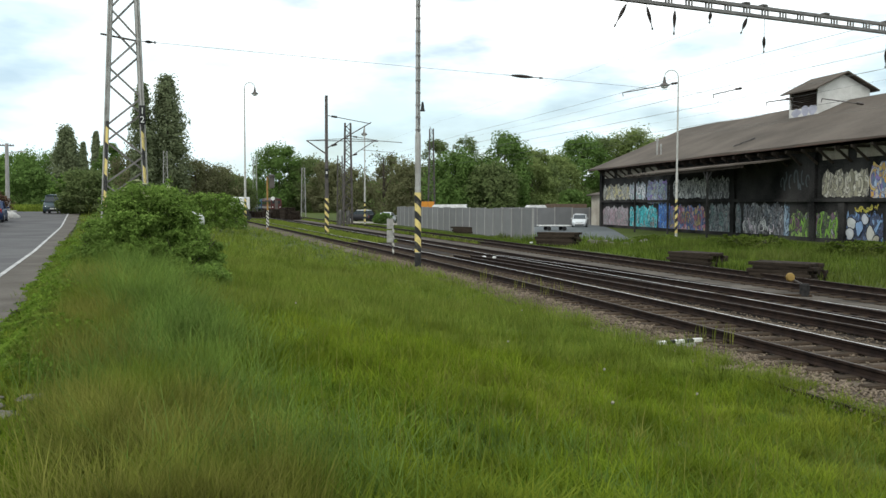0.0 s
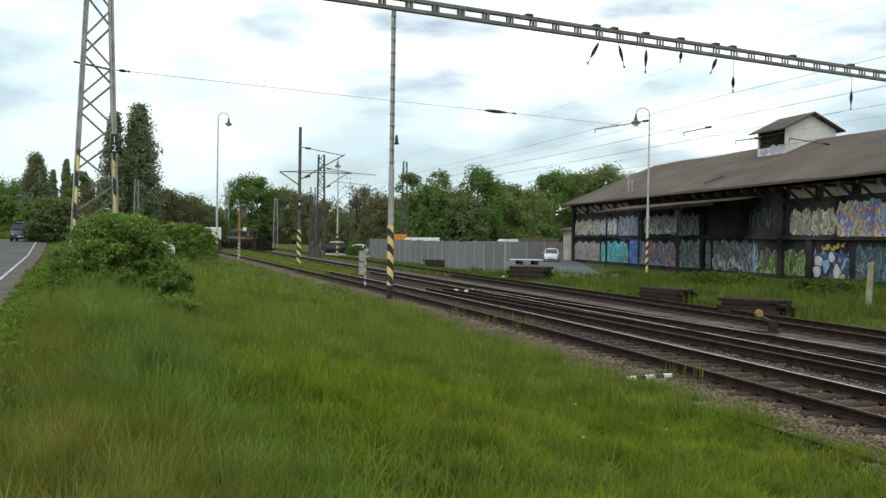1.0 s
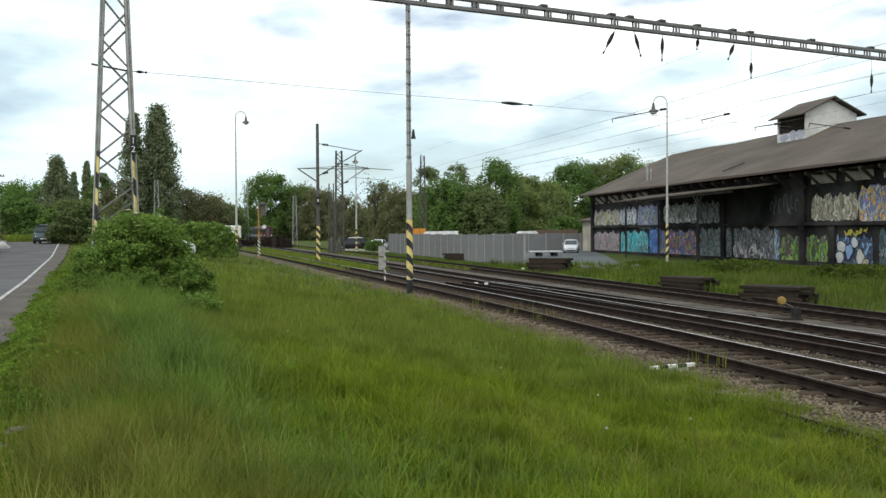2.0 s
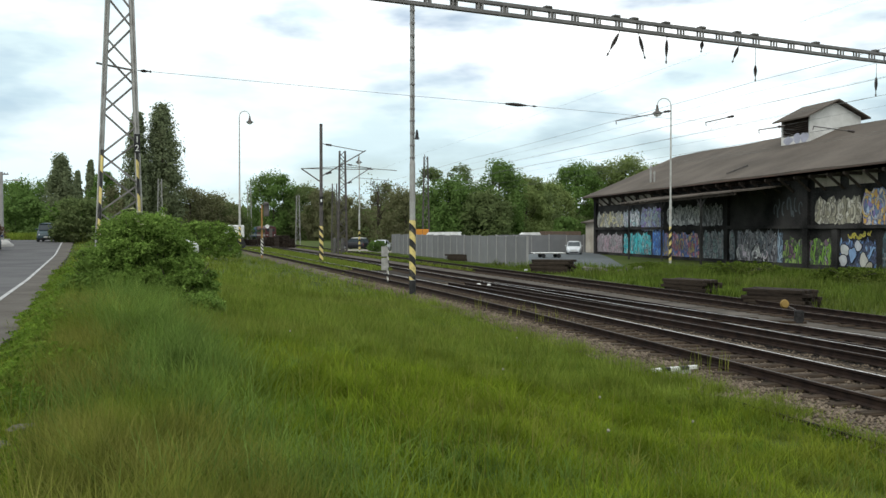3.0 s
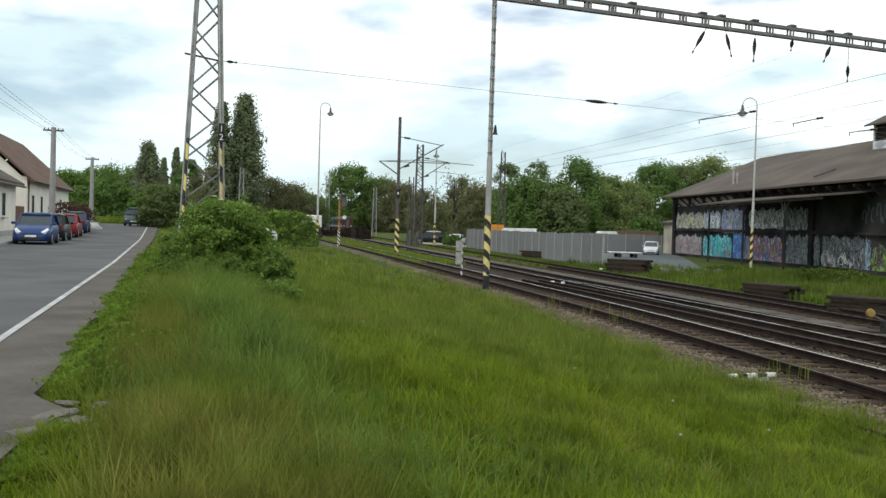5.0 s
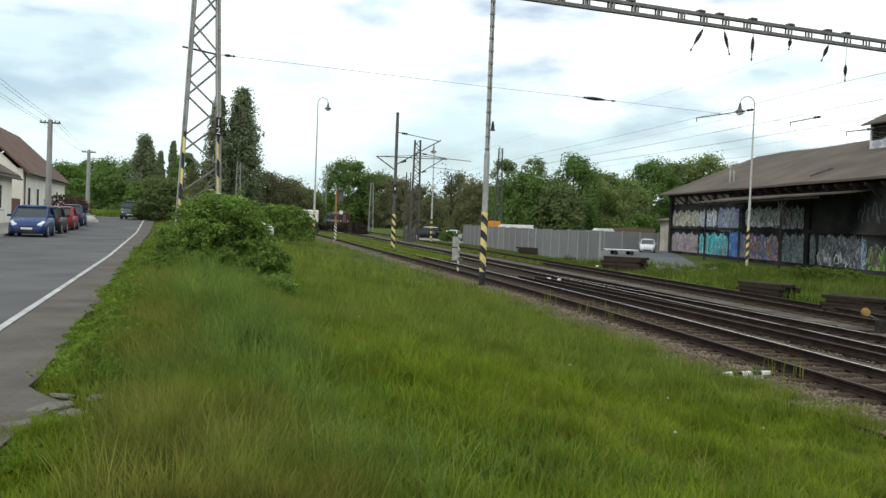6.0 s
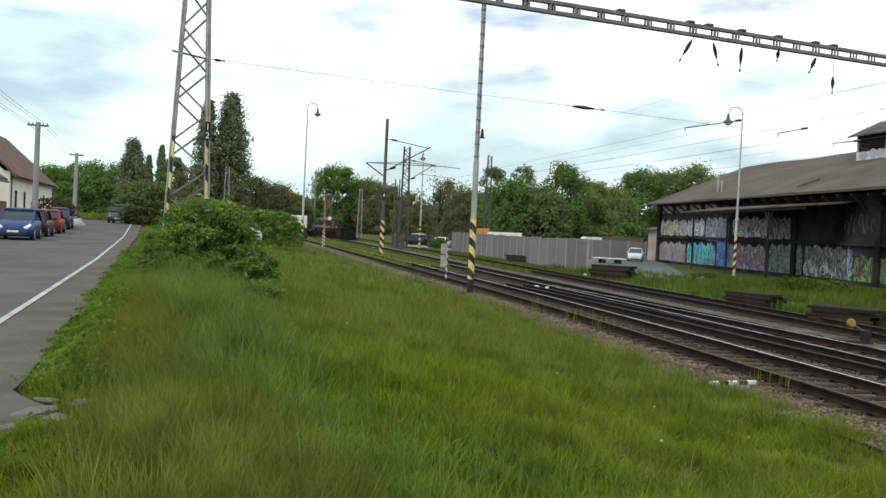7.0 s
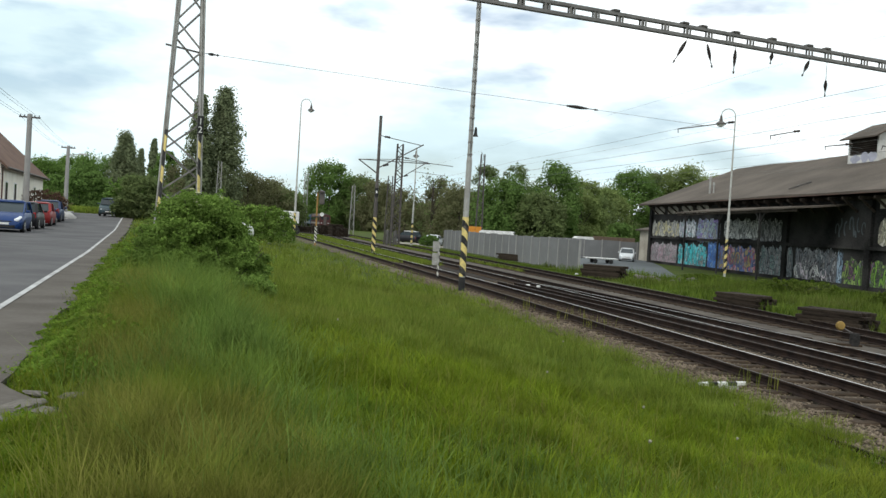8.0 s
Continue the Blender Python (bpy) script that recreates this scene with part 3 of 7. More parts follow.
# ---- bush and grass ----
def bush(x, y, z, sx, sy, h, n, size, material, seed, label, name="bush", boughs=90, spread=0.29):
    rng = np.random.default_rng(seed)
    t = thing(name, pose(x, y, z), label, "bush")
    bm = bmesh.new()
    for i in range(16):
        a = rng.uniform(0, 6.28)
        q = Vector((math.cos(a) * sx * 0.42, math.sin(a) * sy * 0.42, h * rng.uniform(0.5, 0.9)))
        m_ = q * 0.5 + Vector((0, 0, 0.15 * h))
        rod(bm, (math.cos(a) * 0.12, math.sin(a) * 0.12, 0), m_, 0.022, 0.014, 5)
        rod(bm, m_, q, 0.014, 0.005, 5)
    part("stem", bm, M_BARK, t)
    # boughs: flattened domes of leaves laid over the mass, with dark gaps between them
    k = boughs
    zc = rng.uniform(0.05, 0.97, k)
    full = np.sqrt(np.clip(1 - np.clip((zc - 0.35) / 0.67, -0.45, 1) ** 2, 0.05, 1))
    rr = full * np.where(rng.uniform(0, 1, k) < 0.75, rng.uniform(0.78, 1.0, k), rng.uniform(0.1, 0.8, k))
    a = rng.uniform(0, 2 * np.pi, k)
    c = np.stack([rr * np.cos(a) * sx / 2, rr * np.sin(a) * sy / 2, zc * h * 0.92], axis=1)
    cr = rng.uniform(0.5, 1.25, k) ** 1.5 * spread * h / 2.1
    pick = rng.integers(0, k, n)
    lie = np.stack([np.cos(a) * rr, np.sin(a) * rr, 0.55 + 0.5 * zc], axis=1)
    d = rng.normal(size=(n, 3)) + 0.9 * lie[pick]
    d /= np.linalg.norm(d, axis=1)[:, None]
    reach = np.where(rng.uniform(0, 1, n) < 0.6, rng.uniform(0.75, 1.08, n), rng.uniform(0.2, 1.55, n))
    off = d * (cr[pick] * reach)[:, None]
    off[:, 2] *= 0.62
    p = c[pick] + off
    inner = rng.uniform(0, 1, n) < 0.16
    fz = rng.uniform(0.05, 0.9, n)
    fr = np.sqrt(np.clip(1 - np.clip((fz - 0.35) / 0.67, -0.45, 1) ** 2, 0.05, 1)) * np.sqrt(rng.uniform(0, 0.8, n))
    fa = rng.uniform(0, 2 * np.pi, n)
    p = np.where(inner[:, None], np.stack([fr * np.cos(fa) * sx / 2, fr * np.sin(fa) * sy / 2, fz * h * 0.92], axis=1), p)
    face = d + np.array([0, 0, 0.5])
    # arching shoots that stand out of the mass
    ns, per = 60, max(4, n // 1100)
    sa, sz = rng.uniform(0, 2 * np.pi, ns), rng.uniform(0.2, 0.97, ns)
    sr = np.sqrt(np.clip(1 - ((sz - 0.35) / 0.67) ** 2, 0.05, 1))
    sf = np.tile(np.linspace(0.85, 1.16, per), ns)
    si = np.repeat(np.arange(ns), per)
    tip = np.stack([np.cos(sa[si]) * sr[si] * sx / 2 * sf, np.sin(sa[si]) * sr[si] * sy / 2 * sf, sz[si] * h * 0.92 * (1 + 0.6 * (sf - 0.85)) - 2.0 * (sf - 0.95) ** 2], axis=1)
    p = np.concatenate([p, tip + rng.normal(0, 0.03 * h / 2.1, tip.shape)])
    face = np.concatenate([face, np.tile(np.array([[0.0, 0.0, 1.0]]), (len(tip), 1))])
    p[:, 2] = np.maximum(p[:, 2], 0.02)
    ob = new("crown", quads("crown", leaves(rng, p, size, 0.0, face, 1.25), material))
    ob.parent = t
    return t


big_bush = bush(-6.30, 19.5, 0.95, 2.0, 2.4, 2.25, 72000, 0.034, M_LEAF_BUSH, 3, "large leafy green bush on the grassy hump by the road", boughs=170, spread=0.23)
M_UMBEL = surface("cream_flowers", (0.42, 0.42, 0.26), (0.28, 0.30, 0.16), 20, 60, 0.9)
rng_u = random.Random(4)
for k in range(14):
    a_, f_ = rng_u.uniform(3.4, 6.1), rng_u.uniform(0.25, 0.85)
    ub = lathe(bmesh.new(), [(0.006, -0.03), (0.03, -0.012), (0.062, 0.0), (0.066, 0.008), (0.035, 0.018), (0.01, 0.02)], 12)
    for v in ub.verts:
        v.co += Vector((rng_u.uniform(-1, 1), rng_u.uniform(-1, 1), rng_u.uniform(-0.5, 0.5))) * 0.012
    um = part("flower_head", ub, M_UMBEL, big_bush, "flat cream flower head")
    um.location = (math.cos(a_) * 0.95 * f_, math.sin(a_) * 1.1 * f_, 2.25 * (1.03 - 0.42 * f_ * f_))
bush(-7.40, 20.0, 1.0, 1.35, 2.0, 1.48, 26000, 0.034, M_LEAF_BUSH, 4, "leafy green bush beside the larger bush by the road", boughs=90, spread=0.23)
bush(-5.50, 19.2, 0.58, 1.6, 1.8, 1.62, 42000, 0.034, M_LEAF_BUSH, 9, "low leafy green bush at the larger bush's foot", boughs=110, spread=0.23)
bush(-4.62, 17.3, 0.36, 1.25, 1.3, 1.2, 18000, 0.034, M_LEAF_BUSH, 12, "low leafy shoots at the foot of the large bush", boughs=60, spread=0.28)
bush(-18.9, 74.0, 0.6, 5.4, 4.0, 3.1, 7000, 0.13, M_LEAF_BUSH, 5, "rounded green bush beyond the verge")
bush(-31.3, 79.5, 1.4, 4.6, 4.0, 4.3, 9000, 0.15, M_LEAF_DARK, 6, "dark dense bush beside the road bend")
bush(-7.9, 119.0, 0.0, 2.4, 2.2, 1.5, 2400, 0.13, M_LEAF_MID, 8, "small green bush at the fence's end")
bush(-47.0, 118.0, 1.6, 9.0, 6.0, 5.0, 8000, 0.22, M_LEAF_SPRING, 18, "wide light-green bush at the road's end")
bush(-58.0, 125.0, 1.6, 10.0, 6.0, 6.0, 8000, 0.24, M_LEAF_MID, 19, "wide green bush at the road's end")


for bx, by, bw, bh, bs in ((18.6, 55.5, 5.5, 1.1, 31), (22.5, 49.0, 4.5, 0.95, 32), (14.6, 61.5, 3.6, 0.8, 33)):
    bush(bx, by, -0.05, bw, bw * 0.6, bh * 0.85, 6000, 0.075, M_GRASS_BANK, bs, "low overgrown green mound before the shed", "weed_mound")


def tufts(rng, x, y, per, spread):
    """Gathers places into tufts: each becomes per places near it, with the way outwards."""
    n = len(x)
    a = rng.uniform(0, 2 * np.pi, (n, per))
    r = np.abs(rng.normal(0, 1, (n, per))) * (spread * rng.uniform(0.5, 1.5, n))[:, None]
    return (x[:, None] + r * np.cos(a)).ravel(), (y[:, None] + r * np.sin(a)).ravel(), a.ravel(), np.repeat(rng.uniform(0.55, 1.35, n), per)


def blades(rng, x, y, z, height, width, lean, way=None):
    """Blades of grass: tapered quads that bend over, two to a blade."""
    n = len(x)
    a = rng.uniform(0, 2 * np.pi, n) if way is None else way + rng.normal(0, 0.5, n)
    d = np.stack([np.cos(a), np.sin(a), np.zeros(n)], axis=1)
    s = np.stack([-np.sin(a), np.cos(a), np.zeros(n)], axis=1) * (width * rng.uniform(0.6, 1.3, n))[:, None]
    b = np.stack([x, y, z], axis=1)
    ln = (lean * rng.uniform(0.2, 1.2, n) * height)[:, None]
    mid = b + d * ln * 0.35 + np.array([0, 0, 1.0]) * (height * 0.6)[:, None]
    tip = b + d * ln + np.array([0, 0, 1.0]) * height[:, None] * 0.97
    lower = np.stack([b - s, b + s, mid + s * 0.8, mid - s * 0.8], axis=1)
    upper = np.stack([mid - s * 0.8, mid + s * 0.8, tip + s * 0.12, tip - s * 0.12], axis=1)
    v = np.concatenate([lower, upper[:, 2:]], axis=1)
    return v


def short_blades(rng, x, y, z, height, width, lean, way):
    """Blades as one tapered quad, for grass further off."""
    n = len(x)
    a = way + rng.normal(0, 0.5, n)
    d = np.stack([np.cos(a), np.sin(a), np.zeros(n)], axis=1)
    s = np.stack([-np.sin(a), np.cos(a), np.zeros(n)], axis=1) * (width * rng.uniform(0.6, 1.3, n))[:, None]
    b = np.stack([x, y, z], axis=1)
    tip = b + d * (lean * rng.uniform(0.2, 1.2, n) * height)[:, None] + np.array([0, 0, 1.0]) * height[:, None]
    return np.stack([b - s, b + s, tip + s * 0.2, tip - s * 0.2], axis=1)


def blade_mesh(name, v, material):
    n = len(v)
    me = bpy.data.meshes.new(name)
    me.vertices.add(n * 6)
    me.vertices.foreach_set("co", np.ascontiguousarray(v, dtype=np.float32).ravel())
    idx = (np.array([0, 1, 2, 3, 3, 2, 4, 5])[None, :] + 6 * np.arange(n)[:, None]).astype(np.int32)
    me.loops.add(n * 8)
    me.loops.foreach_set("vertex_index", idx.ravel())
    me.polygons.add(n * 2)
    me.polygons.foreach_set("loop_start", np.arange(0, n * 8, 4, dtype=np.int32))
    me.materials.append(material)
    me.update(calc_edges=True)
    return me


def field(rng, n, r0, r1, a0, a1, power=1.6):
    """Places strewn over the verge between road and ballast, denser towards the viewer's end."""
    r = r0 + (r1 - r0) * rng.uniform(0, 1, n) ** power
    a = np.radians(rng.uniform(a0, a1, n))
    x, y = -np.sin(a) * r, np.cos(a) * r
    v = 0.933 * x + 0.36 * y
    u = -0.36 * x + 0.933 * y
    edge = edge_v(u) + 0.10 * rng.normal(size=n)
    c = x + 0.248 * y - bow(y)
    ok = (v > edge) & (c < 8.95 + 1.05 * np.clip((y - 42) / 22, 0, 1) + 0.15 * np.sin(y * 1.9) + 0.12 * np.sin(y * 5.3) + 0.2 * rng.normal(size=n))
    return x[ok], y[ok]


def lumps(x, y, f, seed):
    """Slow waves over the plan, for patches."""
    return (np.sin(x * f + seed) * np.cos(y * f * 0.8 + seed * 2.1) + np.sin((x + y) * f * 0.63 + seed * 0.7) + np.sin((x - 1.7 * y) * f * 0.41 + seed * 1.3)) / 3


def shy(x, y):
    """Grass stays low beside the asphalt."""
    u, v = -0.36 * x + 0.933 * y, 0.933 * x + 0.36 * y
    c = x + 0.248 * y - bow(y)
    return (0.38 + 0.62 * np.clip((v - edge_v(u) - 0.05) / 0.6, 0, 1)) * np.clip((9.3 - c) / 0.9, 0.4, 1)


def grass():
    rng = np.random.default_rng(11)
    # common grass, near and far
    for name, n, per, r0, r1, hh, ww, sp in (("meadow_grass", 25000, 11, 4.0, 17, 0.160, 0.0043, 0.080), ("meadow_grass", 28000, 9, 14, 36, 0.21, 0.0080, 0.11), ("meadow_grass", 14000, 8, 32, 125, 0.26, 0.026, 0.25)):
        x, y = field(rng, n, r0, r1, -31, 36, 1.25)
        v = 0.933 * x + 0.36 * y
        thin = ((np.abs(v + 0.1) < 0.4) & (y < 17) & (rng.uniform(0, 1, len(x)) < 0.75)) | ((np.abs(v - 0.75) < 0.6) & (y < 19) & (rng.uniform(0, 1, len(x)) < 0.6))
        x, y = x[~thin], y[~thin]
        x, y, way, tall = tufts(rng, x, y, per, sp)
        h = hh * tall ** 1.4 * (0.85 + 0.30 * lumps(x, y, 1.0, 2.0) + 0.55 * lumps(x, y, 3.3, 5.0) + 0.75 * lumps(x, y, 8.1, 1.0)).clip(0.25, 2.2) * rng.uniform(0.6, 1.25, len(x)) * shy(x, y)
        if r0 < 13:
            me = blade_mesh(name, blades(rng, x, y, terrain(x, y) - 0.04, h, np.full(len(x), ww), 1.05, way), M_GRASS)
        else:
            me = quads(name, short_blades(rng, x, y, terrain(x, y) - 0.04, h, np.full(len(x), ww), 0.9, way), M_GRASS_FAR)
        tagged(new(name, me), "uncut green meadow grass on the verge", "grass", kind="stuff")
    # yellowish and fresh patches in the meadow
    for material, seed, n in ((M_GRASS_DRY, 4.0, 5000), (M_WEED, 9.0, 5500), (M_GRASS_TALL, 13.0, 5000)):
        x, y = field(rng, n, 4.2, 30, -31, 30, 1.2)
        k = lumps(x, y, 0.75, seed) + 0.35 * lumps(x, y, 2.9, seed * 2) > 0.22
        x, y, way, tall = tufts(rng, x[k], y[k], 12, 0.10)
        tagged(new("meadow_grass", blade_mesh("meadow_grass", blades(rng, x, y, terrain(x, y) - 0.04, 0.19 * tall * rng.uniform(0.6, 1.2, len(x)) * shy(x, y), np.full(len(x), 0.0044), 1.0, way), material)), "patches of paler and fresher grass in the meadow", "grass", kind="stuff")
    # grass about the viewer
    r, a = 4.6 * np.sqrt(rng.uniform(0.01, 1, 22000)), rng.uniform(0, 2 * np.pi, 22000)
    x, y = r * np.cos(a), r * np.sin(a)
    k = (0.933 * x + 0.36 * y > edge_v(-0.36 * x + 0.933 * y)) & (x + 0.248 * y - bow(y) < 8.3) & (r > 0.25)
    x, y = x[k], y[k]
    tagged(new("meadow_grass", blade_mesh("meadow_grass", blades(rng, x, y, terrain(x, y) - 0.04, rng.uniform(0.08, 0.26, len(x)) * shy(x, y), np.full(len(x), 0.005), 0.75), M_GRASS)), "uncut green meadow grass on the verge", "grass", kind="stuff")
    # tall bluish grass on the hump
    x, y = field(rng, 150000, 4.5, 19, 0, 30, 1.1)
    v = 0.933 * x + 0.36 * y
    k = (y > 6.5 + 2.0 * rng.normal(size=len(x))) & (np.abs(v - 0.75 + 0.2 * np.sin(y)) < 0.60 + 0.25 * rng.normal(size=len(x))) & (lumps(x, y, 3.7, 4.0) > -0.25 + 0.2 * rng.normal(size=len(x)))
    x, y = x[k], y[k]
    x, y, way, tall = tufts(rng, x[::9], y[::9], 10, 0.09)
    h = rng.uniform(0.22, 0.52, len(x)) * tall * (1 + 0.5 * lumps(x, y, 2.2, 7.0))
    tagged(new("tall_grass", blade_mesh("tall_grass", blades(rng, x, y, terrain(x, y) - 0.04, h, np.full(len(x), 0.0030), 1.1, way), M_GRASS_TALL)), "tall bluish-green grass on the hump before the bush", "grass", kind="stuff")
    # dry seed-headed grass nearer the road
    x, y = field(rng, 110000, 4.2, 17, 8, 38, 1.0)
    v = 0.933 * x + 0.36 * y
    k = (np.abs(v + 0.02 - 0.35 * np.clip((8 - y) / 3, 0, 1) + 0.10 * np.sin(y * 0.9)) < 0.30 + 0.3 * np.clip((8 - y) / 3, 0, 1) + 0.12 * rng.normal(size=len(x))) & (lumps(x, y, 2.4, 6.0) + 0.5 * lumps(x, y, 6.1, 2.0) > -0.45)
    x, y = x[k], y[k]
    x, y, way, tall = tufts(rng, x[::4], y[::4], 9, 0.12)
    h = rng.uniform(0.20, 0.46, len(x)) * tall ** 0.5 * shy(x, y)
    tagged(new("dry_grass", blade_mesh("dry_grass", blades(rng, x, y, terrain(x, y) - 0.04, h, np.full(len(x), 0.0026), 0.7, way), M_GRASS_DRY)), "tan seed-headed grass near the road's edge", "grass", kind="stuff")
    # a few seed stalks everywhere
    x, y = field(rng, 5000, 5.5, 26, -30, 36, 1.1)
    h = rng.uniform(0.25, 0.48, len(x)) * shy(x, y)
    tagged(new("grass_stalks", blade_mesh("grass_stalks", blades(rng, x, y, terrain(x, y) - 0.04, h, np.full(len(x), 0.0035), 0.35), M_GRASS_DRY)), "pale seed stalks standing in the meadow", "grass", kind="stuff")
    # broad weeds along the asphalt
    n = 80000
    u = 5.6 + 34 * rng.uniform(0, 1, n) ** 1.4
    v = -0.74 + 0.25 * rng.normal(size=n) + 0.10 * np.sin(u * 2.1)
    k = (v > edge_v(u) - 0.11 - 0.05 * np.sin(u * 7.3)) & (lumps(u, v, 1.9, 3) + 0.6 * lumps(u, v, 5.3, 1) > 0.55 - 0.080 * np.minimum(u, 10.0) + 0.25 * rng.normal(size=n))
    u, v = u[k], v[k]
    x, y = -0.36 * u + 0.933 * v, 0.933 * u + 0.36 * v
    p = np.stack([x, y, terrain(x, y) + rng.uniform(0.01, 0.30, len(u)) * np.clip((v - edge_v(u)) / 0.45, 0.22, 1) * np.clip((u - 4.5) / 5, 0.3, 1) * (0.75 + 0.6 * lumps(u, v, 3.1, 1))], axis=1)
    tagged(new("roadside_weeds", quads("roadside_weeds", leaves(rng, p, 0.022 + 0.0006 * u, 0.0, np.tile(np.array([[0.0, -0.3, 1.0]]), (len(p), 1)), 1.1), M_WEED)), "low broad-leaved green weeds along the asphalt edge", "weeds", kind="stuff")
    # uncut grass beyond the road's bend
    u, v = rng.uniform(103, 113, 9000), rng.uniform(-11, 3, 9000)
    x, y = -0.36 * u + 0.933 * v, 0.933 * u + 0.36 * v
    tagged(new("bend_grass", quads("bend_grass", short_blades(rng, x, y, road_z(u) - 0.05, rng.uniform(0.3, 0.9, 9000), np.full(9000, 0.045), 0.6, rng.uniform(0, 6.28, 9000)), M_GRASS_FAR)), "uncut light-green grass beyond the road's bend", "grass", kind="stuff")
    # grass of the bank before the goods shed
    n = 110000
    s, o = K * rng.uniform(9, 75, n), K * rng.uniform(0.2, 14, n)
    x, y = K * 25.5 - 0.1925 * s - 0.981 * o, K * 5.0 + 0.981 * s - 0.1925 * o
    c = x + 0.248 * y - bow(y, 0.5)
    k = (c > 20.75 + 0.25 * rng.normal(size=n)) & (y < 75 - 0.55 * x + 8 * lumps(x, y, 0.5, 1))
    x, y = x[k], y[k]
    tagged(new("bank_grass", quads("bank_grass", short_blades(rng, x, y, np.zeros(len(x)) - 0.02, rng.uniform(0.15, 0.5, len(x)) * (0.75 + 0.8 * lumps(x, y, 0.8, 3.0) + 0.7 * lumps(x, y, 2.1, 8.0)).clip(0.2, 2.4), np.full(len(x), 0.024), 0.6, rng.uniform(0, 6.28, len(x))), M_GRASS_BANK)), "green grass on the bank between track and shed", "grass", kind="stuff")
    # strip of grass at the fence's foot and between the further tracks
    n = 16000
    y = rng.uniform(58, 120, n)
    x = 20.9 - 0.248 * y + bow(y, 0.5) + rng.uniform(0, 1, n) ** 1.5 * 2.0
    for c0, f0, c1, f1, ya, yb, m_ in ((10.3, 1.0, 13.9, 0.72, 62, 150, 22000), (18.3, 0.62, 18.6, 0.5, 60, 150, 9000)):
        yy = rng.uniform(ya, yb, m_)
        t = rng.uniform(0, 1, m_)
        xx = (c0 + bow(yy, f0)) * (1 - t) + (c1 + bow(yy, f1)) * t - 0.248 * yy
        tagged(new("track_grass", quads("track_grass", short_blades(rng, xx, yy, np.zeros(m_) - 0.02, rng.uniform(0.08, 0.3, m_), np.full(m_, 0.04), 0.6, rng.uniform(0, 6.28, m_)), M_GRASS_FAR)), "grass growing between the distant tracks", "grass", kind="stuff")
    tagged(new("fence_grass", quads("fence_grass", short_blades(rng, x, y, np.zeros(n) - 0.02, rng.uniform(0.05, 0.20, n), np.full(n, 0.028), 0.5, rng.uniform(0, 6.28, n)), M_GRASS_BANK)), "strip of green grass at the fence's foot", "grass", kind="stuff")


grass()


# ---- goods shed ----
SHED = yard(25.5, 5.0, 0, 0, 0, 101.1)
shed = thing("goods_shed", SHED, "long sooty old goods shed with graffiti-covered walls and wide felt roof", "warehouse")
S0, S1, DEPTH, EAVE, RIDGE = 22.0, 67.7, 14.0, 4.47, 7.82
wb = bmesh.new()
box(wb, S1 - S0, 0.4, 4.6, Matrix.Translation(((S0 + S1) / 2, -0.2, -0.1)))
wall_front = part("wall", wb, M_SOOT, shed, "soot-blackened rendered wall under graffiti")
for sx in (S0 + 0.2, S1 - 0.2):
    g = bmesh.new()
    prism(g, [(-0.4, -0.1), (-DEPTH + 0.4, -0.1), (-DEPTH + 0.4, EAVE + 0.1), (-DEPTH / 2, RIDGE - 0.1), (-0.4, EAVE + 0.1)], -0.2, 0.2, Matrix.Translation((sx, 0, 0)) @ Matrix(((0, 1, 0, 0), (1, 0, 0, 0), (0, 0, 1, 0), (0, 0, 0, 1))))
    part("gable_wall", g, M_SOOT, shed)
part("back_wall", box(bmesh.new(), S1 - S0, 0.4, 4.6, Matrix.Translation(((S0 + S1) / 2, -DEPTH + 0.2, -0.1))), M_SOOT, shed)


def roof_slab(y0, z0, y1, z1, s0, s1, thick, sag=0.0, rise=0.0):
    """A roof slope from (y0, z0) to (y1, z1), a little uneven along its length."""
    bm = bmesh.new()
    nx, ny = 24, 6
    top = [[bm.verts.new((s0 + (s1 - s0) * i / nx, y0 + (y1 - y0) * j / ny, z0 + (z1 - z0) * j / ny + rise * (1 - i / nx) * (1 - j / ny) + sag * (noise.noise((i * 0.35, j * 0.5, z0)) - math.sin(math.pi * j / ny) * 0.8))) for i in range(nx + 1)] for j in range(ny + 1)]
    for j in range(ny):
        for i in range(nx):
            bm.faces.new((top[j][i], top[j][i + 1], top[j + 1][i + 1], top[j + 1][i]))
    r = bmesh.ops.extrude_face_region(bm, geom=bm.faces[:])
    bmesh.ops.translate(bm, vec=(0, 0, -thick), verts=[v for v in r["geom"] if isinstance(v, bmesh.types.BMVert)])
    bmesh.ops.recalc_face_normals(bm, faces=bm.faces)
    return bm


part("roof", roof_slab(0.95, EAVE, -DEPTH / 2, RIDGE, S0 - 0.8, S1 + 0.35, 0.12, 0.08, 0.26), M_FELT, shed, "weathered brown-grey roof felt", smooth=False)
part("roof", roof_slab(-DEPTH - 0.95, EAVE, -DEPTH / 2, RIDGE, S0 - 0.8, S1 + 0.35, 0.12, 0.08), M_FELT, shed)
part("fascia", bar(bmesh.new(), (S0 - 0.75, 0.975, EAVE + 0.155), (S1 + 0.3, 0.975, EAVE - 0.10), 0.13, 0.05), surface("rusty_fascia", (0.10, 0.055, 0.04), (0.05, 0.035, 0.03), 1, 12, 0.8), shed, "rusty brown eaves board")
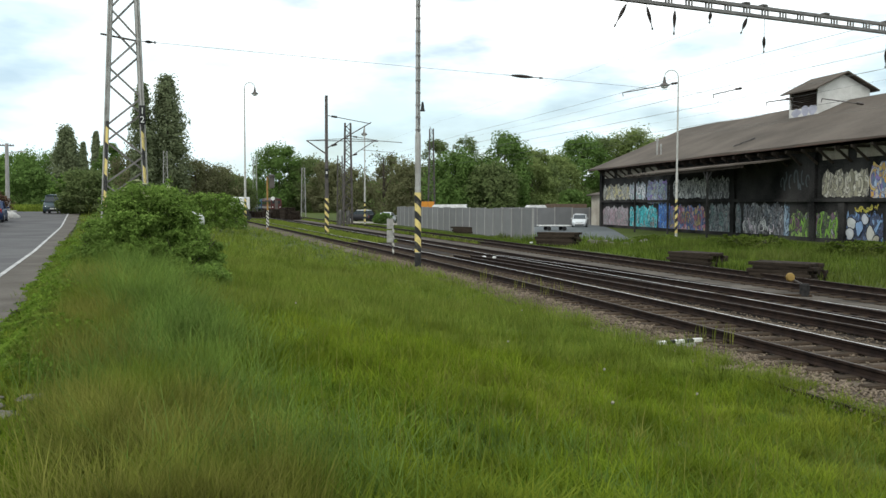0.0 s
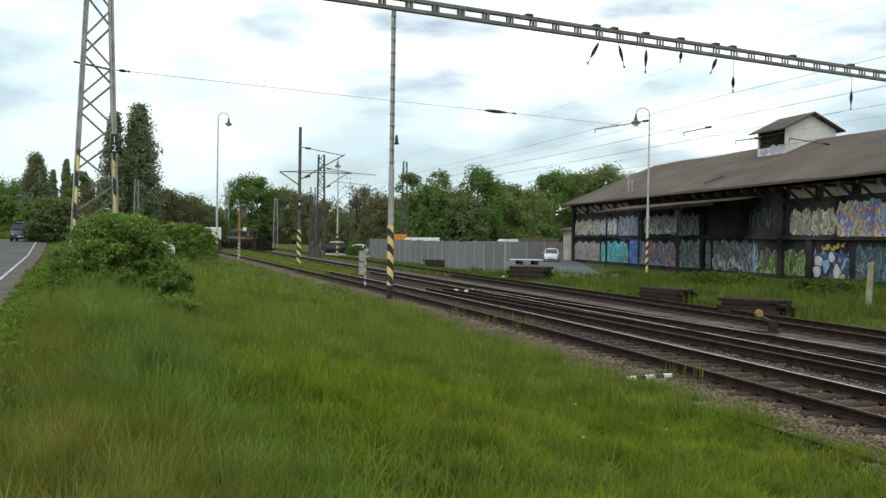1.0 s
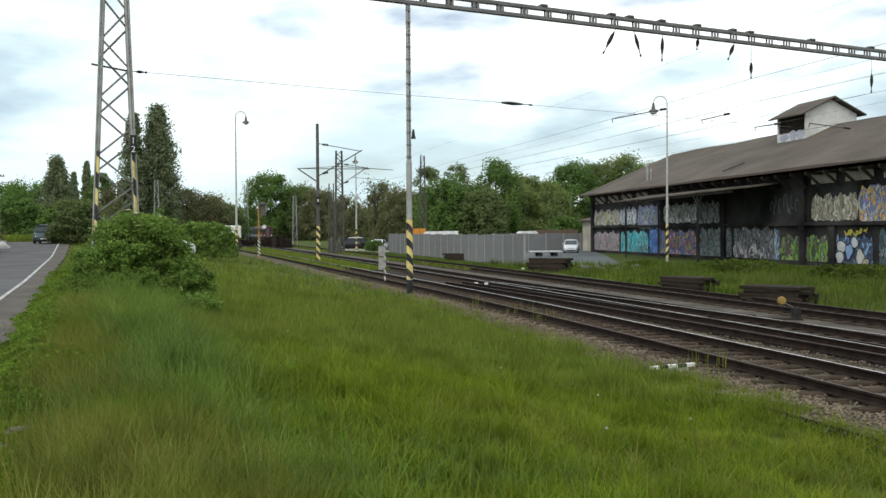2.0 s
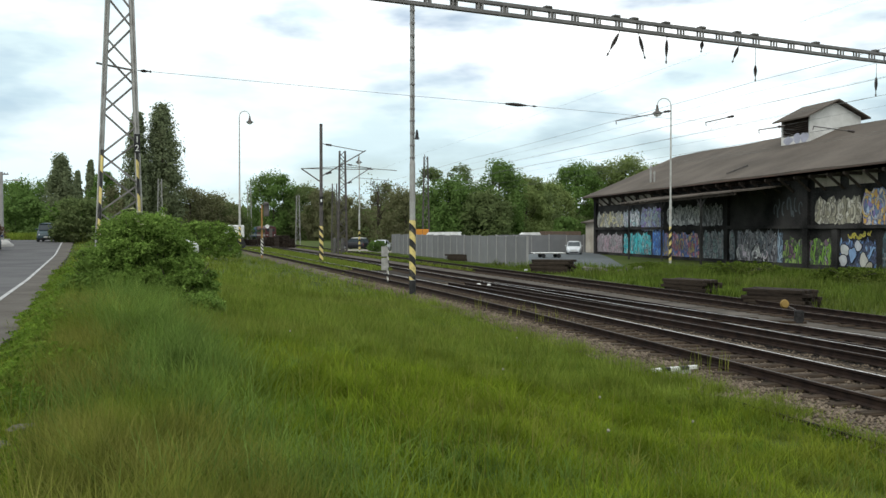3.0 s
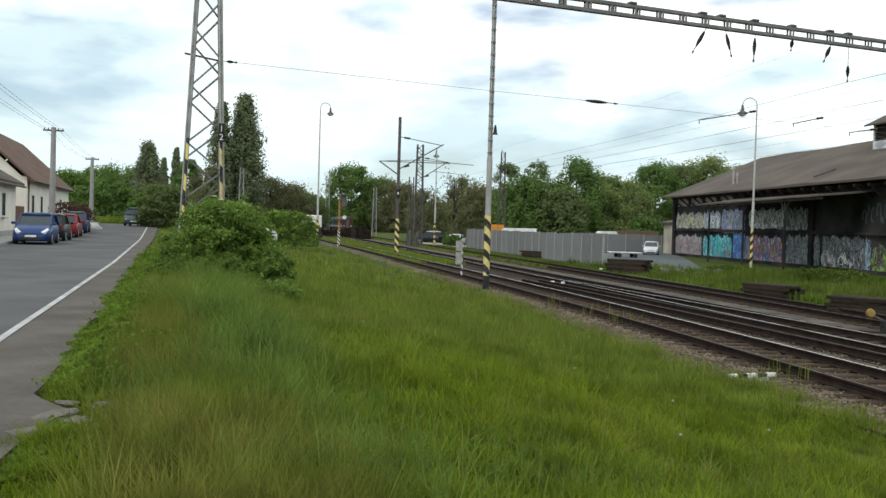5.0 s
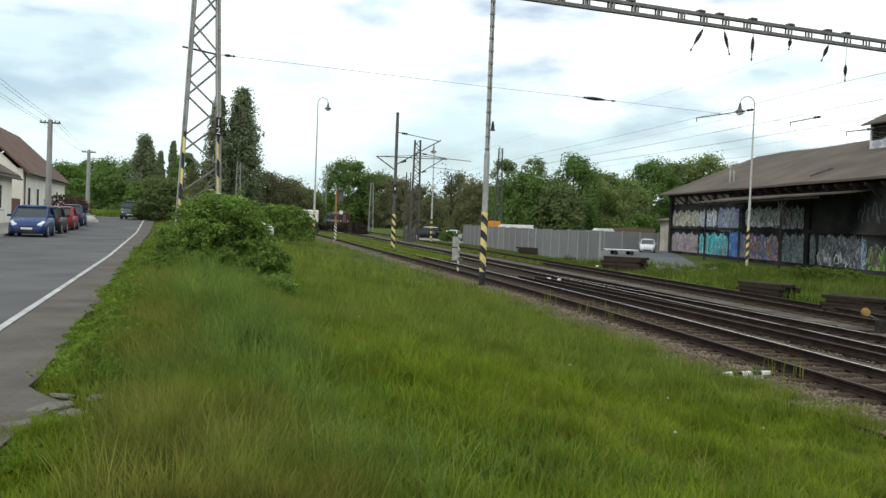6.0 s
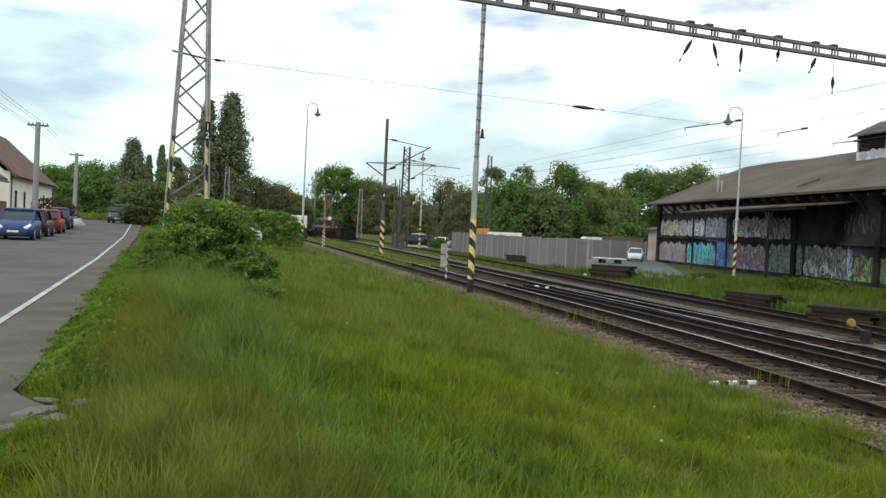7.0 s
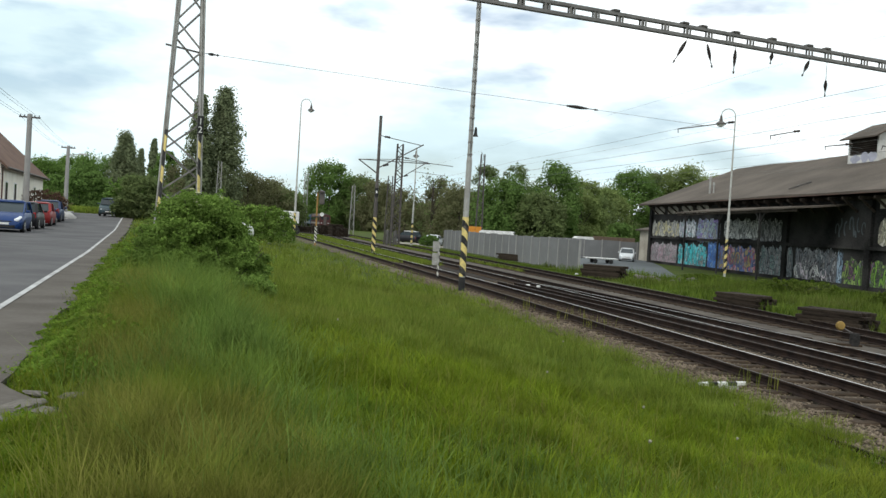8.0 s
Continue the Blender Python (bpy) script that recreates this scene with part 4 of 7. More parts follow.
# canopy and its posts
part("canopy", roof_slab(3.1, 3.60, 0.02, 4.12, 41.0, 55.6, 0.08, 0.02, 0.17), M_FELT, shed, "lean-to canopy roof of felt")
part("canopy_beam", bar(bmesh.new(), (41.1, 2.9, 3.62), (55.4, 2.9, 3.46), 0.14, 0.12), M_OLDWOOD, shed)
for s in (44.6, 49.4, 54.2):
    pb = box(bmesh.new(), 0.09, 0.09, 3.55, Matrix.Translation((s, 2.9, -0.05)))
    bar(pb, (s, 2.9, 3.0), (s + 0.45, 2.9, 3.48), 0.06, 0.06)
    bar(pb, (s, 2.9, 3.0), (s - 0.45, 2.9, 3.48), 0.06, 0.06)
    part("canopy_post", pb, M_SOOT, shed)
# eaves struts, light panels and blocks
s = 23.85
while s < 67:
    if s < 39.0 or s > 55:
        part("light_panel", box(bmesh.new(), 1.88, 0.03, 0.60, Matrix.Translation((s + 1.24, 0.018, 3.80 + 0.004 * (50 - s)))), M_LIGHTPANEL, shed)
    for ds in (0.0, 1.35):
        part("eaves_strut", bar(bmesh.new(), (s + ds, 0.05, 3.70), (s + ds, 0.9, 4.36), 0.10, 0.10), M_OLDWOOD, shed)
        part("rafter_end", box(bmesh.new(), 0.14, 0.9, 0.14, Matrix.Translation((s + ds, 0.45, 4.26))), M_OLDWOOD, shed)
    s += 2.55
part("ledge", box(bmesh.new(), S1 - S0 - 0.5, 0.14, 0.16, Matrix.Translation(((S0 + S1) / 2, 0.11, 1.89))), M_SOOT, shed, "dark timber ledge along the wall")
part("platform_front", box(bmesh.new(), S1 - S0 - 0.6, 0.10, 0.24, Matrix.Translation(((S0 + S1) / 2, 0.05, -0.06))), M_SOOT, shed)
part("pilaster", box(bmesh.new(), 0.42, 0.16, 1.9, Matrix.Translation((37.1, 0.08, -0.06))), M_SOOT, shed)
for s in (24.5, 28.2, 39.4, 47.0, 67.4):
    part("pilaster", box(bmesh.new(), 0.42, 0.16, 4.3, Matrix.Translation((s, 0.08, -0.06))), M_SOOT, shed)
# lean-to at the far gable
ax = box(bmesh.new(), 4.5, 5.0, 2.6, Matrix.Translation((S1 + 2.3, -3.4, -0.05)))
part("annex_wall", ax, M_LIGHTPANEL, shed, "patched pale annex wall")
part("annex_roof", roof_slab(-0.6, 2.55, -6.2, 3.7, S1 + 0.1, S1 + 4.9, 0.1), M_FELT, shed)
# roof monitor
DS0, DS1, DY0, DY1 = 46.85, 49.75, -5.0, -8.3
mid_y = (DY0 + DY1) / 2
mon = part("monitor_base", box(bmesh.new(), DS1 - DS0, DY0 - DY1, 1.2, Matrix.Translation(((DS0 + DS1) / 2, mid_y, 6.2))), M_MONITOR, shed, "dirty white monitor walls")
SW = Matrix(((0, 1, 0, 0), (1, 0, 0, 0), (0, 0, 1, 0), (0, 0, 0, 1)))
for sx in (DS0 + 0.06, DS1 - 0.06):
    gb = bmesh.new()
    prism(gb, [(DY0, 7.39), (DY1, 7.39), (DY1, 8.4), (mid_y, 9.2), (DY0, 8.4)], -0.06, 0.06, Matrix.Translation((sx, 0, 0)) @ SW)
    part("monitor_gable", gb, M_MONITOR, shed)
for k in range(8):
    part("louvre_slat", box(bmesh.new(), DS1 - DS0 - 0.3, 0.14, 0.03, Matrix.Translation(((DS0 + DS1) / 2, DY0 - 0.08, 7.45 + k * 0.125)) @ pose(0, 0, 0, 35)), M_OLDWOOD, shed)
part("louvre_back", box(bmesh.new(), DS1 - DS0 - 0.26, 0.05, 1.05, Matrix.Translation(((DS0 + DS1) / 2, DY0 - 0.3, 7.38))), M_SOOT, shed)
for sg in (1, -1):
    rb = bmesh.new()
    ye, ze = (DY0 + 0.4, 8.28) if sg > 0 else (DY1 - 0.4, 8.28)
    prism(rb, [(ye, ze), (mid_y, 9.3), (mid_y, 9.38), (ye, ze + 0.08)], -(DS1 - DS0) / 2 - 0.35, (DS1 - DS0) / 2 + 0.35, Matrix.Translation(((DS0 + DS1) / 2, 0, 0)) @ SW)
    part("monitor_roof", rb, M_FELT, shed)
for vs, vtop, vr in ((58.9, 6.15, 0.07), (58.3, 5.7, 0.05)):
    vp = rod(bmesh.new(), (vs, -0.7, 5.1), (vs, -0.7, vtop), vr)
    rod(vp, (vs, -0.7, vtop), (vs, -0.7, vtop + 0.2), vr * 1.5, vr * 1.2)
    part("vent_pipe", vp, M_GALV, shed, "grey vent pipe")
part("roof_ladder_bar", bar(bmesh.new(), (47.2, 0.0, 5.04), (46.9, -1.15, 5.50), 0.1, 0.08), M_DARKSTEEL, shed)


PAINT = {}


def paint(col):
    if col not in PAINT:
        PAINT[col] = surface("spray_paint", col, tuple(v * 0.72 for v in col), 2.2, 18, 0.75, bump=0.05)
    return PAINT[col]


def blob(bm, rng, s, z, w, h, off, teeth=9, rough=0.28, grow=0.0, shape=None):
    """A rounded, uneven patch of paint in the wall's plane."""
    if shape is None:
        shape = 1 + rng.uniform(-rough, rough, teeth)
    k = 28
    vs = []
    for i in range(k):
        a = 2 * math.pi * i / k
        f = np.interp(i / k * teeth, range(teeth + 1), list(shape) + [shape[0]])
        vs.append(bm.verts.new((s - math.cos(a) * (w / 2 * f + grow), off, z + math.sin(a) * (h / 2 * f + grow))))
    bm.faces.new(vs)
    return shape


def slab_out(bm, t):
    r = bmesh.ops.extrude_face_region(bm, geom=bm.faces[:])
    bmesh.ops.translate(bm, vec=(0, t, 0), verts=[v for v in r["geom"] if isinstance(v, bmesh.types.BMVert)])
    bmesh.ops.recalc_face_normals(bm, faces=bm.faces)
    return bm


def mural(cols, ink, scale):
    """Sprayed fields of several colours with uneven dark outlines, overspray and weathering."""
    m, n, l, p = node_mat("sprayed_mural")
    tc, mp_, wob, add = n.new("ShaderNodeTexCoord"), n.new("ShaderNodeMapping"), n.new("ShaderNodeTexNoise"), n.new("ShaderNodeMix")
    mp_.inputs["Scale"].default_value = (1.25 * scale, scale, 0.8 * scale)
    l.new(tc.outputs["Object"], mp_.inputs["Vector"])
    wob.inputs["Scale"].default_value, wob.inputs["Detail"].default_value = 1.3, 2
    l.new(mp_.outputs["Vector"], wob.inputs["Vector"])
    add.data_type, add.blend_type = "RGBA", "LINEAR_LIGHT"
    add.inputs["Factor"].default_value = 0.55
    l.new(mp_.outputs["Vector"], add.inputs["A"])
    l.new(wob.outputs["Color"], add.inputs["B"])
    cell, edge = n.new("ShaderNodeTexVoronoi"), n.new("ShaderNodeTexVoronoi")
    edge.feature = "DISTANCE_TO_EDGE"
    for q in (cell, edge):
        q.inputs["Scale"].default_value = 1.0
        l.new(add.outputs["Result"], q.inputs["Vector"])
    sp, ramp = n.new("ShaderNodeSeparateXYZ"), n.new("ShaderNodeValToRGB")
    l.new(cell.outputs["Color"], sp.inputs[0])
    l.new(sp.outputs["X"], ramp.inputs["Fac"])
    ramp.color_ramp.interpolation = "CONSTANT"
    ramp.color_ramp.elements[0].color = (*cols[0], 1)
    ramp.color_ramp.elements[1].position, ramp.color_ramp.elements[1].color = 1.0 / len(cols), (*cols[1 % len(cols)], 1)
    for i in range(2, len(cols)):
        ramp.color_ramp.elements.new(i / len(cols)).color = (*cols[i], 1)
    line, mix = n.new("ShaderNodeMapRange"), n.new("ShaderNodeMix")
    line.inputs["From Min"].default_value, line.inputs["From Max"].default_value = 0.045, 0.075
    line.inputs["To Min"].default_value, line.inputs["To Max"].default_value = 1.0, 0.0
    l.new(edge.outputs["Distance"], line.inputs["Value"])
    mix.data_type = "RGBA"
    mix.inputs["B"].default_value = (*ink, 1)
    l.new(line.outputs["Result"], mix.inputs["Factor"])
    l.new(ramp.outputs["Color"], mix.inputs["A"])
    dirt, dr, grime = n.new("ShaderNodeTexNoise"), n.new("ShaderNodeMapRange"), n.new("ShaderNodeMix")
    dirt.inputs["Scale"].default_value, dirt.inputs["Detail"].default_value = 1.7, 6
    l.new(tc.outputs["Object"], dirt.inputs["Vector"])
    dr.inputs["From Min"].default_value, dr.inputs["From Max"].default_value, dr.inputs["To Max"].default_value = 0.45, 0.72, 0.5
    l.new(dirt.outputs["Fac"], dr.inputs["Value"])
    grime.data_type = "RGBA"
    grime.inputs["B"].default_value = (0.09, 0.085, 0.085, 1)
    l.new(dr.outputs["Result"], grime.inputs["Factor"])
    l.new(mix.outputs["Result"], grime.inputs["A"])
    l.new(grime.outputs["Result"], p.inputs["Base Color"])
    p.inputs["Roughness"].default_value = 0.8
    return m


def graffiti(s0, s1, z0, z1, back, fills, line, n, seed, strokes=True):
    """A sprayed piece: a ragged ground of coloured fields, letters of no alphabet with outlines, and strokes on them."""
    rng = np.random.default_rng(seed)
    w = s1 - s0
    if back:
        bm = bmesh.new()
        k = 26
        wave = rng.uniform(0, 6.28, 3)
        ragged = [(0.10 * math.sin(i * 0.9 + wave[0]) + 0.07 * math.sin(i * 2.3 + wave[1]) + rng.uniform(-0.08, 0.03)) - (0.3 if i in (0, k) else 0.0) for i in range(k + 1)]
        lo = [bm.verts.new((s1 - w * i / k, 0.004, z0 + rng.uniform(-0.06, 0.06) + (0.15 if i in (0, k) else 0.0))) for i in range(k + 1)]
        hi = [bm.verts.new((s1 - w * i / k, 0.004, z1 + ragged[i])) for i in range(k + 1)]
        for i in range(k):
            bm.faces.new((lo[i], lo[i + 1], hi[i + 1], hi[i]))
        part("painted_ground", slab_out(bm, 0.003), mural(tuple(fills) + (back, tuple(0.6 * v for v in back)), line, 4.6 if strokes else 3.4), wall_front)
    lw = w / n

    def ribbon(px, wd, off):
        """A brush stroke of that width along the points."""
        bm = bmesh.new()
        l_, r_ = [], []
        for q, (x, y) in enumerate(px):
            x0, y0 = px[max(0, q - 1)]
            x1, y1 = px[min(len(px) - 1, q + 1)]
            d = math.hypot(x1 - x0, y1 - y0) or 1.0
            nx, ny = -(y1 - y0) / d * wd, (x1 - x0) / d * wd
            l_.append(bm.verts.new((x + nx, off, y + ny)))
            r_.append(bm.verts.new((x - nx, off, y - ny)))
        for q in range(len(px) - 1):
            bm.faces.new((l_[q], r_[q], r_[q + 1], l_[q + 1]))
        return slab_out(bm, 0.0008)

    for i in range(n):
        s = s1 - lw * (i + 0.5) + rng.uniform(-0.06, 0.06)
        z = (z0 + z1) / 2 + rng.uniform(-0.08, 0.08)
        h = (z1 - z0) * rng.uniform(0.6, 0.88)
        c = fills[rng.integers(0, len(fills))]
        for j in range(2 if strokes else 1):
            kind = rng.integers(0, 3)
            cx, cz = s + rng.uniform(-0.22, 0.22) * lw, z + rng.uniform(-0.12, 0.12) * h
            t = np.linspace(0, 1, 9)
            if kind == 0:
                lean = rng.uniform(-0.35, 0.35)
                px = [(cx + lean * lw * (q - 0.5) + 0.08 * math.sin(q * 6.3), cz + h * 0.92 * (q - 0.5)) for q in t]
            elif kind == 1:
                a0, turn = rng.uniform(0, 6.28), rng.uniform(2.5, 4.6)
                px = [(cx + lw * 0.42 * math.cos(a0 + turn * q), cz + h * 0.34 * math.sin(a0 + turn * q)) for q in t]
            else:
                sl = rng.choice([-1, 1])
                px = [(cx + sl * lw * 0.85 * (q - 0.5), cz + h * (0.55 * (q - 0.5) + 0.22 * math.sin(q * 9))) for q in t]
            wd = rng.uniform(0.022, 0.055) * (1.35 if kind == 0 else 1.0)
            off = 0.022 + 0.0026 * j + 0.0105 * (i % 2)
            part("painted_outline", ribbon(px, wd + 0.022, off), paint(line), wall_front)
            part("painted_letter", ribbon(px, wd, off + 0.0013), paint(c if rng.uniform() < 0.7 else fills[rng.integers(0, len(fills))]), wall_front)


WHITE_, GREY_, PINK_, TEAL_, BLUE_ = (0.78, 0.78, 0.76), (0.30, 0.30, 0.30), (0.55, 0.34, 0.38), (0.05, 0.52, 0.56), (0.09, 0.24, 0.62)
RED_, YELLOW_, GREEN_, VIOLET_, CREAM_ = (0.55, 0.10, 0.12), (0.68, 0.55, 0.14), (0.25, 0.50, 0.07), (0.27, 0.18, 0.50), (0.60, 0.55, 0.41)
ORANGE_, PALE_, DARK_, INK_ = (0.55, 0.28, 0.08), (0.35, 0.45, 0.55), (0.05, 0.055, 0.06), (0.02, 0.02, 0.03)
graffiti(62.2, 67.2, 0.0, 1.55, (0.34, 0.28, 0.30), ((0.42, 0.30, 0.34), GREY_, (0.42, 0.37, 0.40)), (0.20, 0.17, 0.18), 8, 1)
graffiti(57.2, 61.9, 0.0, 1.60, (0.36, 0.56, 0.58), (TEAL_, (0.12, 0.56, 0.62), (0.03, 0.36, 0.42)), INK_, 7, 2)
graffiti(55.2, 57.0, 0.0, 1.85, (0.10, 0.26, 0.62), ((0.08, 0.26, 0.72), (0.22, 0.42, 0.72), (0.08, 0.18, 0.5)), (0.06, 0.08, 0.20), 2, 30)
graffiti(50.4, 55.3, 0.05, 1.65, (0.12, 0.20, 0.45), ((0.45, 0.14, 0.18), (0.50, 0.40, 0.16), PINK_, (0.22, 0.26, 0.45)), (0.08, 0.08, 0.16), 7, 3)
graffiti(46.2, 49.9, 0.1, 1.75, (0.16, 0.19, 0.20), ((0.26, 0.29, 0.30), (0.17, 0.25, 0.24), GREY_), INK_, 6, 4)
graffiti(42.0, 46.0, 0.1, 1.80, (0.15, 0.15, 0.16), ((0.26, 0.26, 0.28), (0.17, 0.19, 0.21), (0.34, 0.35, 0.36)), INK_, 4, 25)
graffiti(42.8, 46.0, 0.05, 1.10, (0.30, 0.28, 0.30), (WHITE_, (0.70, 0.62, 0.68), WHITE_), DARK_, 6, 5)
graffiti(41.5, 42.0, 0.1, 1.75, (0.16, 0.24, 0.32), (PALE_, (0.2, 0.3, 0.4)), INK_, 1, 6)
graffiti(37.5, 41.4, 0.05, 1.40, (0.07, 0.10, 0.04), ((0.18, 0.34, 0.05), (0.24, 0.34, 0.09), (0.09, 0.15, 0.04), (0.16, 0.09, 0.13)), INK_, 8, 7)
graffiti(34.4, 36.9, 0.05, 1.40, (0.04, 0.07, 0.16), ((0.10, 0.18, 0.36), (0.05, 0.07, 0.14), (0.22, 0.36, 0.58)), INK_, 2, 8)
for k, (bs, bz, bw_, bh_, bc) in enumerate(((36.50, 0.95, 0.55, 0.62, (0.52, 0.53, 0.52)), (35.55, 1.10, 0.48, 0.42, (0.50, 0.52, 0.56)), (35.95, 0.72, 0.40, 0.60, (0.22, 0.34, 0.54)), (35.15, 0.45, 0.62, 0.75, (0.50, 0.49, 0.44)), (36.6, 0.42, 0.50, 0.45, (0.46, 0.47, 0.48)), (34.75, 0.25, 0.42, 0.34, (0.40, 0.38, 0.30)))):
    rim, disc = bmesh.new(), bmesh.new()
    shp = blob(rim, np.random.default_rng(80 + k), bs, bz, bw_, bh_, 0.040 + 0.003 * k, 7, 0.34, 0.05)
    blob(disc, np.random.default_rng(80 + k), bs, bz, bw_, bh_, 0.0415 + 0.003 * k, 7, 0.34, 0.0, shp)
    part("painted_outline", slab_out(rim, 0.0006), paint(INK_), wall_front)
    part("painted_bubble", slab_out(disc, 0.0006), paint(bc), wall_front)
graffiti(34.7, 36.3, 1.42, 1.72, None, ((0.50, 0.42, 0.06), (0.42, 0.38, 0.06)), INK_, 5, 26)
graffiti(31.8, 34.0, 0.1, 1.65, (0.06, 0.11, 0.13), ((0.06, 0.15, 0.18), (0.10, 0.19, 0.21), (0.04, 0.06, 0.07)), INK_, 2, 9)
graffiti(27.0, 31.2, 0.1, 1.70, (0.16, 0.16, 0.18), (BLUE_, (0.5, 0.5, 0.5), TEAL_), INK_, 5, 10)
graffiti(62.0, 67.2, 2.1, 3.20, (0.24, 0.24, 0.21), ((0.58, 0.52, 0.28), (0.50, 0.49, 0.42), (0.42, 0.42, 0.40)), (0.18, 0.17, 0.15), 7, 11)
graffiti(59.1, 62.0, 2.1, 3.25, (0.30, 0.34, 0.36), ((0.74, 0.76, 0.76), (0.36, 0.54, 0.56), (0.52, 0.52, 0.62)), (0.18, 0.19, 0.21), 4, 12)
graffiti(55.4, 58.9, 1.8, 3.35, (0.26, 0.28, 0.36), (VIOLET_, (0.36, 0.46, 0.46), (0.28, 0.36, 0.50), (0.42, 0.46, 0.40)), (0.10, 0.10, 0.18), 5, 13)
graffiti(50.2, 54.8, 2.15, 3.35, (0.30, 0.30, 0.30), ((0.80, 0.80, 0.78), (0.62, 0.62, 0.62), (0.75, 0.74, 0.72)), (0.16, 0.16, 0.16), 8, 14)
graffiti(47.6, 50.1, 2.1, 3.30, (0.10, 0.10, 0.10), ((0.36, 0.36, 0.36), (0.44, 0.44, 0.43), (0.22, 0.22, 0.22)), (0.06, 0.06, 0.06), 5, 15)
graffiti(39.8, 42.3, 2.3, 3.6, None, ((0.07, 0.085, 0.09), (0.09, 0.105, 0.115)), (0.03, 0.035, 0.04), 7, 16, False)
graffiti(35.4, 38.8, 2.12, 3.30, (0.26, 0.24, 0.18), ((0.50, 0.47, 0.37), (0.42, 0.39, 0.30), (0.55, 0.52, 0.44), (0.30, 0.28, 0.20)), (0.13, 0.12, 0.10), 8, 17)
graffiti(30.6, 35.3, 2.0, 3.60, (0.22, 0.34, 0.52), ((0.58, 0.34, 0.07), (0.36, 0.46, 0.60), (0.55, 0.50, 0.42), (0.60, 0.42, 0.10), (0.24, 0.18, 0.42)), (0.08, 0.10, 0.22), 7, 18)
graffiti(27.0, 30.4, 2.1, 3.6, (0.20, 0.24, 0.32), (ORANGE_, BLUE_, (0.55, 0.55, 0.55)), INK_, 5, 19)
# loose tags and drips between the pieces
for k in range(14):
    s_ = 24 + 3.1 * k + 0.6 * math.sin(k * 2.2)
    graffiti(s_, s_ + 1.0 + 0.5 * math.sin(k * 1.7), 0.35 + 0.2 * math.sin(k), 1.2 + 0.25 * math.cos(k * 1.3), None, ((0.30, 0.30, 0.30), (0.20, 0.22, 0.24)), (0.03, 0.03, 0.035), 3, 60 + k, False)
tag_m = bmesh.new()
for k, (a_, w_) in enumerate(((47.3, 0.75), (48.1, 0.85), (49.0, 0.9))):
    blob(tag_m, np.random.default_rng(70 + k), a_, 7.18, w_, 0.62, DY0 + 0.004, 8, 0.35)
part("painted_tag", slab_out(tag_m, 0.003), paint((0.42, 0.42, 0.50)), mon, "faded violet paint")


# ---- masts, gantry, lamps ----
def stripe_sleeve(t, r, z0, z1, material, m=None):
    part("warning_stripes", lathe(bmesh.new(), [(r, z0), (r, z1)], 14, m), material, t, "black and yellow warning stripes")


PX, PY = -0.69, 24.9
BEAM_DIR = Vector((0.896, 0.444, 0)).normalized()
BEAM_TURN = math.degrees(math.atan2(BEAM_DIR.y, BEAM_DIR.x))
pole = thing("gantry_column", yard(PX, PY, 0, 0, 0, BEAM_TURN), "slim pale steel column carrying the gantry, striped at its foot", "catenary mast")
part("tube", lathe(bmesh.new(), [(0.082, -0.1), (0.078, 3.6), (0.066, 3.7)], 14), M_GALV, pole)
for dx in (-0.036, 0.036):
    part("channel", box(bmesh.new(), 0.024, 0.10, 4.4, Matrix.Translation((dx, 0, 3.6))), M_GALV, pole)
for k in range(13):
    part("batten", box(bmesh.new(), 0.105, 0.112, 0.05, Matrix.Translation((0, 0, 3.75 + 0.335 * k))), M_BRACE, pole)
stripe_sleeve(pole, 0.088, 0.42, 2.06, M_YB)
part("foot_band", lathe(bmesh.new(), [(0.091, -0.05), (0.091, 0.40)], 14), M_BLACK, pole, "black painted foot")
part("hook_box", lathe(bmesh.new(), [(0.02, 0.26), (0.035, 0.2), (0.05, 0.06), (0.075, 0.0)][::-1], 10, Matrix.Translation((0.11, -0.06, 4.28))), M_BLACK, pole)

BZ = 7.96
gantry = thing("gantry_beam", yard(PX, PY, BZ, 0, 0, BEAM_TURN), "long battened steel gantry beam across the tracks", "catenary gantry")
L0, L1 = -8.0, 30.0
for z in (0.0, 0.28):
    for dy in (-0.06, 0.06):
        part("chord", box(bmesh.new(), L1 - L0, 0.05, 0.095, Matrix.Translation(((L0 + L1) / 2, dy, z))), M_BEAM, gantry)
s = L0 + 0.2
k = 0
while s < L1:
    for ds in (0.0, 0.13):
        bt = bmesh.new()
        for dy in (-0.062, 0.062):
            box(bt, 0.05, 0.03, 0.20, Matrix.Translation((s + ds, dy, 0.09)))
        part("batten", bt, M_BRACE, gantry)
    s += 0.82
    k += 1


for s in (4.4, 6.9, 7.6, 8.87, 10.35, 11.9, 12.68, 15.6, 18.68):
    part("bracket", box(bmesh.new(), 0.24, 0.22, 0.075, Matrix.Translation((s, 0, 0.375)), 0.02), M_DARKSTEEL, gantry)


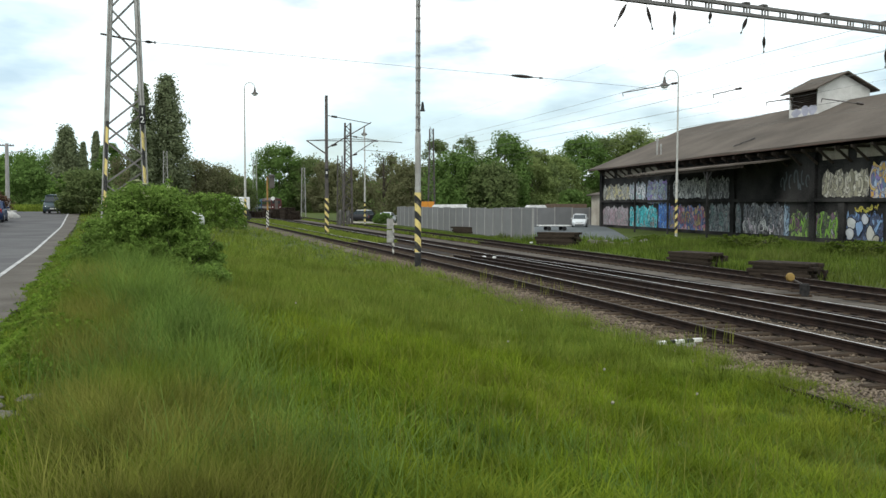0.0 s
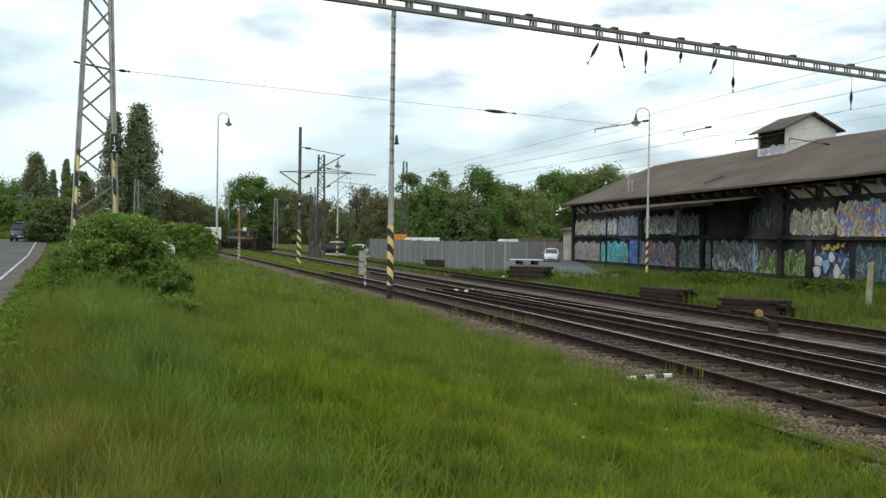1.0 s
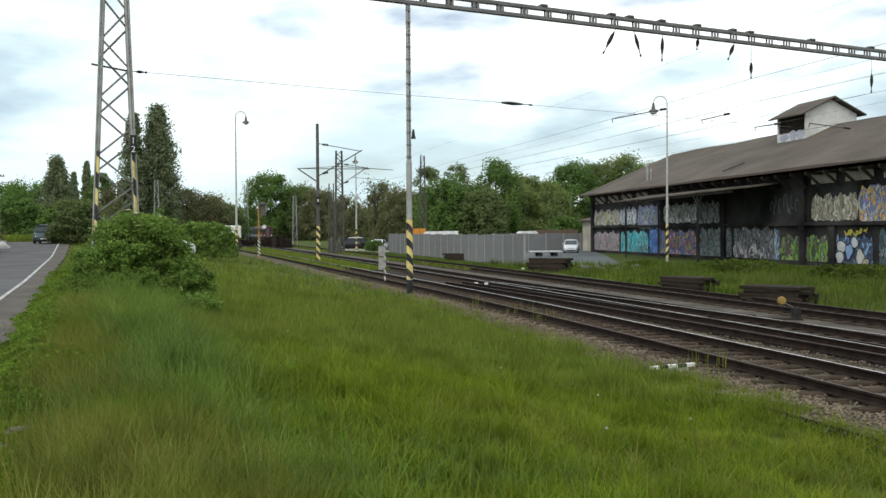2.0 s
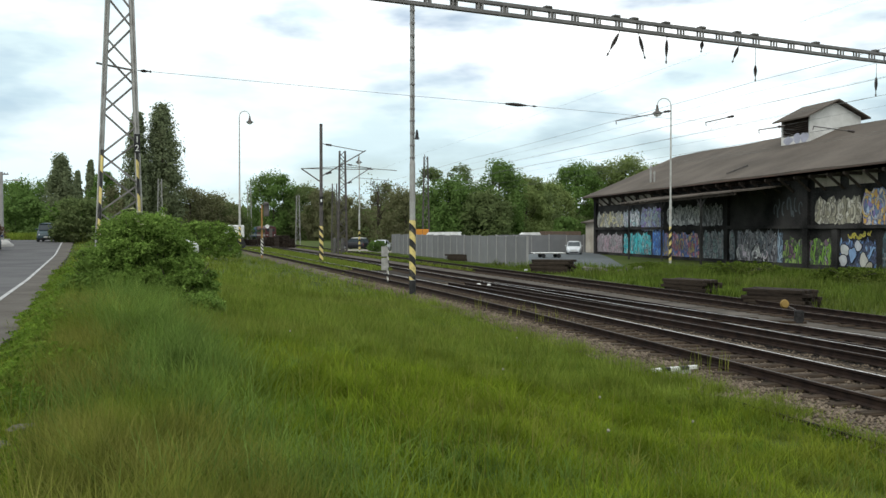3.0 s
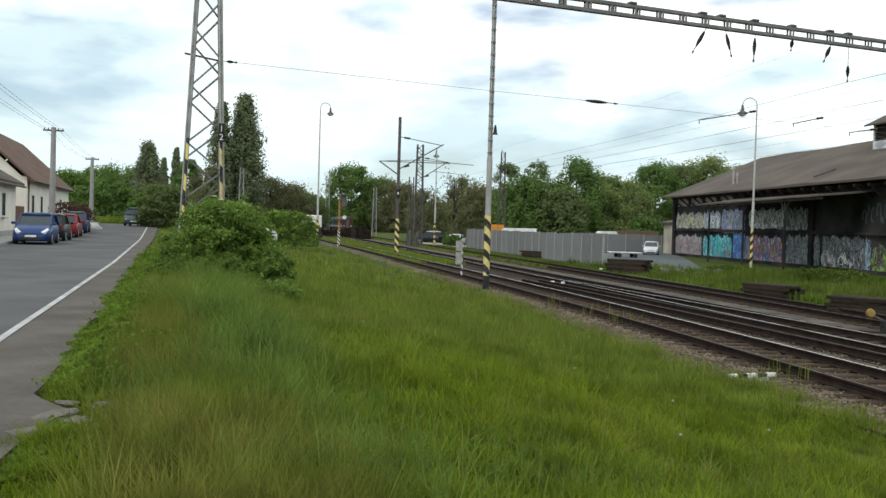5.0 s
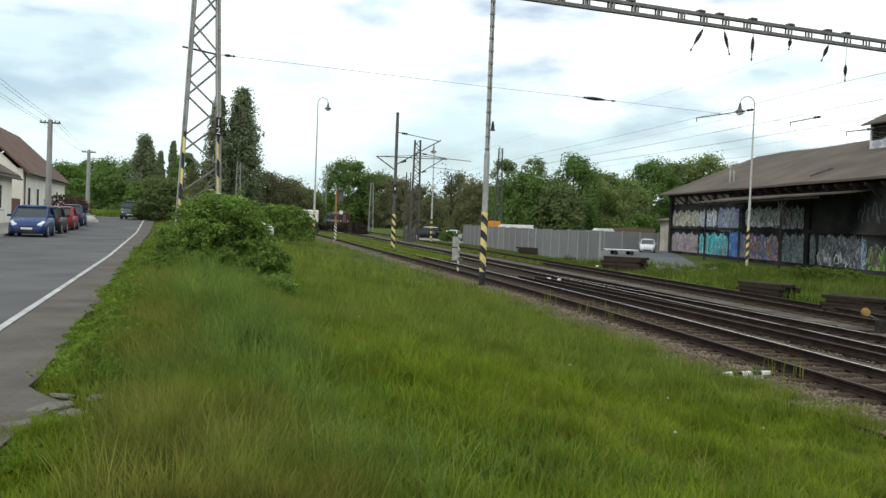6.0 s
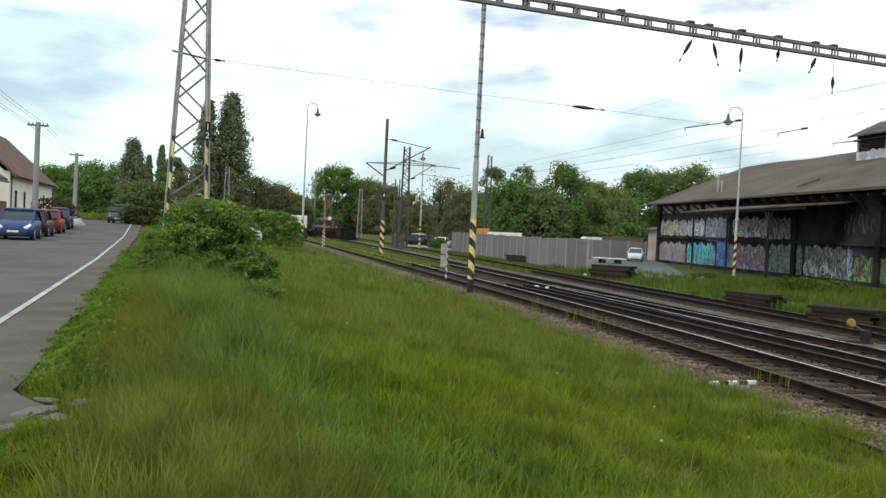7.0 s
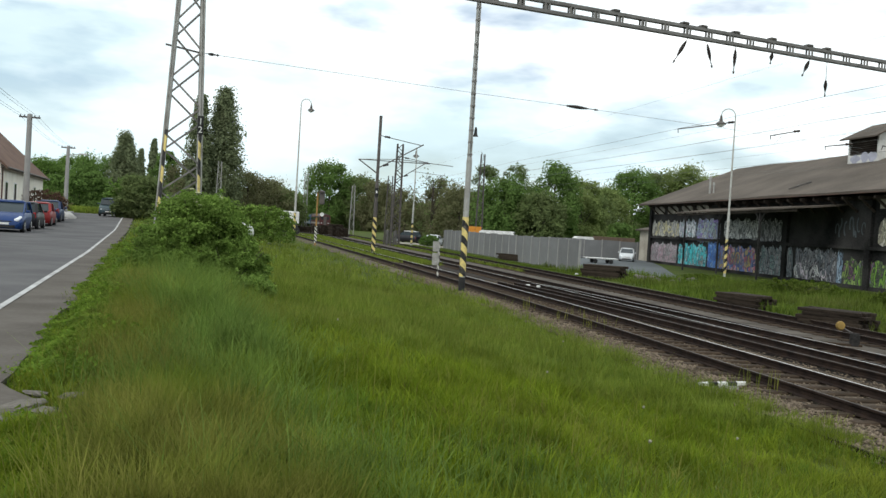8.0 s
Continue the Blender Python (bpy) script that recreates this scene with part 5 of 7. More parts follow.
def insulator(a, b, label, thick=0.68):
    """A string insulator from a to b with end wires."""
    a, b = Vector(a), Vector(b)
    d = b - a
    m = Matrix.Translation(a) @ d.to_track_quat("Z", "Y").to_matrix().to_4x4()
    L = d.length
    t = thing("insulator", Matrix.Scale(K, 4) @ m, label, "insulator", "insulators of the gantry")
    prof = [(0.010, 0.0), (0.010, L * 0.18)]
    n = 9
    for i in range(n):
        z = L * (0.20 + 0.52 * i / n)
        q = thick * (0.045 + 0.050 * math.sin(math.pi * (i + 0.5) / n))
        prof += [(q * 0.7, z), (q, z + L * 0.02), (q, z + L * 0.035), (q * 0.7, z + L * 0.05)]
    prof += [(0.022, L * 0.74), (0.014, L * 0.76), (0.014, L)]
    part("insulator_body", lathe(bmesh.new(), prof, 10), M_INSUL, t)
    part("clamp", rod(bmesh.new(), (0, 0, L * 0.92), (0, 0, L * 1.0), 0.035, 0.02, 8), M_DARKSTEEL, t)
    return t


def on_beam(s, dy=0.0, z=0.0):
    p = Vector((PX, PY, BZ)) + BEAM_DIR * s
    return Vector((p.x - BEAM_DIR.y * dy, p.y + BEAM_DIR.x * dy, p.z + z))


for s, ds, z0, z1 in ((7.06, -0.53, 0.0, -0.83), (7.71, 0.29, 0.0, -0.80), (8.87, -0.03, 0.0, -0.88), (10.35, -0.06, 0.0, -0.39), (11.96, -0.32, 0.0, -0.61), (12.68, 0.0, -0.5, -1.15), (18.68, -0.02, -0.4, -1.26)):
    insulator(on_beam(s, -0.06, z0 if z0 < 0 else 0.04), on_beam(s + ds, -0.06, z1), "brown insulator hanging from the gantry beam")
    if z0 < 0:
        drop = whole("dropper_wire", rod(bmesh.new(), K * on_beam(s, -0.06, 0.04), K * on_beam(s, -0.06, z0), 0.012, 0.012, 6), M_WIRE, "thin dropper wire under the gantry beam", "overhead wire", None, "dropper wires")


def lattice_mast(m, h, w0, w1, d0, label, stripe_z, name="lattice_mast", rise=0.62, leg=0.09, brace=0.045, steel=None, brace_steel=None):
    """Four angle legs that draw together, with crossed braces on the faces."""
    t = thing(name, m, label, "lattice mast")
    steel = steel or M_GALV

    def half(z):
        return (w0 + (w1 - w0) * z / h) / 2

    dep = d0 / w0
    for sx in (-1, 1):
        for sy in (-1, 1):
            lg = bar(bmesh.new(), (sx * half(0), sy * half(0) * dep, -0.1), (sx * half(h), sy * half(h) * dep, h), leg, leg * 0.35)
            bar(lg, (sx * half(0) , sy * half(0) * dep, -0.1), (sx * half(h), sy * half(h) * dep, h), leg * 0.35, leg)
            part("leg", lg, steel, t)
            if stripe_z and sy < 0:
                z0, z1 = stripe_z
                st = bar(bmesh.new(), (sx * (half(z0) - 0.01), sy * (half(z0) * dep + 0.05), z0), (sx * (half(z1) - 0.01), sy * (half(z1) * dep + 0.05), z1), leg * 1.1, 0.02)
                part("warning_stripes", st, M_YB_WIDE, t, "black and yellow warning stripes")
    z, i = 0.15, 0
    while z < h - rise:
        for sy in (-1, 1):
            b = bmesh.new()
            zz = z + (rise / 2 if sy > 0 else 0)
            a_ = -1 if (i + (sy > 0)) % 2 else 1
            bar(b, (a_ * half(zz), sy * half(zz) * dep, zz), (-a_ * half(zz + rise), sy * half(zz + rise) * dep, zz + rise), brace, brace * 0.8)
            part("brace", b, brace_steel or steel, t)
        for sx in (-1, 1):
            b = bmesh.new()
            a_ = -1 if i % 2 else 1
            bar(b, (sx * half(z), a_ * half(z) * dep, z), (sx * half(z + rise), -a_ * half(z + rise) * dep, z + rise), brace * 0.7, brace)
            part("brace", b, brace_steel or steel, t)
        z += rise
        i += 1
    return t


big = lattice_mast(yard(-7.56, 21.5, 0, 0, 0.4, BEAM_TURN - 6), 8.9, 1.08, 0.40, 0.62, "tall tapering grey lattice mast with warning stripes, behind the bush", (0.6, 3.65), leg=0.115, brace=0.052, rise=0.68, brace_steel=M_BRACE)
plate = box(bmesh.new(), 0.14, 0.02, 0.44, Matrix.Translation((0.385, -0.345, 3.60)))
part("number_plate", plate, M_BLACK, big, "black plate with pale marks")


def glyph(text, size):
    """A flat raised mesh of the built-in font, standing in the x-z plane."""
    cu = bpy.data.curves.new("glyph", "FONT")
    cu.body, cu.size, cu.extrude, cu.align_x = text, size, 0.004, "CENTER"
    holder = bpy.data.objects.new("glyph", cu)
    me = bpy.data.meshes.new_from_object(holder)
    bm = bmesh.new()
    bm.from_mesh(me)
    bmesh.ops.rotate(bm, verts=bm.verts, cent=(0, 0, 0), matrix=Matrix.Rotation(radians(90), 3, "X"))
    bpy.data.objects.remove(holder)
    bpy.data.curves.remove(cu)
    bpy.data.meshes.remove(me)
    return bm


for k, digit in enumerate("21"):
    gb = glyph(digit, 0.21)
    bmesh.ops.translate(gb, verts=gb.verts, vec=(0.385, -0.36, 3.64 + 0.20 * k))
    part("plate_digit", gb, M_WHITE, big, "white painted digit")
part("wire_bracket", bar(bmesh.new(), (-0.52, -0.1, 5.68), (0.34, -0.1, 5.56), 0.04, 0.04), M_DARKSTEEL, big)


def wire(name, pts, r, label, sag=0.0, group="overhead wires"):
    """A thin hanging wire through the points."""
    n = 14
    full = []
    for a, b in zip(pts, pts[1:]):
        for i in range(n):
            f = i / n
            p = K * Vector(a).lerp(Vector(b), f)
            p.z -= sag * 4 * f * (1 - f)
            full.append(p)
    full.append(K * Vector(pts[-1]))
    bm = bmesh.new()
    rings = []
    for i, p in enumerate(full):
        run = (full[min(i + 1, len(full) - 1)] - full[max(i - 1, 0)]).normalized()
        side = run.cross(Vector((0, 0, 1))).normalized()
        up = side.cross(run)
        rings.append([bm.verts.new(p + r * (side * math.cos(q) + up * math.sin(q))) for q in (0.3, 1.56, 2.81, 4.07, 5.33)])
    for a, b in zip(rings, rings[1:]):
        for q in range(5):
            bm.faces.new((a[q], a[(q + 1) % 5], b[(q + 1) % 5], b[q]))
    return whole(name, bm, M_WIRE, label, "overhead wire", None, group)


# the span wire from the lattice mast across the yard
wire("span_wire", [(-7.2, 21.6, 5.58), (-0.8, 28.3, 5.98), (2.7, 30.6, 6.03), (16.0, 40.5, 6.3)], 0.009, "thin span wire from the lattice mast over the tracks")
insulator((2.0, 30.14, 6.02), (3.4, 31.12, 6.044), "brown insulator in the span wire")
insulator((-7.14, 21.663, 5.584), (-6.90, 21.914, 5.599), "small insulator in the span wire near the mast", 0.4)


def bend(bm, pts, r, seg=8):
    for a, b in zip(pts, pts[1:]):
        rod(bm, a, b, r, r, seg)
    return bm


def street_lamp(m, h, arm, label, stripes=None, r=0.07):
    """A tube post with a swan neck and a hanging bell lamp; the arm points along +x."""
    t = thing("yard_lamp", m, label, "lamp post", "yard lamps")
    part("post", lathe(bmesh.new(), [(r * 1.25, -0.1), (r * 1.25, h * 0.38), (r * 0.95, h * 0.39), (r * 0.8, h * 0.7), (r * 0.6, h - arm * 0.6)], 10), M_PALESTEEL, t)
    pts = [(0, 0, h - arm * 0.62)]
    for i in range(7):
        a = math.pi * (1 - i / 6)
        pts.append((arm / 2 + arm / 2 * math.cos(a), 0, h - arm * 0.55 + arm * 0.5 * math.sin(a)))
    part("swan_neck", bend(bmesh.new(), pts, r * 0.45), M_PALESTEEL, t)
    z = h - arm * 0.55
    part("lamp_head", lathe(bmesh.new(), [(0.05, z), (0.07, z - 0.15), (0.10, z - 0.3), (0.26, z - 0.42), (0.27, z - 0.46), (0.1, z - 0.47)], 12, Matrix.Translation((arm, 0, 0))), M_DARKSTEEL, t)
    part("bowl", lathe(bmesh.new(), [(0.20, z - 0.47), (0.17, z - 0.55), (0.05, z - 0.6)], 12, Matrix.Translation((arm, 0, 0))), M_WHITE, t, "white glass bowl")
    if stripes:
        stripe_sleeve(t, r * 1.32, stripes[0], stripes[1], M_YB)
    return t


street_lamp(yard(12.2, 47.3, 0, 0, 0, 180), 8.75, 0.72, "pale tube lamp post with a bell lamp before the shed", (0.25, 2.0), 0.055)
street_lamp(yard(-14.5, 66.4, 0.0, 0, 0, 5), 10.6, 0.75, "tall pale swan-neck lamp post on the verge", (0.2, 2.1), 0.065)
street_lamp(yard(-6.45, 74.7, 0.0, 0, 0, 100), 8.2, 0.5, "thin pale lamp post beyond the tracks", (0.2, 1.9), 0.06)


def cantilever(t, x0, z_top, z_low, reach, drop):
    """A catenary cantilever: top tube, slanting tube, steady arm with insulators. It reaches along +x from a mast at x0."""
    part("top_tie", rod(bmesh.new(), (x0, 0, z_top), (x0 + reach, 0, z_top - 0.75 * drop), 0.022), M_DARKSTEEL, t)
    part("slant_tube", rod(bmesh.new(), (x0, 0, z_low), (x0 + reach * 1.02, 0, z_top - 0.62 * drop), 0.03), M_DARKSTEEL, t)
    part("steady_arm", rod(bmesh.new(), (x0 + reach * 0.4, 0, z_low + 0.55), (x0 + reach * 1.75, 0, z_low + 0.35), 0.018), M_DARKSTEEL, t)
    for z, sl in ((z_top, -0.2), (z_low, 0.55)):
        part("insulator", lathe(bmesh.new(), [(0.03, 0.0), (0.075, 0.05), (0.04, 0.1), (0.075, 0.16), (0.04, 0.2), (0.075, 0.27), (0.03, 0.33)], 8,
                                Matrix.Translation((x0 + 0.22, 0, z + 0.22 * sl)) @ pose(0, 0, 0, 0, 90 - 30 * sl, 0)), M_INSUL, t, "brown insulator")


mast = thing("catenary_mast", yard(-6.5, 50.6, 0, 0, 0, 10), "dark steel catenary mast with cantilever arms, striped at its foot", "catenary mast")
part("column", lathe(bmesh.new(), [(0.105, -0.1), (0.098, 3.9), (0.088, 4.0), (0.085, 7.75)], 12), M_DARKSTEEL, mast)
stripe_sleeve(mast, 0.112, 0.15, 2.05, M_YB)
part("number_plate", box(bmesh.new(), 0.2, 0.02, 0.5, Matrix.Translation((0, -0.14, 3.2))), M_BLACK, mast, "black plate with pale marks")
part("plate_mark", box(bmesh.new(), 0.08, 0.01, 0.14, Matrix.Translation((0, -0.156, 3.4))), M_WHITE, mast)
cantilever(mast, 0.05, 6.65, 4.85, 2.4, 0.55)
part("cross_arm", rod(bmesh.new(), (-1.1, 0, 5.25), (2.9, 0, 5.25), 0.022), M_DARKSTEEL, mast)
part("back_stay", rod(bmesh.new(), (-1.1, 0, 5.25), (0.0, 0, 4.5), 0.035), M_DARKSTEEL, mast)
part("tie", rod(bmesh.new(), (-1.1, 0, 5.25), (1.4, 0, 5.4), 0.015), M_DARKSTEEL, mast)

m2 = lattice_mast(yard(-7.4, 70.5, 0, 0, 0, 12), 8.0, 0.66, 0.42, 0.45, "dark lattice catenary mast beyond the first mast", None, leg=0.12, brace=0.065, rise=0.45, steel=M_DARKSTEEL)
cantilever(m2, 0.2, 7.0, 5.4, 2.0, 0.4)
m3 = lattice_mast(yard(-8.3, 73.0, 0, 0, 0, 12), 5.6, 0.5, 0.34, 0.34, "short dark lattice mast beside the track", None, leg=0.07, brace=0.04, rise=0.5, steel=M_DARKSTEEL)
M_FOOT = surface("stained_concrete", (0.15, 0.145, 0.135), (0.09, 0.088, 0.08), 1.2, 18, 0.9)
for mm in (m2, m3):
    part("footing", lathe(bmesh.new(), [(0.17, -0.1), (0.16, 1.15), (0.12, 1.22), (0.04, 1.23)], 14), M_FOOT, mm, "stained grey concrete footing")
lattice_mast(yard(-1.0, 78.0, 0, 0, 0, 12), 8.2, 0.62, 0.3, 0.4, "dark lattice mast among the trees behind the fence", None, leg=0.08, brace=0.04, rise=0.5, steel=M_DARKSTEEL)
for x, y, h in ((-30.0, 98.0, 7.4), (-24.5, 118.0, 7.8), (-18.5, 120.0, 6.5)):
    lattice_mast(yard(x, y, 0, 0, 0, 15), h, 0.6, 0.35, 0.4, "pale distant lattice catenary mast", None, leg=0.09, brace=0.04, rise=0.7)

# carrying and contact wires along the tracks; the further ones hang from the gantry's insulators
WIRE_K = 0.262
WIRES = []
for s, z, r in ((9.0, 7.0, 0.0028), (10.35, 7.5, 0.0028), (12.68, 6.45, 0.007), (16.6, 6.9, 0.007), (18.68, 6.3, 0.007), (25.0, 6.4, 0.008), (12.68, 6.80, 0.013), (12.68, 6.0, 0.011), (15.6, 6.1, 0.010), (18.68, 6.70, 0.012), (18.68, 5.8, 0.012), (22.5, 5.9, 0.010)):
    p0 = Vector((PX, PY, 0)) + BEAM_DIR * s
    c = p0.x + WIRE_K * p0.y
    wire("contact_wire", [(c - WIRE_K * y, y, z) for y in (-2, p0.y, p0.y + 34, p0.y + 68, p0.y + 110)], r * 0.8, "thin dark overhead wire along the track", 0.12)
    WIRES.append((c, z, p0.y))
# registration arms of a further gantry over the yard
for x, y, z, L, m_ in ((8.86, 39.2, 6.72, 2.25, -12), (11.95, 38.4, 6.48, 1.1, -14), (13.9, 37.7, 6.03, 0.95, -6), (16.1, 36.8, 5.9, 1.5, 20)):
    a = thing("registration_arm", yard(x, y, z, 0, m_ * 0.6, -15), "thin dark registration arm on the overhead wires", "catenary arm", "registration arms")
    cw, zw, yw = min(WIRES, key=lambda q: abs(q[0] - WIRE_K * y - x) + abs(q[1] - z))
    fw = (y - yw) / 34
    zw -= 0.12 / K * 4 * fw * (1 - fw)
    back = yard(x, y, z, 0, m_ * 0.6, -15).inverted()
    part("hanger", rod(bmesh.new(), (0, 0, 0.03), back @ (K * Vector((cw - WIRE_K * y, y, zw))), 0.006, 0.006, 6), M_WIRE, a)
    part("tube", rod(bmesh.new(), (-L / 2, 0, 0), (L / 2, 0, 0.06), 0.022), M_DARKSTEEL, a)
    part("drop", rod(bmesh.new(), (-L / 2, 0, 0.02), (-L / 2, 0, -0.16), 0.018), M_DARKSTEEL, a)
    part("insulator", lathe(bmesh.new(), [(0.03, 0), (0.06, 0.06), (0.04, 0.12), (0.06, 0.2), (0.03, 0.28)], 8, Matrix.Translation((L / 2 - 0.2, 0, 0.06)) @ pose(0, 0, 0, 0, 90, 0)), M_INSUL, a)


# ---- fence and yard ----
M_FENCE = surface("pale_fence_concrete", (0.20, 0.202, 0.202), (0.142, 0.143, 0.143), 0.8, 14, 0.9, per_object=0.35)
M_YARD = surface("yard_paving", (0.120, 0.132, 0.136), (0.085, 0.093, 0.097), 0.15, 6, 0.9)
FA, FB = Vector((6.7, 67.3, 0)), Vector((-5.9, 116.8, 0))
strip("yard_paving", [(7.4, 65.5), (7.0, 68), (1.0, 92), (-6, 118), (-8, 128)], [(13.0, 64.5), (14.5, 70), (18.0, 95), (20.5, 118), (26, 130)], 0.006, M_YARD, "bluish-grey paved yard beside the shed", "yard paving")


def fence(a, b, n, h, label):
    """Upright concrete panels between slim posts, each a little out of true."""
    d = b - a
    ang = math.degrees(math.atan2(d.y, d.x))
    t = thing("concrete_fence", pose(*a, 0, 0, ang), label, "fence")
    step = d.length / n
    for i in range(n):
        z = 0.03 * math.sin(i * 2.7)
        p = part("fence_panel", box(bmesh.new(), step - 0.14, 0.07, h, None, 0.01), M_FENCE, t)
        p.matrix_local = pose((i + 0.5) * step, 0.015 * math.sin(i * 5.1), z - 0.04, 0.6 * math.sin(i * 3.3), 0, 0.4 * math.sin(i * 1.9))
        q = part("fence_post", box(bmesh.new(), 0.13, 0.15, h + 0.04, None, 0.012), M_CONCRETE, t)
        q.location = (i * step, 0, z - 0.04)
    return t


fence(FA, FB, 21, 2.38, "long fence of plain grey concrete panels")
fence(Vector((7.5, 116, 0)), Vector((21.5, 119, 0)), 6, 2.3, "grey concrete fence at the back of the yard")
bw = whole("timber_wall", box(bmesh.new(), 6.0, 0.2, 2.75, None, 0.02), surface("brown_boards", (0.16, 0.11, 0.08), (0.10, 0.075, 0.055), 1.5, 20, 0.9, stretch=(6, 1, 1)), "low brown boarded wall behind the yard", "wall", pose(17.0, 125, -0.02, 0, 0, 12))


# ---- cars ----
def loft(bm, rings):
    vs = [[bm.verts.new(p) for p in r] for r in rings]
    k = len(vs[0])
    for a, b in zip(vs, vs[1:]):
        for i in range(k):
            bm.faces.new((a[i], a[(i + 1) % k], b[(i + 1) % k], b[i]))
    bm.faces.new(vs[0][::-1])
    bm.faces.new(vs[-1])
    bmesh.ops.recalc_face_normals(bm, faces=bm.faces)
    return bm


def body_ring(x, zl, zm, zh, w):
    return [(x, -w * 0.94, zl), (x, -w, zm), (x, -w * 0.97, zh - 0.06), (x, -w * 0.84, zh), (x, w * 0.84, zh), (x, w * 0.97, zh - 0.06), (x, w, zm), (x, w * 0.94, zl)]


def car_paint(name, col):
    m, n, l, p = node_mat(name)
    p.inputs["Base Color"].default_value = (*col, 1)
    p.inputs["Roughness"].default_value = 0.28
    p.inputs["Coat Weight"].default_value = 0.12
    p.inputs["Specular IOR Level"].default_value = 0.3
    nz = n.new("ShaderNodeTexNoise")
    nz.inputs["Scale"].default_value = 14
    mr = n.new("ShaderNodeMapRange")
    mr.inputs["To Min"].default_value, mr.inputs["To Max"].default_value = 0.32, 0.5
    l.new(nz.outputs["Fac"], mr.inputs["Value"])
    l.new(mr.outputs["Result"], p.inputs["Roughness"])
    return m


M_LAMPGLASS = surface("clear_lamp_glass", (0.75, 0.78, 0.8), (0.6, 0.62, 0.65), 8, 30, 0.12, bump=0)
M_TAIL = surface("red_lamp_glass", (0.35, 0.02, 0.02), (0.25, 0.015, 0.015), 8, 30, 0.15, bump=0)
M_RIM = surface("alloy_rim", (0.5, 0.5, 0.52), (0.35, 0.35, 0.36), 6, 30, 0.35, metal=0.8, bump=0)


def car(m, L, W, H, paint_mat, label, estate=False, van=False, name="car"):
    """A parked car; its front looks along +x."""
    t = thing(name, m, label, "car", "parked cars")
    h, w = L / 2, W / 2
    bon, waist = (0.62 * H, 0.64 * H)
    b = loft(bmesh.new(), [body_ring(-h, 0.30, 0.5, 0.60 * H, w * 0.82), body_ring(-h + 0.12, 0.18, 0.55, waist, w * 0.94), body_ring(-h + 0.6, 0.16, 0.6, waist + 0.02, w), body_ring(0, 0.16, 0.6, waist, w),
                           body_ring(h - 0.98, 0.16, 0.58, bon + 0.02, w), body_ring(h - 0.62, 0.16, 0.54, bon - 0.07, w * 0.985), body_ring(h - 0.32, 0.16, 0.48, bon - 0.17, w * 0.94), body_ring(h - 0.14, 0.17, 0.44, bon - 0.28, w * 0.86), body_ring(h - 0.04, 0.19, 0.42, bon - 0.40, w * 0.76), body_ring(h, 0.24, 0.38, bon - 0.47, w * 0.66)])
    body = part("body", b, paint_mat, t, "", True)
    rear_top = -h + (0.25 if van else 0.45 if estate else 0.75)
    rear_low = -h + (0.08 if van else 0.12 if estate else 0.25)
    front_top, front_low = h - (1.25 if van else 1.92), h - (0.75 if van else 0.98)

    zl, zt = waist - 0.03, H
    c = bmesh.new()
    p = {}
    for k_, x, z, ww in (("rl", rear_low, zl, w * 0.9), ("rt", rear_top, zt - 0.05, w * 0.80), ("ft", front_top, zt - 0.05, w * 0.80), ("fl", front_low, zl, w * 0.88)):
        p[k_] = [c.verts.new((x, s * ww, z)) for s in (-1, 1)]
    for s in (0, 1):
        c.faces.new([p[k_][s] for k_ in ("rl", "fl", "ft", "rt")])
    for a_, b_ in (("fl", "ft"), ("ft", "rt"), ("rt", "rl"), ("rl", "fl")):
        c.faces.new((p[a_][0], p[a_][1], p[b_][1], p[b_][0]))
    bmesh.ops.recalc_face_normals(c, faces=c.faces)
    bmesh.ops.bevel(c, geom=c.edges[:], offset=0.03, segments=2, affect="EDGES")
    part("window_glass", c, M_GLASS, t, "dark tinted glass")
    r = loft(bmesh.new(), [[(rear_top - 0.05, -w * 0.66, zt - 0.06), (rear_top - 0.05, w * 0.66, zt - 0.06), (rear_top - 0.05, w * 0.62, zt - 0.01), (rear_top - 0.05, -w * 0.62, zt - 0.01)],
                           [((rear_top + front_top) / 2, -w * 0.80, zt - 0.05), ((rear_top + front_top) / 2, w * 0.80, zt - 0.05), ((rear_top + front_top) / 2, w * 0.62, zt + 0.05), ((rear_top + front_top) / 2, -w * 0.62, zt + 0.05)],
                           [(front_top + 0.10, -w * 0.79, zt - 0.08), (front_top + 0.10, w * 0.79, zt - 0.08), (front_top + 0.10, w * 0.64, zt + 0.005), (front_top + 0.10, -w * 0.64, zt + 0.005)]])
    part("roof", r, paint_mat, t, "", True)
    for s in (-1, 1):
        part("front_pillar", bar(bmesh.new(), (front_low + 0.03, s * w * 0.885, zl), (front_top + 0.02, s * w * 0.80, zt - 0.04), 0.06, 0.05), paint_mat, t)
        part("rear_pillar", bar(bmesh.new(), (rear_low, s * w * 0.905, zl), (rear_top, s * w * 0.80, zt - 0.05), 0.16, 0.05), paint_mat, t)
        part("middle_pillar", bar(bmesh.new(), (0.0, s * w * 0.905, zl), (-0.05, s * w * 0.805, zt - 0.04), 0.08, 0.03), paint_mat, t)
        part("wing_mirror", box(bmesh.new(), 0.12, 0.2, 0.13, Matrix.Translation((front_low - 0.15, s * (w + 0.07), zl + 0.02)), 0.03), paint_mat, t)
        hl = box(bmesh.new(), 0.46, 0.30, 0.16, Matrix.Translation((h - 0.30, s * w * 0.70, 0.56)) @ pose(0, 0, 0, s * 6, 24, -s * 24), 0.05)
        part("headlight", hl, M_LAMPGLASS, t, "clear headlight")
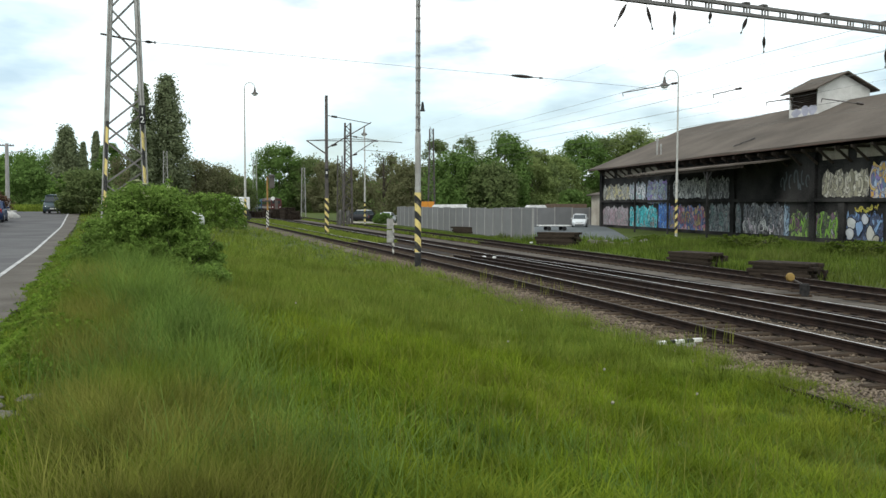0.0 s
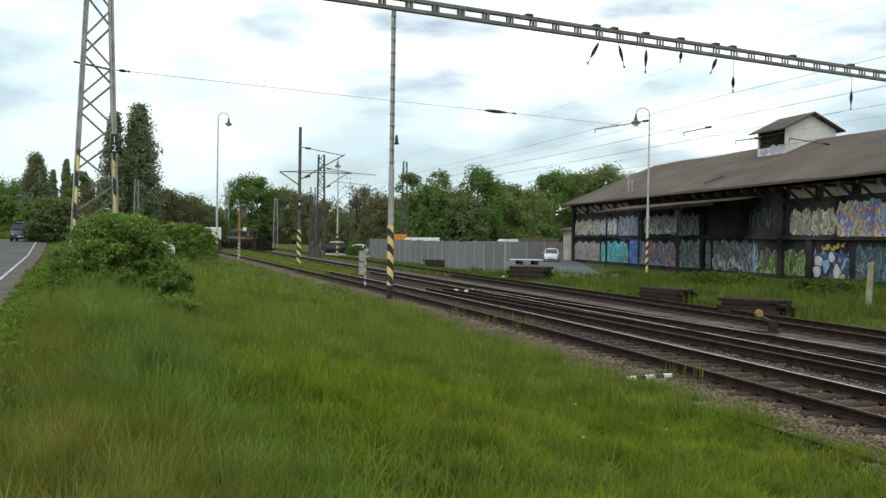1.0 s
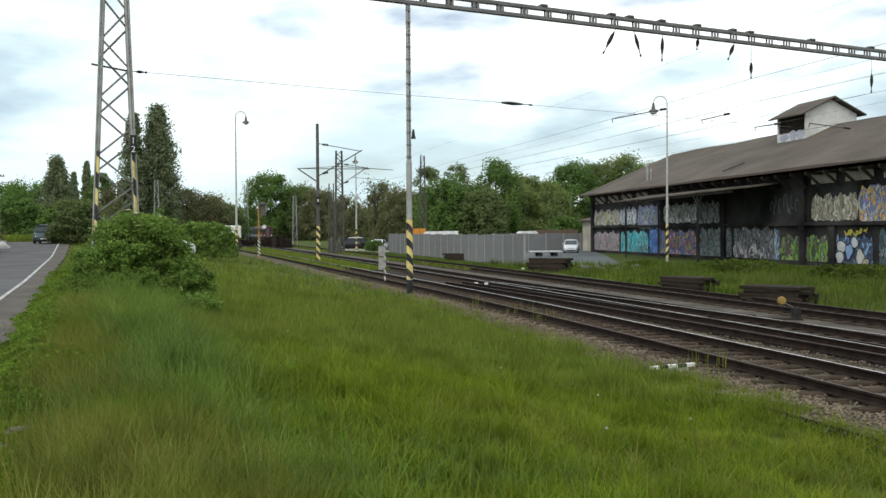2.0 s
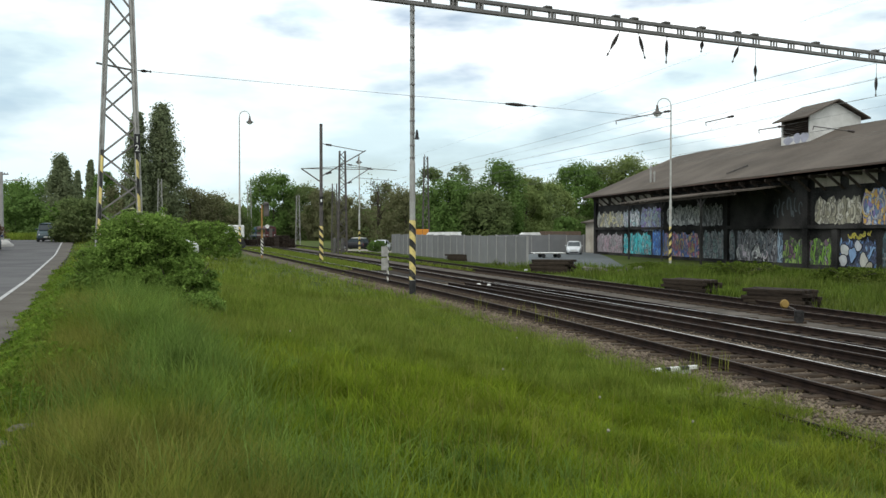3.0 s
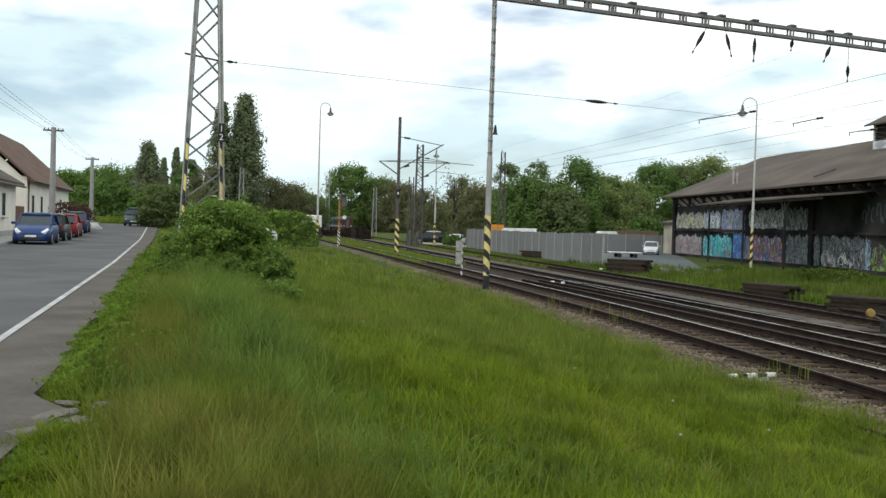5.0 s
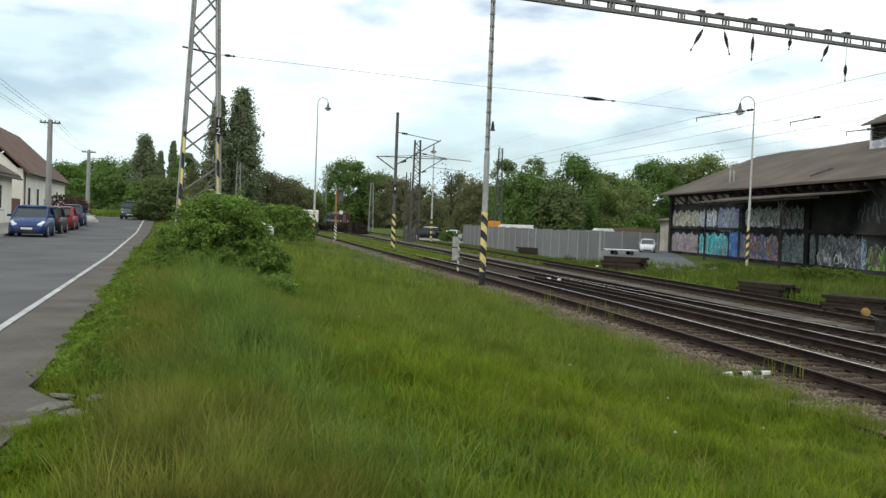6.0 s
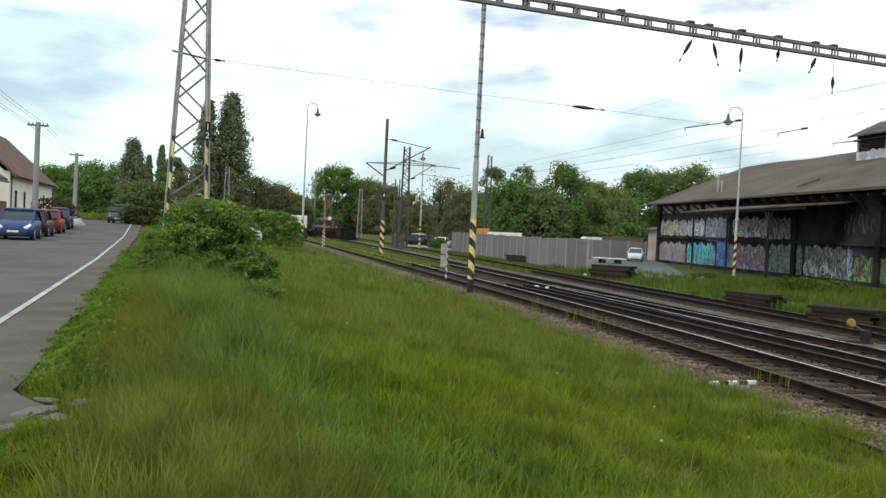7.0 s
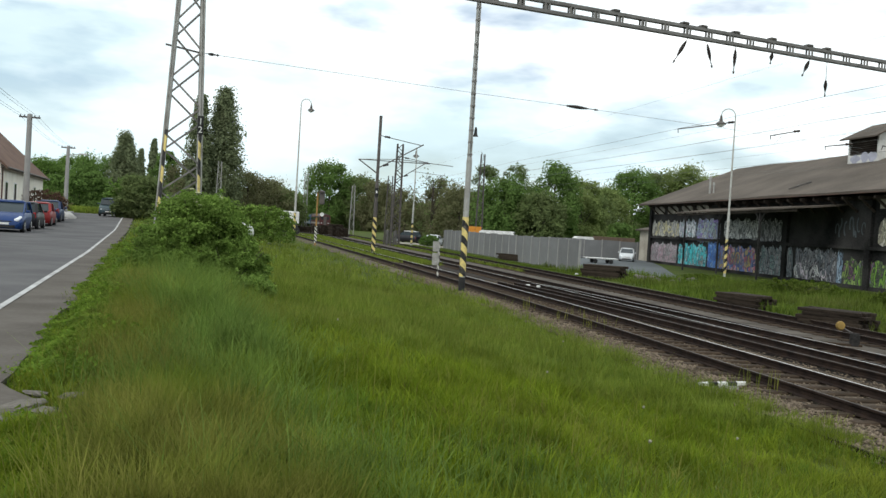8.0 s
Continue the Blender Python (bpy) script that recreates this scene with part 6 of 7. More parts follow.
        part("tail_light", box(bmesh.new(), 0.05, 0.14, 0.3, Matrix.Translation((-h + 0.06, s * w * 0.8, 0.62)), 0.02), M_TAIL, t, "red tail light")
        for x in (h - 0.78, -h + 0.72):
            wm = Matrix.Translation((x, s * (w - 0.10), 0.31)) @ pose(0, 0, 0, 90 * s, 0, 0)
            wheel = part("wheel", lathe(bmesh.new(), [(0.20, -0.10), (0.29, -0.09), (0.315, -0.05), (0.315, 0.07), (0.29, 0.10), (0.20, 0.105)], 20, wm @ Matrix.Rotation(math.pi, 4, "X")), M_BLACK, t, "black tyre")
            part("rim", lathe(bmesh.new(), [(0.02, -0.13), (0.10, -0.12), (0.19, -0.108), (0.2, -0.09)], 14, wm), M_RIM, wheel, "grey alloy rim")
    part("grille", box(bmesh.new(), 0.06, W * 0.60, 0.13, Matrix.Translation((h - 0.018, 0, 0.21)), 0.015), M_BLACK, t, "black grille")
    part("badge_bar", box(bmesh.new(), 0.05, W * 0.42, 0.035, Matrix.Translation((h - 0.02, 0, 0.50)), 0.01), M_BLACK, t)
    part("number_plate", box(bmesh.new(), 0.02, 0.5, 0.10, Matrix.Translation((h + 0.006, 0, 0.36)), 0.004), M_WHITE, t, "white plate without marks")
    return t


BLUE_CAR = car_paint("blue_car_paint", (0.006, 0.034, 0.135))
BLACK_CAR = car_paint("black_car_paint", (0.010, 0.010, 0.013))
RED_CAR = car_paint("red_car_paint", (0.20, 0.014, 0.014))
SILVER_CAR = car_paint("silver_car_paint", (0.55, 0.57, 0.58))
NAVY_CAR = car_paint("navy_car_paint", (0.014, 0.03, 0.08))
GREEN_CAR = car_paint("dark_teal_car_paint", (0.035, 0.06, 0.07))
car(road_pose(48.8, -6.42, 0.034, -90), 3.99, 1.72, 1.49, BLUE_CAR, "metallic blue hatchback parked nose-on at the kerb")
car(road_pose(55.6, -6.50, 0.034, 90), 4.3, 1.74, 1.46, BLACK_CAR, "black estate car parked behind the blue hatchback", estate=True)
car(road_pose(63.2, -6.55, 0.034, 90), 4.2, 1.72, 1.44, RED_CAR, "red hatchback parked at the kerb")
car(road_pose(70.2, -6.60, 0.034, 90), 4.1, 1.70, 1.45, NAVY_CAR, "dark blue hatchback at the end of the parked row")
car(road_pose(88.0, -3.1, 0.034, -96), 4.3, 1.80, 1.62, GREEN_CAR, "dark van-like car standing at the road's far end", van=True, name="van")
car(pose(16.3, 107.8, 0.008, 0, 0, -100), 4.1, 1.74, 1.5, SILVER_CAR, "silver hatchback parked in the paved yard")
car(pose(-18.0, 59.5, 1.12, 0, 0, 20), 4.4, 1.74, 1.75, car_paint("white_car_paint", (0.6, 0.6, 0.58)), "white car half hidden behind the bush", estate=True)


def camper(m, L, H, label):
    t = thing("white_van", m, label, "van", "vans behind the fence")
    b = loft(bmesh.new(), [[(-L / 2, -0.9, 0.35), (-L / 2, 0.9, 0.35), (-L / 2, 0.85, H - 0.2), (-L / 2, -0.85, H - 0.2)], [(-L / 2 + 0.3, -1.0, 0.3), (-L / 2 + 0.3, 1.0, 0.3), (-L / 2 + 0.3, 0.9, H), (-L / 2 + 0.3, -0.9, H)],
                           [(L / 2 - 1.3, -1.0, 0.3), (L / 2 - 1.3, 1.0, 0.3), (L / 2 - 1.3, 0.9, H + 0.03), (L / 2 - 1.3, -0.9, H + 0.03)], [(L / 2 - 0.4, -0.98, 0.3), (L / 2 - 0.4, 0.98, 0.3), (L / 2 - 0.4, 0.85, 1.3), (L / 2 - 0.4, -0.85, 1.3)],
                           [(L / 2, -0.85, 0.35), (L / 2, 0.85, 0.35), (L / 2, 0.7, 0.95), (L / 2, -0.7, 0.95)]])
    part("body", b, M_WHITE, t)
    part("windscreen", loft(bmesh.new(), [[(L / 2 - 1.2, -0.82, H - 0.1), (L / 2 - 1.2, 0.82, H - 0.1), (L / 2 - 1.19, 0.82, H - 0.12), (L / 2 - 1.19, -0.82, H - 0.12)], [(L / 2 - 0.45, -0.86, 1.4), (L / 2 - 0.45, 0.86, 1.4), (L / 2 - 0.39, 0.86, 1.36), (L / 2 - 0.39, -0.86, 1.36)]]), M_GLASS, t)
    for s in (-1, 1):
        for x in (-L / 2 + 0.9, L / 2 - 0.9):
            part("wheel", lathe(bmesh.new(), [(0.2, -0.1), (0.33, -0.09), (0.33, 0.09), (0.2, 0.1)], 16, Matrix.Translation((x, s * 0.86, 0.33)) @ pose(0, 0, 0, 90, 0, 0)), M_BLACK, t)
    return t


camper(pose(1.4, 106.5, 0, 0, 0, -8), 5.2, 2.62, "white delivery van standing behind the concrete fence")
camper(pose(13.0, 121.7, 0, 0, 0, 10), 3.6, 2.55, "white van behind the yard's back fence")
pale_roofed = car(pose(-12.4, 136.0, 0.0, 0, 0, 150), 4.2, 1.75, 1.75, BLACK_CAR, "dark car with a white roof beyond the tracks", estate=True)
for piece in pale_roofed.children:
    if piece.name.startswith("roof"):
        piece.data.materials[0] = M_WHITE
car(pose(-7.6, 125.0, 0.0, 0, 0, 80), 4.1, 1.72, 1.5, SILVER_CAR, "silver car standing behind the fence's end")
whole("gravel_patch", box(bmesh.new(), 8.0, 22.0, 0.05, Matrix.Translation((0, 0, -0.02)), 0.01), surface("pale_gravel", (0.22, 0.20, 0.17), (0.30, 0.28, 0.24), 0.8, 12, 0.95, bump=0.5), "pale gravel yard beyond the fence's end", "gravel", pose(-10.5, 126.0, 0, 0, 0, 14), kind="structure")

# flat trailer in the yard
tr = thing("flat_trailer", pose(11.4, 92.8, 0.006, 0, 0, 6), "low flat trailer with a pale deck in the yard", "trailer")
part("deck", box(bmesh.new(), 3.2, 1.9, 0.12, Matrix.Translation((0, 0, 0.42)), 0.02), M_WHITE, tr, "pale deck")
part("side_rail", box(bmesh.new(), 3.2, 0.05, 0.1, Matrix.Translation((0, -0.97, 0.43)), 0.01), M_GALV, tr)
part("tow_bar", bar(bmesh.new(), (-1.6, 0, 0.46), (-2.7, 0, 0.40), 0.08, 0.08), M_DARKSTEEL, tr)
for s in (-1, 1):
    for x in (-0.7, 0.9):
        part("wheel", lathe(bmesh.new(), [(0.10, -0.08), (0.21, -0.07), (0.21, 0.07), (0.10, 0.08)], 14, Matrix.Translation((x, s * 0.82, 0.21)) @ pose(0, 0, 0, 90, 0, 0)), M_BLACK, tr)

# orange cabinet on posts
oc = thing("orange_cabinet", pose(-1.9, 113.0, 0, 0, 0, 5), "bright orange cabinet on steel legs behind the fence", "cabinet")
M_ORANGE = surface("orange_paint", (0.62, 0.25, 0.02), (0.5, 0.19, 0.02), 3, 20, 0.5)
part("cabinet_body", box(bmesh.new(), 1.55, 0.8, 1.0, Matrix.Translation((0, 0, 1.98)), 0.03), M_ORANGE, oc)
part("door_gap", box(bmesh.new(), 0.03, 0.01, 0.9, Matrix.Translation((0, -0.406, 2.02))), M_BLACK, oc)
for x in (-0.65, 0.65):
    part("support_leg", box(bmesh.new(), 0.1, 0.6, 2.0, Matrix.Translation((x, 0, -0.02))), M_DARKSTEEL, oc)


# ---- timber stacks and small yard things ----
def sleeper_stack(m, rows_, per, label):
    """Old sleepers laid in layers."""
    t = thing("sleeper_stack", m, label, "timber stack", "timber stacks")
    rng = random.Random(int(m.translation.x * 10))
    for j in range(rows_):
        for i in range(per):
            s = new("sleeper", OLD_SLEEPER)
            s.parent = t
            s.matrix_local = pose(rng.uniform(-0.2, 0.2), (i - per / 2) * 0.27 + rng.uniform(-0.02, 0.02), j * 0.145, 0, 0, rng.uniform(-3, 3)) @ Matrix.Diagonal((1.02, 1, 1.42, 1))
    return t


sleeper_stack(pose(12.5, 32.6, 0, 0, 0, -45) @ Matrix.Scale(0.88, 4), 5, 5, "stack of dark old railway sleepers in the grass")
sleeper_stack(pose(11.2, 39.6, 0, 0, 0, -55) @ Matrix.Scale(0.86, 4), 5, 5, "stack of dark old railway sleepers beside the track")
sleeper_stack(pose(7.6, 59.2, 0, 0, 0, -30), 6, 5, "high stack of black sleepers at the fence's end")
sleeper_stack(pose(2.2, 84.2, 0, 0, 0, -40), 4, 4, "low stack of dark sleepers before the fence")
for i in range(11):
    y = 150 + 4.6 * i
    sleeper_stack(pose(-25.6 - (y - 152) * 0.43, y, 0, 0, 0, 100 + 24 * math.sin(i * 2.3)), (10, 14, 12, 9, 10, 8)[i % 6] if i < 6 else 6 + i % 3, 7, "heap of dark old sleepers between the tracks")

# turnout lever with its yellow weight
lv = thing("turnout_lever", pose(10.12, 26.4, 0.0, 0, 0, -14), "black turnout lever stand with a yellow round weight", "turnout lever")
part("stand", box(bmesh.new(), 0.26, 0.22, 0.40, Matrix.Translation((0.45, 0, 0)), 0.04), M_SOOT, lv)
part("base_plank", box(bmesh.new(), 1.5, 0.2, 0.12, Matrix.Translation((-0.1, 0, -0.03)), 0.015), M_SLEEPER, lv)
part("lever_arm", rod(bmesh.new(), (0.45, 0, 0.35), (0.05, 0, 0.56), 0.025), M_DARKSTEEL, lv)
part("weight", lathe(bmesh.new(), [(0.04, -0.08), (0.11, -0.07), (0.135, 0.0), (0.11, 0.07), (0.04, 0.08)], 16, Matrix.Translation((0.05, 0, 0.58)) @ pose(0, 0, 0, 80, 0, 15)), surface("yellow_paint", (0.26, 0.165, 0.035), (0.17, 0.105, 0.025), 6, 30, 0.7), lv, "dull yellow weight")
part("rod_box", box(bmesh.new(), 0.5, 0.18, 0.16, Matrix.Translation((-0.9, 0.1, 0)), 0.03), M_SLEEPER, lv)

# disused rail half sunk in the grass along the ballast
whole("old_rail", bar(bmesh.new(), (4.5, 14.4, 0.045), (6.2, 8.9, 0.045), 0.05, 0.06), M_RAILSIDE, "rusty disused rail half sunk in the grass beside the ballast", "rail")

# fouling point marker
fm = thing("fouling_marker", pose(4.50, 17.05, 0.07, 0, -4, 4) @ Matrix.Diagonal((0.84, 0.7, 0.62, 1)), "white and black fouling-point bar lying by the track", "track marker")
for i in range(5):
    part("band", box(bmesh.new(), 0.21, 0.13, 0.11, Matrix.Translation((-0.42 + 0.21 * i, 0, 0)), 0.012), M_WHITE if i % 2 == 0 else M_BLACK, fm)
part("support", box(bmesh.new(), 0.7, 0.10, 0.12, Matrix.Translation((0, 0, -0.12))), M_CONCRETE, fm)
for x, y in ((2.0, 43.9), (2.5, 43.6), (5.9, 60.3), (6.5, 60.0)):
    mk = whole("white_marker", box(bmesh.new(), 0.24, 0.10, 0.15, None, 0.04), M_WHITE, "small white-painted marker stone between the rails", "marker stone", pose(x, y, 0.03, 0, 0, 25), "marker stones")

M_DIRTYWHITE = surface("dirty_white_paint", (0.42, 0.41, 0.38), (0.22, 0.21, 0.19), 3, 20, 0.8)
# white board on a striped post
wp = thing("marker_post", pose(-2.55, 46.3, 0, 0, 0, 8), "short striped post with a dirty white board by the track", "track sign")
part("post", lathe(bmesh.new(), [(0.05, -0.1), (0.05, 1.9)], 10), M_WB, wp)
part("board", box(bmesh.new(), 0.34, 0.03, 0.62, Matrix.Translation((-0.16, -0.06, 0.72)), 0.006), M_DIRTYWHITE, wp, "dirty white board")
part("board", box(bmesh.new(), 0.34, 0.03, 0.52, Matrix.Translation((-0.16, -0.06, 1.42)), 0.006), M_DIRTYWHITE, wp, "dirty white board")

whole("concrete_post", box(bmesh.new(), 0.2, 0.2, 2.0, None, 0.025), surface("mossy_concrete", (0.30, 0.28, 0.20), (0.2, 0.2, 0.13), 2, 20, 0.9), "leaning mossy concrete post before the shed", "post", pose(19.1, 37.5, -0.1, 1, 2, 20))

# signal with a striped foot
sg = thing("shunting_signal", pose(-17.7, 91.3, 0, 0, 0, 5), "rusty yellow signal post with a striped foot and round disc", "railway signal")
M_RUSTY = surface("rusty_yellow_paint", (0.36, 0.21, 0.06), (0.22, 0.12, 0.05), 3, 25, 0.8)
part("post", lathe(bmesh.new(), [(0.10, -0.1), (0.09, 5.4)], 10), M_RUSTY, sg)
part("stripes", lathe(bmesh.new(), [(0.13, 0.3), (0.13, 2.0)], 10), M_WB, sg)
part("signal_head", box(bmesh.new(), 0.55, 0.25, 1.3, Matrix.Translation((0.45, 0, 4.2)), 0.08), M_DARKSTEEL, sg, "dark signal head")
part("hood", lathe(bmesh.new(), [(0.05, 0), (0.32, 0.05), (0.34, 0.2), (0.05, 0.32)], 12, Matrix.Translation((0.4, 0, 5.35))), M_DARKSTEEL, sg)
part("disc", lathe(bmesh.new(), [(0.03, -0.02), (0.2, -0.015), (0.2, 0.015), (0.03, 0.02)], 16, Matrix.Translation((0.55, -0.2, 3.2)) @ pose(0, 0, 0, 90)), M_WHITE, sg, "white disc")
part("ladder_plate", box(bmesh.new(), 0.5, 0.3, 0.12, Matrix.Translation((0, 0, 2.9))), M_DARKSTEEL, sg)

# work cabin on wheels
cb = thing("site_cabin", pose(-30.5, 136.0, 0, 0, 0, 12), "white site cabin with a small window beyond the verge", "site cabin")
part("cabin_body", box(bmesh.new(), 2.9, 2.2, 1.9, Matrix.Translation((0, 0, 1.75)), 0.12), M_WHITE, cb)
part("window", box(bmesh.new(), 0.8, 0.04, 0.5, Matrix.Translation((-0.4, -1.11, 2.75))), M_GLASS, cb)
part("chassis", box(bmesh.new(), 2.7, 1.6, 0.3, Matrix.Translation((0, 0, 1.45))), M_DARKSTEEL, cb)
for x in (-0.9, 0.9):
    part("wheel", lathe(bmesh.new(), [(0.2, -0.15), (0.75, -0.12), (0.75, 0.12), (0.2, 0.15)], 16, Matrix.Translation((x, -0.95, 0.75)) @ pose(0, 0, 0, 90)), M_BLACK, cb)

# rubble at the end of the paving
rng_r = random.Random(5)
for i in range(9):
    bm = bmesh.new()
    bmesh.ops.create_icosphere(bm, subdivisions=1, radius=1.0)
    for v in bm.verts:
        v.co *= rng_r.uniform(0.75, 1.15)
    sc = rng_r.uniform(0.2, 0.5)
    whole("rubble_block", bm, M_RUBBLE, "pale lump of broken concrete at the paving's edge", "rubble",
          pose(9.2 + rng_r.uniform(0, 5), 61.5 + rng_r.uniform(-1.5, 2.0), sc * 0.2, rng_r.uniform(0, 40), 0, rng_r.uniform(0, 180)) @ Matrix.Diagonal((sc * 1.4, sc, sc * 0.55, 1)), "rubble")


# ---- train standing in the distance ----
def coach(m, L, col_low, col_high, label, red_end):
    t = thing("railway_coach", m, label, "railway coach", "train")
    w = 1.42
    ring = [(-w, 1.0), (w, 1.0), (w, 3.3), (w * 0.85, 3.75), (0, 4.05), (-w * 0.85, 3.75), (-w, 3.3)]
    part("coach_body", prism(bmesh.new(), ring, 0, L), col_low, t)
    for s in (-1, 1):
        part("window_band", box(bmesh.new(), 0.02, L - 1.6, 0.85, Matrix.Translation((s * (w + 0.012), L / 2, 2.2))), M_GLASS, t)
        part("side_stripe", box(bmesh.new(), 0.02, L - 0.2, 0.45, Matrix.Translation((s * (w + 0.011), L / 2, 1.25))), col_high, t)
        part("end_lamp", lathe(bmesh.new(), [(0.02, 0), (0.14, 0.01), (0.13, 0.06)], 12, Matrix.Translation((s * 0.95, -0.01, 1.55)) @ pose(0, 0, 0, 90)), red_end, t)
        part("end_window", box(bmesh.new(), 0.55, 0.03, 0.7, Matrix.Translation((s * 0.75, -0.02, 2.5))), M_GLASS, t)
    part("end_door", box(bmesh.new(), 0.8, 0.05, 2.2, Matrix.Translation((0, -0.03, 1.1))), M_DARKSTEEL, t)
    part("roof_edge", prism(bmesh.new(), [(-w * 0.9, 3.72), (w * 0.9, 3.72), (0, 4.12)], -0.02, L + 0.02), M_DARKSTEEL, t)
    for y in (3.2, L - 3.2):
        part("bogie", box(bmesh.new(), 2.2, 2.8, 0.55, Matrix.Translation((0, y, 0.45)), 0.08), M_DARKSTEEL, t)
        for dy in (-1.0, 1.0):
            part("wheelset", lathe(bmesh.new(), [(0.45, -1.0), (0.45, 1.0)], 14, Matrix.Translation((0, y + dy, 0.45)) @ pose(0, 0, 0, 0, 90)), M_DARKSTEEL, t)
    return t


M_TRAINRED = surface("dull_red_coach_paint", (0.075, 0.012, 0.011), (0.045, 0.009, 0.009), 0.6, 9, 0.5)
M_TRAINBLUE = surface("blue_coach_paint", (0.03, 0.085, 0.15), (0.024, 0.065, 0.12), 0.6, 9, 0.5)
M_TRAINGREY = surface("pale_grey_coach_paint", (0.26, 0.26, 0.25), (0.2, 0.2, 0.19), 0.6, 9, 0.5)
for i, (lo, hi) in enumerate(((M_TRAINRED, M_TRAINGREY), (M_TRAINBLUE, M_TRAINGREY))):
    y0 = 240 + 25.5 * i
    coach(pose(-44.2 - 0.30 * (y0 - 240), y0, 0.2, 0, 0, 16.7), 24.5, lo, hi, "red railway coach, end on, far along the tracks" if i == 0 else "blue and grey railway coach behind the red one", M_LAMPGLASS)


# ---- houses, road poles ----
def house(u0, u1, v0, v1, eave, ridge, wins, label, roof=None, grey=False):
    """A gabled house along the road: street wall at v0, back at v1 (further off), gables at u0 and u1."""
    t = thing("house", road_pose(u0, v0, -0.3), label, "house", "houses along the road")
    L, D = u1 - u0, v0 - v1
    # local x points to the road, local y along it
    part("street_wall", box(bmesh.new(), 0.35, L, eave + 0.3, Matrix.Translation((-0.175, L / 2, 0))), M_PLASTER, t)
    part("back_wall", box(bmesh.new(), 0.35, L, eave + 0.3, Matrix.Translation((-D + 0.175, L / 2, 0))), M_PLASTER, t)
    for y in (0.0, L - 0.35):
        part("gable_wall", prism(bmesh.new(), [(-0.36, 0), (-D + 0.36, 0), (-D + 0.36, eave + 0.3), (-D / 2, ridge + 0.1), (-0.36, eave + 0.3)], y, y + 0.35), M_PLASTER, t)
    part("plinth", box(bmesh.new(), 0.08, L + 0.1, 0.75, Matrix.Translation((0.042, L / 2, 0))), M_KERB, t, "grey plinth")
    for sgn in (1, -1):
        x0 = 0.45 if sgn > 0 else -D - 0.45
        zlow = eave + 0.3 - 0.45 * (ridge - eave) / (D / 2)
        part("roof", prism(bmesh.new(), [(x0, zlow), (-D / 2, ridge + 0.3), (-D / 2, ridge + 0.48), (x0, zlow + 0.18)], -0.4, L + 0.4), roof or M_ROOFTILE, t, "brown tiled roof slope")
    part("gutter", rod(bmesh.new(), (0.5, -0.4, eave), (0.5, L + 0.4, eave), 0.07), M_DARKSTEEL, t)
    part("downpipe", rod(bmesh.new(), (0.08, 0.3, 0.2), (0.08, 0.3, eave), 0.05), surface("brown_pipe", (0.13, 0.06, 0.04), (0.09, 0.045, 0.03), 2, 20, 0.6), t, "brown downpipe")
    for y in wins:
        w = part("window", box(bmesh.new(), 0.05, 1.15, 1.5, Matrix.Translation((0.02, y, 1.55)), 0.01), M_WHITE, t, "white window frame")
        for dy in (-0.27, 0.27):
            part("pane", box(bmesh.new(), 0.02, 0.46, 1.3, Matrix.Translation((0.045, y + dy, 1.65))), M_GLASS, w)
        part("window_sill", box(bmesh.new(), 0.18, 1.3, 0.06, Matrix.Translation((0.09, y, 1.48))), M_KERB, t)
    return t


house(45.0, 62.0, -9.4, -18.0, 3.45, 6.0, (3.0, 7.0, 12.6), "low cream house with a brown roof along the pavement", M_FELT)
house(66.5, 92.0, -9.4, -17.5, 3.9, 7.6, (2.6, 7.0, 13.0, 19.0), "cream house with a long brown tiled roof along the road")
gt = thing("yard_gate", road_pose(64.2, -9.5, -0.1), "brown wooden gate between the two houses", "gate")
M_GATE = surface("brown_gate_wood", (0.17, 0.08, 0.05), (0.11, 0.055, 0.035), 2, 20, 0.8, stretch=(1, 5, 1))
for i in range(12):
    part("board", box(bmesh.new(), 0.04, 0.30, 2.0, Matrix.Translation((0, -1.9 + 0.33 * i, 0)), 0.008), M_GATE, gt)
bush(*road_at(80.5, -8.3, 0.1)[:3], 1.5, 9.0, 2.0, 3000, 0.10, foliage("reddish_hedge_leaves", (0.10, 0.06, 0.045), (0.15, 0.09, 0.06), 1.0), 21, "reddish-brown shrubs before the house", "shrub")


hp = bmesh.new()
bmesh.ops.create_icosphere(hp, subdivisions=3, radius=1.0)
for v in hp.verts:
    v.co *= 1 + 0.18 * noise.noise(v.co * 2.1)
whole("gravel_heap", hp, surface("pale_gravel_heap", (0.42, 0.41, 0.39), (0.30, 0.29, 0.27), 2, 20, 0.95, bump=0.5), "small pale heap of gravel at the kerb past the parked cars", "gravel heap", road_pose(76.5, -6.2, 0.0) @ Matrix.Diagonal((0.9, 1.3, 0.55, 1)), smooth=True)


